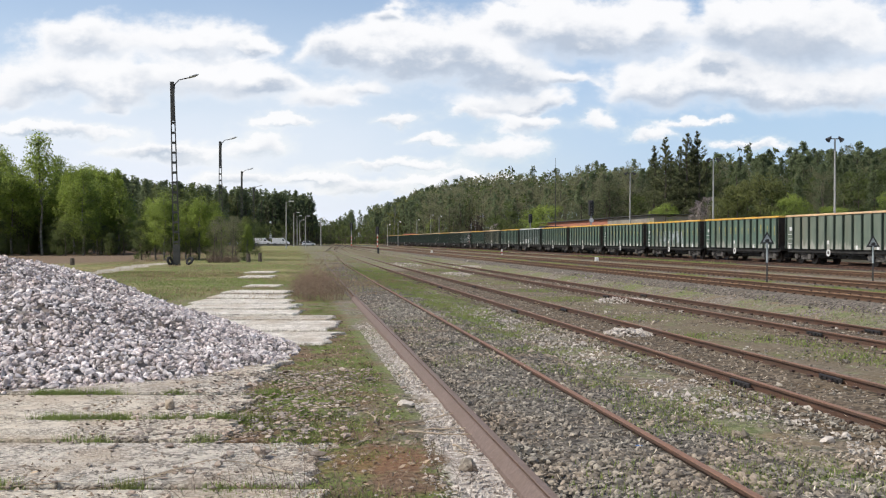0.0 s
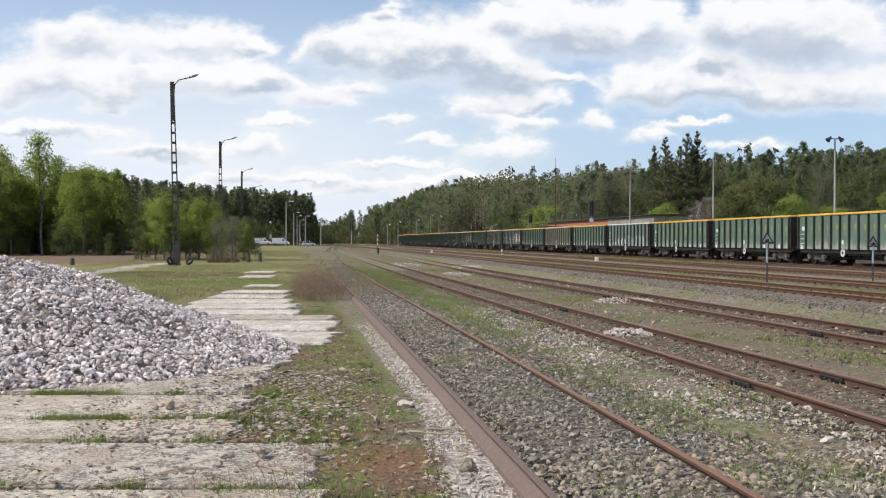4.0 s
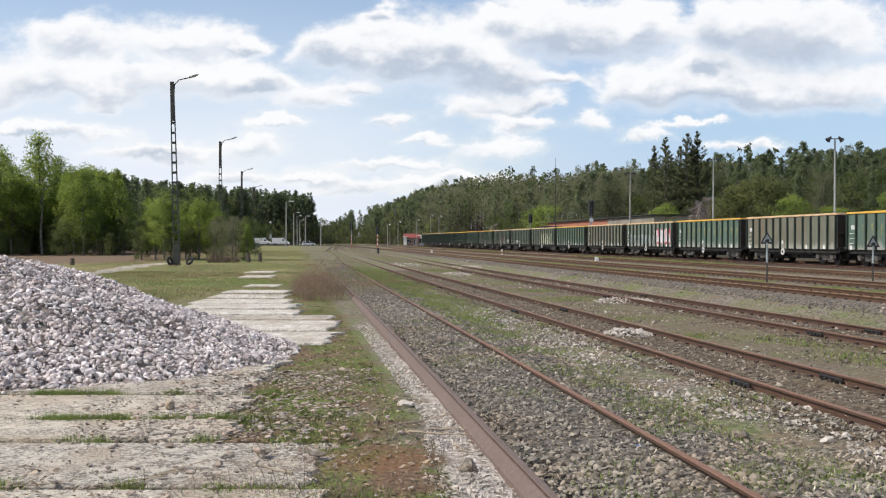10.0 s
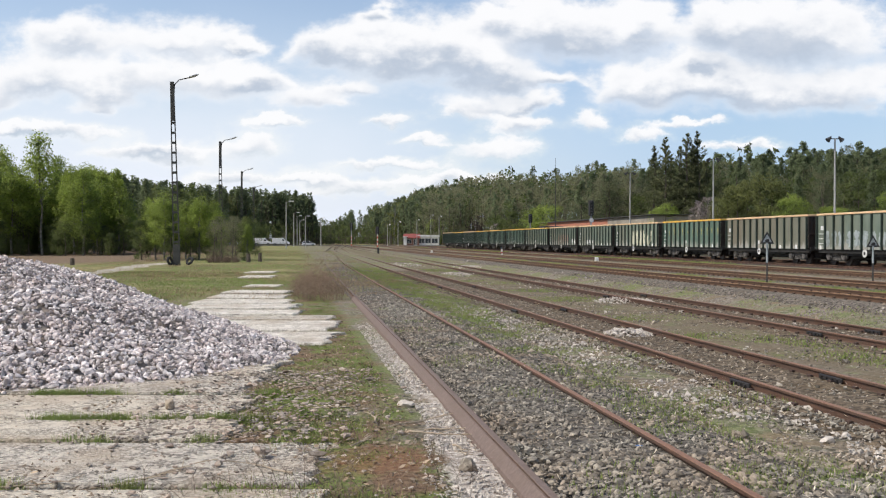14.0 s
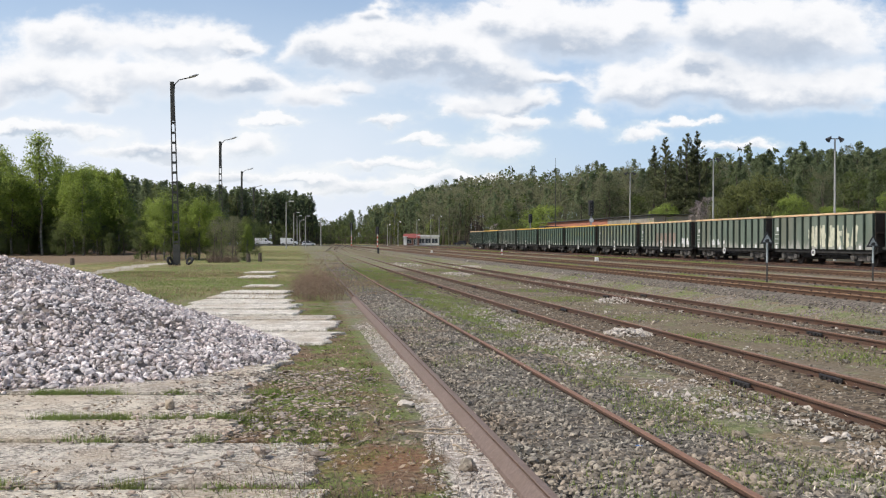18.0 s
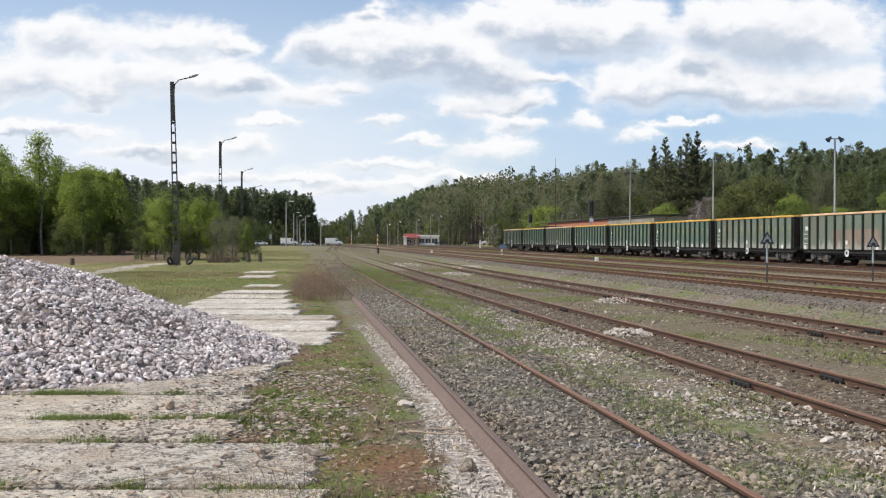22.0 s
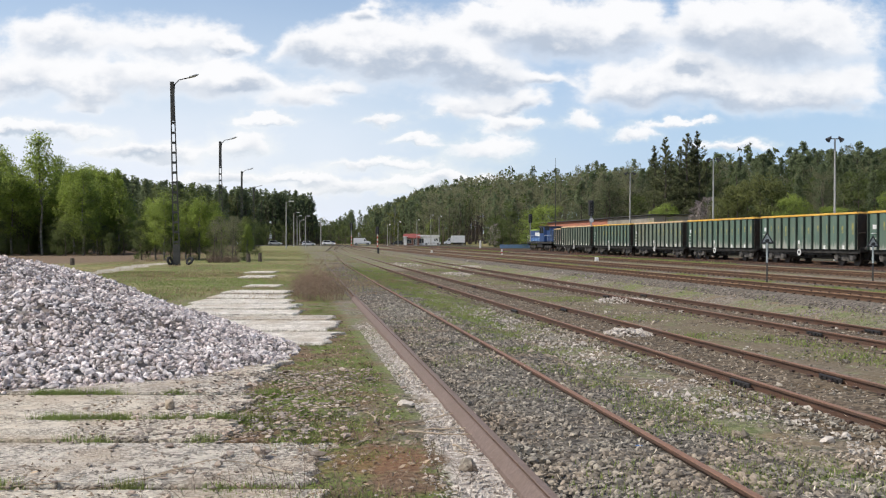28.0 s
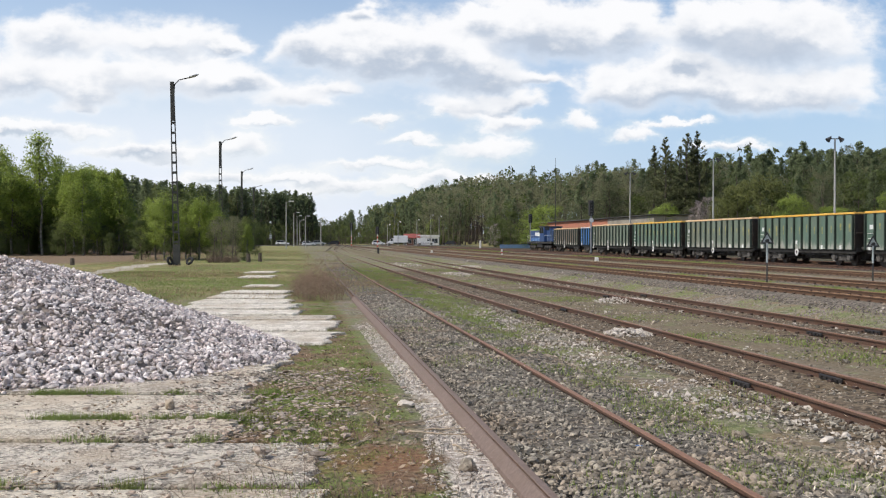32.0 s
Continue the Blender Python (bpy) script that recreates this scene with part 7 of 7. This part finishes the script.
    far_tree("broad", *apron(u * d, d), rng.uniform(8, 13))
for k in range(110):
    u, d = rng.uniform(-0.122, -0.02), rng.uniform(480, 560)
    far_tree("broad", *apron(u * d, d), rng.uniform(8, 13))
for k in range(90):
    u, d = rng.uniform(0.27, 0.50), rng.uniform(150, 215)
    x, y = apron(u * d, d)
    far_tree("pine", x, y, (canopy(u) * d + 1.9 - float(ground_z(x, y))) * rng.uniform(0.82, 1.02))
for k in range(70):
    u, d = rng.uniform(0.13, 0.28), rng.uniform(200, 270)
    x, y = apron(u * d, d)
    far_tree("pine" if k % 3 else "bare", x, y, (canopy(u) * d + 1.9 - float(ground_z(x, y))) * rng.uniform(0.85, 1.0))


def plant_far(kind):
    base = [tree_arrays(kind, 10.0, 0.62 if kind != "broad" else 0.5) for _ in range(4)] + [tree_arrays(kind, 10.0, 0.24) for _ in range(5)] + [tree_arrays(kind, 10.0, 0.16) for _ in range(5)]
    stems = [wood(9.0, 0.15, []) for _ in range(3)]
    tv, cv = [], []
    for k, (x, y, h, top) in enumerate(FAR[kind]):
        (t, tf), (c, cf) = base[k % 4 if math.hypot(x, y) < 235 else (4 if math.hypot(x, y) < 400 else 9) + k % 5]
        if top:
            cf = cf[c[cf[:, 0], 2] > 5.2]
            c, cf = c[cf.ravel()], np.arange(cf.size).reshape(-1, 3)
        if top or math.hypot(x, y) > 235:
            t, tf = stems[k % 3]
        a = rng.uniform(0, 6.283)
        s = h / 10
        w = s * rng.uniform(0.9, 1.25)
        rot = np.array([[math.cos(a) * w, -math.sin(a) * w, 0], [math.sin(a) * w, math.cos(a) * w, 0], [0, 0, s]])
        off = np.array([x, y, float(ground_z(x, y))])
        tv.append((t @ rot.T + off, tf))
        turn = np.array([[math.cos(a), -math.sin(a), 0], [math.sin(a), math.cos(a), 0], [0, 0, 1.0]])
        cv.append((np.concatenate([c[:, :3] @ rot.T + off, c[:, 3:] @ turn.T], 1), cf))
    woods = empty("woods", {"pine": "dense dark pine wood on the low hills", "bare": "brownish budding wood behind the yard", "birch": "light green birches in the wood",
                            "broad": "dark green undergrowth of the wood"}[kind], "wood", kind="stuff")
    tagged(part("trunks", quick_mesh("trunks", *merge(tv), M[BARK[kind]]), None, woods), kind="stuff")
    tagged(part("crowns", quick_mesh("crowns", *merge(cv), M["dull_birch_leaf" if kind == "birch" else LEAF[kind]]), None, woods), kind="stuff")


for kind in FAR:
    if FAR[kind]:
        plant_far(kind)


# ---- road vehicles ----
M["car_glass"] = surf("car_glass", (0.02, 0.025, 0.03), (0.035, 0.04, 0.045), 2, 0.08, 0.0)
M["car_white"] = surf("white_car_paint", (0.70, 0.71, 0.72), (0.80, 0.80, 0.80), 2, 0.3, 0.0)
M["car_silver"] = surf("silver_car_paint", (0.35, 0.37, 0.39), (0.45, 0.47, 0.49), 2, 0.3, 0.0, metal=0.4)
M["car_dark"] = surf("dark_car_paint", (0.02, 0.02, 0.024), (0.035, 0.035, 0.04), 2, 0.25, 0.0)
M["lamp_red"] = surf("red_tail_lamp", (0.35, 0.02, 0.02), (0.45, 0.03, 0.03), 3, 0.3, 0.0)


def vehicle(kind, paint, label):
    """Front towards +y. kind: car, van or truck."""
    p = empty({"car": "car", "van": "van", "truck": "box_truck"}[kind], label, {"car": "car", "van": "van", "truck": "truck"}[kind], "road vehicles")
    L, W, H = {"car": (4.2, 1.75, 1.48), "van": (5.4, 2.0, 2.3), "truck": (6.8, 2.2, 3.1)}[kind]
    hl, hw = L / 2, W / 2
    def side(profile, w, bev):
        bm = bmesh.new()
        a = [bm.verts.new((-w, y, z)) for y, z in profile]
        b = [bm.verts.new((w, y, z)) for y, z in profile]
        bm.faces.new(a), bm.faces.new(b[::-1])
        n = len(a)
        for i in range(n):
            bm.faces.new((a[i], b[i], b[(i + 1) % n], a[(i + 1) % n]))
        bmesh.ops.recalc_face_normals(bm, faces=bm.faces)
        bmesh.ops.bevel(bm, geom=list(bm.edges), offset=bev, segments=2, affect="EDGES")
        return bm
    if kind == "car":
        part("body", side([(-hl, 0.3), (-hl, 0.85), (-hl + 0.15, 0.92), (hl - 1.1, 0.92), (hl - 0.1, 0.72), (hl, 0.55), (hl, 0.3)], hw, 0.06), M[paint], p)
        cab = part("cabin", side([(-hl + 0.1, 0.9), (-hl + 0.45, H), (hl - 1.9, H), (hl - 1.0, 0.9)], hw - 0.10, 0.05), M[paint], p)
        for s in (-1, 1):
            part("side_window", side([(-hl + 0.35, 0.96), (-hl + 0.55, H - 0.08), (hl - 1.95, H - 0.08), (hl - 1.25, 0.96)], 0.008, 0.003), M["car_glass"], cab, m=pose(s * (hw - 0.097), 0, 0))
        part("windscreen", box(-hw + 0.2, hw - 0.2, -0.008, 0.008, -0.30, 0.30), M["car_glass"], cab, m=pose(0, hl - 1.42, 1.22, 57))
    elif kind == "van":
        part("body", side([(-hl, 0.35), (-hl, H), (hl - 1.9, H), (hl - 1.2, 1.35), (hl - 0.1, 1.1), (hl, 0.8), (hl, 0.35)], hw, 0.07), M[paint], p)
        for s in (-1, 1):
            part("side_window", side([(hl - 2.1, 1.35), (hl - 2.1, H - 0.35), (hl - 1.85, H - 0.35), (hl - 1.3, 1.35)], 0.008, 0.003), M["car_glass"], p, m=pose(s * (hw + 0.002), 0, 0))
            part("rub_strip", box(-0.015, 0.015, -hl + 0.2, hl - 0.3, 0.6, 0.72), M["dark_metal"], p, m=pose(s * hw, 0, 0))
        part("windscreen", box(-hw + 0.15, hw - 0.15, -0.008, 0.008, -0.48, 0.48), M["car_glass"], p, m=pose(0, hl - 1.5, 1.85, 37))
    else:
        part("cab", side([(hl - 2.2, 0.4), (hl - 2.2, 2.25), (hl - 1.7, 2.25), (hl - 1.0, 1.4), (hl - 0.1, 1.1), (hl, 0.4)], hw - 0.1, 0.06), M[paint], p)
        part("box", box(-hw, hw, -hl, hl - 2.3, 0.85, H, bevel=0.04), M[paint], p)
        part("chassis", box(-0.5, 0.5, -hl, hl - 0.5, 0.5, 0.85), M["black"], p)
        for s in (-1, 1):
            part("side_window", side([(hl - 2.0, 1.4), (hl - 2.0, 2.05), (hl - 1.7, 2.05), (hl - 1.2, 1.4)], 0.008, 0.003), M["car_glass"], p, m=pose(s * (hw - 0.098), 0, 0))
        part("windscreen", box(-hw + 0.3, hw - 0.3, -0.008, 0.008, -0.45, 0.45), M["car_glass"], p, m=pose(0, hl - 1.32, 1.82, 40))
    r = 0.31 if kind == "car" else 0.36
    for y in (-hl + 0.85, hl - 0.85):
        for s in (-1, 1):
            w = new("wheel")
            w.parent, w.matrix_basis, w.empty_display_size = p, pose(s * (hw - 0.09), y, r), 0.2
            part("tyre", tube((-0.1, 0, 0), (0.1, 0, 0), r, n=16), M["tyre"], w)
            bm = tube((0, 0, 0), (s * 0.108, 0, 0), r * 0.6, n=5)
            part("rim", bm, M["grey_metal"], w)
    for s in (-1, 1):
        part("headlight", box(-0.16, 0.16, -0.02, 0.02, -0.07, 0.07, bevel=0.01), M["white_paint"], p, m=pose(s * (hw - 0.28), hl, 0.68))
        part("tail_lamp", box(-0.09, 0.09, -0.02, 0.02, -0.14, 0.14, bevel=0.01), M["lamp_red"], p, m=pose(s * (hw - 0.16), -hl, 0.8 if kind == "car" else 1.0))
    return p


ROAD_Z = 0.40
# (kind, paint, label, distance of the lane, heads right?, [(seconds, line of view), ...])
TRAFFIC = [
    ("van", "car_white", "small white delivery van on the crossing road", 333.2, True,
     [(0, -0.155), (16.8, -0.155), (18.5, -0.1416), (20, -0.1265), (22, -0.1043), (23, -0.0919), (24, -0.0762), (25, -0.0595), (25.5, -0.0514), (27.5, -0.0184), (28, -0.0103), (29, 0.0103), (30, 0.033), (31, 0.0546), (32, 0.0762)]),
    ("van", "car_white", "large white panel van on the crossing road", 333.2, True,
     [(0, -0.1725), (17.5, -0.1725), (19, -0.1665), (20, -0.162), (22, -0.147), (23, -0.1362), (24, -0.1249), (25.5, -0.1076), (27.5, -0.0854), (28, -0.0773), (29, -0.0632), (30, -0.0508), (31, -0.0308), (32, -0.0168)]),
    ("car", "car_white", "white estate car on the crossing road", 333.2, True,
     [(0, -0.1914), (19.5, -0.1914), (22, -0.174), (23, -0.1632), (24, -0.1562), (25.5, -0.140), (27.5, -0.1157), (28, -0.1092), (29, -0.0968), (30, -0.0859), (31, -0.0746), (32, -0.0616)]),
    ("car", "car_silver", "silver car on the crossing road", 333.2, True,
     [(0, -0.2103), (22, -0.2103), (25.5, -0.1778), (27.5, -0.1643), (28, -0.1605), (29, -0.1492), (30, -0.1411), (31, -0.1292), (32, -0.1184)]),
    ("car", "car_white", "white car approaching the crossing", 333.2, True,
     [(0, -0.2292), (24, -0.2292), (28, -0.1914), (30, -0.1735), (31, -0.1632), (32, -0.1535)]),
    ("car", "car_dark", "dark car driving over the crossing", 336.6, False,
     [(0, 0.0168), (20, 0.0168), (22, -0.0022), (24, -0.0427), (25.5, -0.0686), (27.5, -0.1005), (28.5, -0.1184), (30, -0.1535), (31, -0.1724), (32, -0.1914)]),
    ("car", "car_dark", "black car driving over the crossing", 336.6, False,
     [(0, 0.0303), (21.5, 0.0303), (24, 0.007), (25.5, -0.0095), (27.5, -0.0373), (28, -0.0438), (29, -0.0589), (30, -0.0735), (31, -0.0886), (32, -0.1049)]),
    ("truck", "car_white", "white box truck crawling towards the crossing", 336.6, False,
     [(0, 0.047), (22, 0.047), (24, 0.047), (25.5, 0.0443), (27.5, 0.0205), (28, 0.0108), (29, -0.0049), (30, -0.0157), (31, -0.0297), (32, -0.0438)]),
    ("car", "car_dark", "dark car following the truck", 336.6, False,
     [(0, 0.075), (26, 0.075), (28, 0.058), (30, 0.03), (32, 0.0059)]),
]
traffic = [(vehicle(k, pt, lb), dist, right, rows) for k, pt, lb, dist, right, rows in TRAFFIC]
parked = vehicle("car", "car_white", "white car parked beside the crossing road")
parked.matrix_basis = pose(*apron(-0.1276 * 330, 327.5), float(ground_z(*apron(-0.1276 * 330, 327.5))) + 0.02, 0, 0, -YAW - 80)


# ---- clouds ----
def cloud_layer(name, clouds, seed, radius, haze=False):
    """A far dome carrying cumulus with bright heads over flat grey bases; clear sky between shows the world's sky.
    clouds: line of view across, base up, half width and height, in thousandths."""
    m = bpy.data.materials.new(name)
    m.use_nodes = True
    nt = m.node_tree
    nt.nodes.clear()
    out = nt.nodes.new("ShaderNodeOutputMaterial")
    p = nt.nodes.new("ShaderNodeTexCoord").outputs["Object"]
    nrm = nt.nodes.new("ShaderNodeVectorMath")
    nrm.operation = "NORMALIZE"
    link(nt, p, nrm.inputs[0])
    sep = nt.nodes.new("ShaderNodeSeparateXYZ")
    link(nt, nrm.outputs[0], sep.inputs[0])
    fwd = maths(nt, "MAXIMUM", sep.outputs[1], 0.05)
    u, v = maths(nt, "DIVIDE", sep.outputs[0], fwd), maths(nt, "DIVIDE", sep.outputs[2], fwd)
    uv = nt.nodes.new("ShaderNodeCombineXYZ")
    link(nt, u, uv.inputs[0])
    link(nt, maths(nt, "MULTIPLY", v, 1.5), uv.inputs[1])
    uv.inputs[2].default_value = seed
    plane = uv.outputs[0]

    def wobble(scale, amount, shift):
        n = nt.nodes.new("ShaderNodeTexNoise")
        n.inputs["Scale"].default_value, n.inputs["Detail"].default_value, n.inputs["Roughness"].default_value = scale, 4, 0.55
        sh = nt.nodes.new("ShaderNodeVectorMath")
        sh.operation = "ADD"
        link(nt, plane, sh.inputs[0])
        sh.inputs[1].default_value = (0, 0, shift)
        link(nt, sh.outputs[0], n.inputs["Vector"])
        return maths(nt, "MULTIPLY", maths(nt, "SUBTRACT", n.outputs["Fac"], 0.5), amount)

    k = 0.55 if haze else 1.0
    uu = maths(nt, "ADD", u, wobble(19 / k, 0.072 * k, 3.0))
    vv = maths(nt, "ADD", v, wobble(19 / k, 0.050 * k, 9.0))
    total, height = None, None
    for cu, cv, w, h in clouds:
        a = maths(nt, "MULTIPLY", maths(nt, "SUBTRACT", uu, cu / 1000), 1000 / w)
        rise = maths(nt, "SUBTRACT", vv, (cv + 0.25 * h) / 1000)
        b = maths(nt, "ADD", maths(nt, "MULTIPLY", maths(nt, "MAXIMUM", rise, 0.0), 1050 / h), maths(nt, "MULTIPLY", maths(nt, "MINIMUM", rise, 0.0), 2300 / h))
        e = maths(nt, "POWER", 2.718, maths(nt, "MULTIPLY", maths(nt, "ADD", maths(nt, "MULTIPLY", a, a), maths(nt, "MULTIPLY", b, b)), -1.25))
        eb = maths(nt, "MULTIPLY", e, b)
        total = e if total is None else maths(nt, "ADD", total, e)
        height = eb if height is None else maths(nt, "ADD", height, eb)
    rel = maths(nt, "DIVIDE", height, maths(nt, "ADD", total, 0.02))
    fluff, billow = noise_tex(nt, plane, 30, 7, 0.6), noise_tex(nt, plane, 13, 5, 0.55)
    dens = maths(nt, "ADD", total, maths(nt, "MULTIPLY", maths(nt, "SUBTRACT", fluff, 0.5), 0.8))
    front = ramp(nt, sep.outputs[1], 0.45, 0.75)
    # beyond the view the same kind of sky goes on as scattered clouds
    around = noise_tex(nt, nrm.outputs[0], 3.2, 7, 0.58)
    other = maths(nt, "MULTIPLY", maths(nt, "SUBTRACT", around, 0.42), 5.0)
    mixd = nt.nodes.new("ShaderNodeMix")
    link(nt, front, mixd.inputs[0])
    link(nt, other, mixd.inputs[2])
    link(nt, dens, mixd.inputs[3])
    dens = mixd.outputs[0]
    # crisp heads against the sky, soft ragged bases
    low_edge = ramp(nt, rel, 0.30, -0.60)
    alpha = ramp(nt, dens, 0.14, 0.66)
    soft = ramp(nt, dens, -0.05, 1.9)
    alpha = maths(nt, "ADD", maths(nt, "MULTIPLY", alpha, maths(nt, "SUBTRACT", 1.0, low_edge)), maths(nt, "MULTIPLY", soft, low_edge))
    # grey gathers low in each cloud and where it is thick
    g = maths(nt, "ADD", rel, maths(nt, "MULTIPLY", maths(nt, "SUBTRACT", billow, 0.5), 1.7))
    g = maths(nt, "ADD", g, maths(nt, "MULTIPLY", maths(nt, "SUBTRACT", fluff, 0.5), 0.9))
    g = maths(nt, "MULTIPLY", maths(nt, "MULTIPLY", ramp(nt, g, 0.55, -0.12), ramp(nt, dens, 0.45, 1.5)), front)
    col = mixc(nt, maths(nt, "MULTIPLY", g, 0.95), (0.97, 0.97, 0.985), GREY)
    if haze:
        veil = nt.nodes.new("ShaderNodeMapRange")
        veil.inputs[1].default_value, veil.inputs[2].default_value = 0.01, 0.24
        veil.inputs[3].default_value, veil.inputs[4].default_value = 0.88, 0.14
        link(nt, sep.outputs[2], veil.inputs[0])
        thin = maths(nt, "MULTIPLY", veil.outputs[0], maths(nt, "ADD", 0.75, maths(nt, "MULTIPLY", noise_tex(nt, plane, 7, 5, 0.6), 0.5)))
        thin = maths(nt, "ADD", thin, maths(nt, "MULTIPLY", maths(nt, "MULTIPLY", ramp(nt, u, 0.10, -0.25), ramp(nt, v, 0.17, 0.10)), 0.25))
        thin = maths(nt, "SUBTRACT", thin, maths(nt, "MULTIPLY", ramp(nt, u, 0.02, 0.36), 0.15))
        col = mixc(nt, alpha, mixc(nt, ramp(nt, u, -0.15, 0.30), (0.82, 0.87, 0.97), (0.46, 0.615, 0.90)), col)
        alpha = maths(nt, "MAXIMUM", alpha, thin)
    em = nt.nodes.new("ShaderNodeEmission")
    link(nt, col, em.inputs["Color"])
    em.inputs["Strength"].default_value = 1.02
    tr = nt.nodes.new("ShaderNodeBsdfTransparent")
    mx = nt.nodes.new("ShaderNodeMixShader")
    link(nt, maths(nt, "MULTIPLY", alpha, 0.97), mx.inputs[0])
    link(nt, tr.outputs[0], mx.inputs[1])
    link(nt, em.outputs[0], mx.inputs[2])
    link(nt, mx.outputs[0], out.inputs["Surface"])
    th, ph = np.linspace(0, 2 * np.pi, 73), np.radians(np.linspace(-1.0, 40.0, 15))
    T, P = np.meshgrid(th, ph)
    v = np.stack([np.sin(T) * np.cos(P), np.cos(T) * np.cos(P), np.sin(P)], -1).reshape(-1, 3) * radius
    i = np.arange(T.size).reshape(T.shape)
    q = np.stack([i[:-1, :-1], i[:-1, 1:], i[1:, 1:], i[1:, :-1]], -1).reshape(-1, 4)
    ob = new(name, quick_mesh(name, v, q, m, smooth=True))
    ob.matrix_basis = pose(0, 0, 1.9, 0, 0, -YAW)
    return tagged(ob, "bright cumulus clouds drifting over a pale blue sky", "cloud", kind="structure")


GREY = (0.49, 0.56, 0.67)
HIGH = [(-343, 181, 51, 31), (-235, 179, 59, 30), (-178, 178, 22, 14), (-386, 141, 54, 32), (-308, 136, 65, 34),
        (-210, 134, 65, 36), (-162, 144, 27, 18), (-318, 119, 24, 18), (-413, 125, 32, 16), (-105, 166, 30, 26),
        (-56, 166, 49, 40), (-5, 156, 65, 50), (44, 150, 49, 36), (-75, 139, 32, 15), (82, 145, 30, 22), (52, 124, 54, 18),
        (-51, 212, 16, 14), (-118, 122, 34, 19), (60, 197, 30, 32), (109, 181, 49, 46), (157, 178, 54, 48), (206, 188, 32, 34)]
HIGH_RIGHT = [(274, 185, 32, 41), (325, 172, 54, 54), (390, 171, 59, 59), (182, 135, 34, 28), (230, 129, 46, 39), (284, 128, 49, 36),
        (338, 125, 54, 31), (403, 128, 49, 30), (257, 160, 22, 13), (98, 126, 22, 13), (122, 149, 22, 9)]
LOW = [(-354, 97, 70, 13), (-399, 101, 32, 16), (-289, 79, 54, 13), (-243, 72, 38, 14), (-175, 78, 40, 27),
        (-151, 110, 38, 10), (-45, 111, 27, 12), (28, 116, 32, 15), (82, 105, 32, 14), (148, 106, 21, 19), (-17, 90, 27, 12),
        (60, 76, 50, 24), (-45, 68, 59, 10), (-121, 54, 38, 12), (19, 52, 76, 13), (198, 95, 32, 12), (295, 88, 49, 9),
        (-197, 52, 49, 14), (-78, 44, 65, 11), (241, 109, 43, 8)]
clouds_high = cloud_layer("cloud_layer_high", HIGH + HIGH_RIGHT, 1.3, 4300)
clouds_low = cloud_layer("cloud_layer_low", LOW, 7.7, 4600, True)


# ---- what moves ----
FIRST_Y = 66.5 * 1.0137                     # rear end of the first fully seen wagon at the start
TRAVEL = [0.0, 11.07, 22.1, 33.04, 43.86, 54.56, 65.13, 75.59, 85.93, 96.12, 106.15, 116.0, 125.7, 135.3, 144.6, 153.85, 162.95, 171.85, 180.6, 189.0, 197.25,
          205.2, 212.8, 220.0, 226.7, 232.95, 238.8, 244.1, 248.9, 253.15, 256.8, 259.95, 262.6]


def travelled(t):
    """Metres the train has rolled after t seconds."""
    k = min(int(t), 31)
    a = TRAVEL
    p0, p1, p2, p3 = a[max(k - 1, 0)] if k else 2 * a[0] - a[1], a[k], a[k + 1], a[min(k + 2, 32)] if k < 31 else 2 * a[32] - a[31]
    s = t - k
    return p1 + 0.5 * s * (p2 - p0 + s * (2 * p0 - 5 * p1 + 4 * p2 - p3 + s * (3 * (p1 - p2) + p3 - p0)))


def motions():
    for k, w in wagons:
        rear = FIRST_Y + k * PITCH
        walk(w, [(t, pose(TRAIN_X, rear - PITCH / 2 - TRAVEL[t], TRAIN_Z)) for t in range(33)])
    # wheels roll with the train: the two axles of a bogie share their turning
    times = [i / 30 for i in range(961)]
    turn = [math.degrees(travelled(t) / WHEEL_R) for t in times]
    done = {}
    for k, w in wagons:
        for bog in w.children:
            if not bog.name.startswith("bogie"):
                continue
            for ws in bog.children:
                if not ws.name.startswith("wheelset"):
                    continue
                y = round(ws.matrix_basis.translation.y, 2)
                if y not in done:
                    walk(ws, [(t, pose(0, y, WHEEL_R, a % 360)) for t, a in zip(times, turn)])
                    done[y] = ws
                else:
                    ws.rotation_mode = "QUATERNION"
                    ws.animation_data_create()
                    ws.animation_data.action = done[y].animation_data.action
                    ws.animation_data.action_slot = done[y].animation_data.action_slot
    for ob, dist, right, rows in traffic:
        out = []
        for t, u in rows:
            x, y = apron(u * dist, dist)
            out.append((t, pose(x, y, ROAD_Z, 0, 0, -YAW + (-90 if right else 90))))
        walk(ob, out)
        # tyres and rims of a vehicle share one turning
        radius, first = (0.31 if ob.name.startswith("car") else 0.36), None
        spin = []
        for i in range(481):
            t = i / 15
            u = float(np.interp(t, [r[0] for r in rows], [r[1] for r in rows]))
            spin.append((t, pose(0, 0, 0, -math.degrees(abs(u - rows[0][1]) * dist / radius) % 360)))
        for wheel in ob.children:
            if wheel.name.startswith("wheel"):
                for piece in wheel.children:
                    if first is None:
                        walk(piece, spin)
                        first = piece
                    else:
                        piece.rotation_mode = "QUATERNION"
                        piece.animation_data_create()
                        piece.animation_data.action = first.animation_data.action
                        piece.animation_data.action_slot = first.animation_data.action_slot
    walk(clouds_high, [(0, pose(0, 0, 1.9, 0, 0, -YAW)), (32, pose(0, 0, 1.9, 0, 0, -YAW + 1.50))])
    walk(clouds_low, [(0, pose(0, 0, 1.9, 0, 0, -YAW)), (32, pose(0, 0, 1.9, 0, 0, -YAW + 1.0))])


motions()
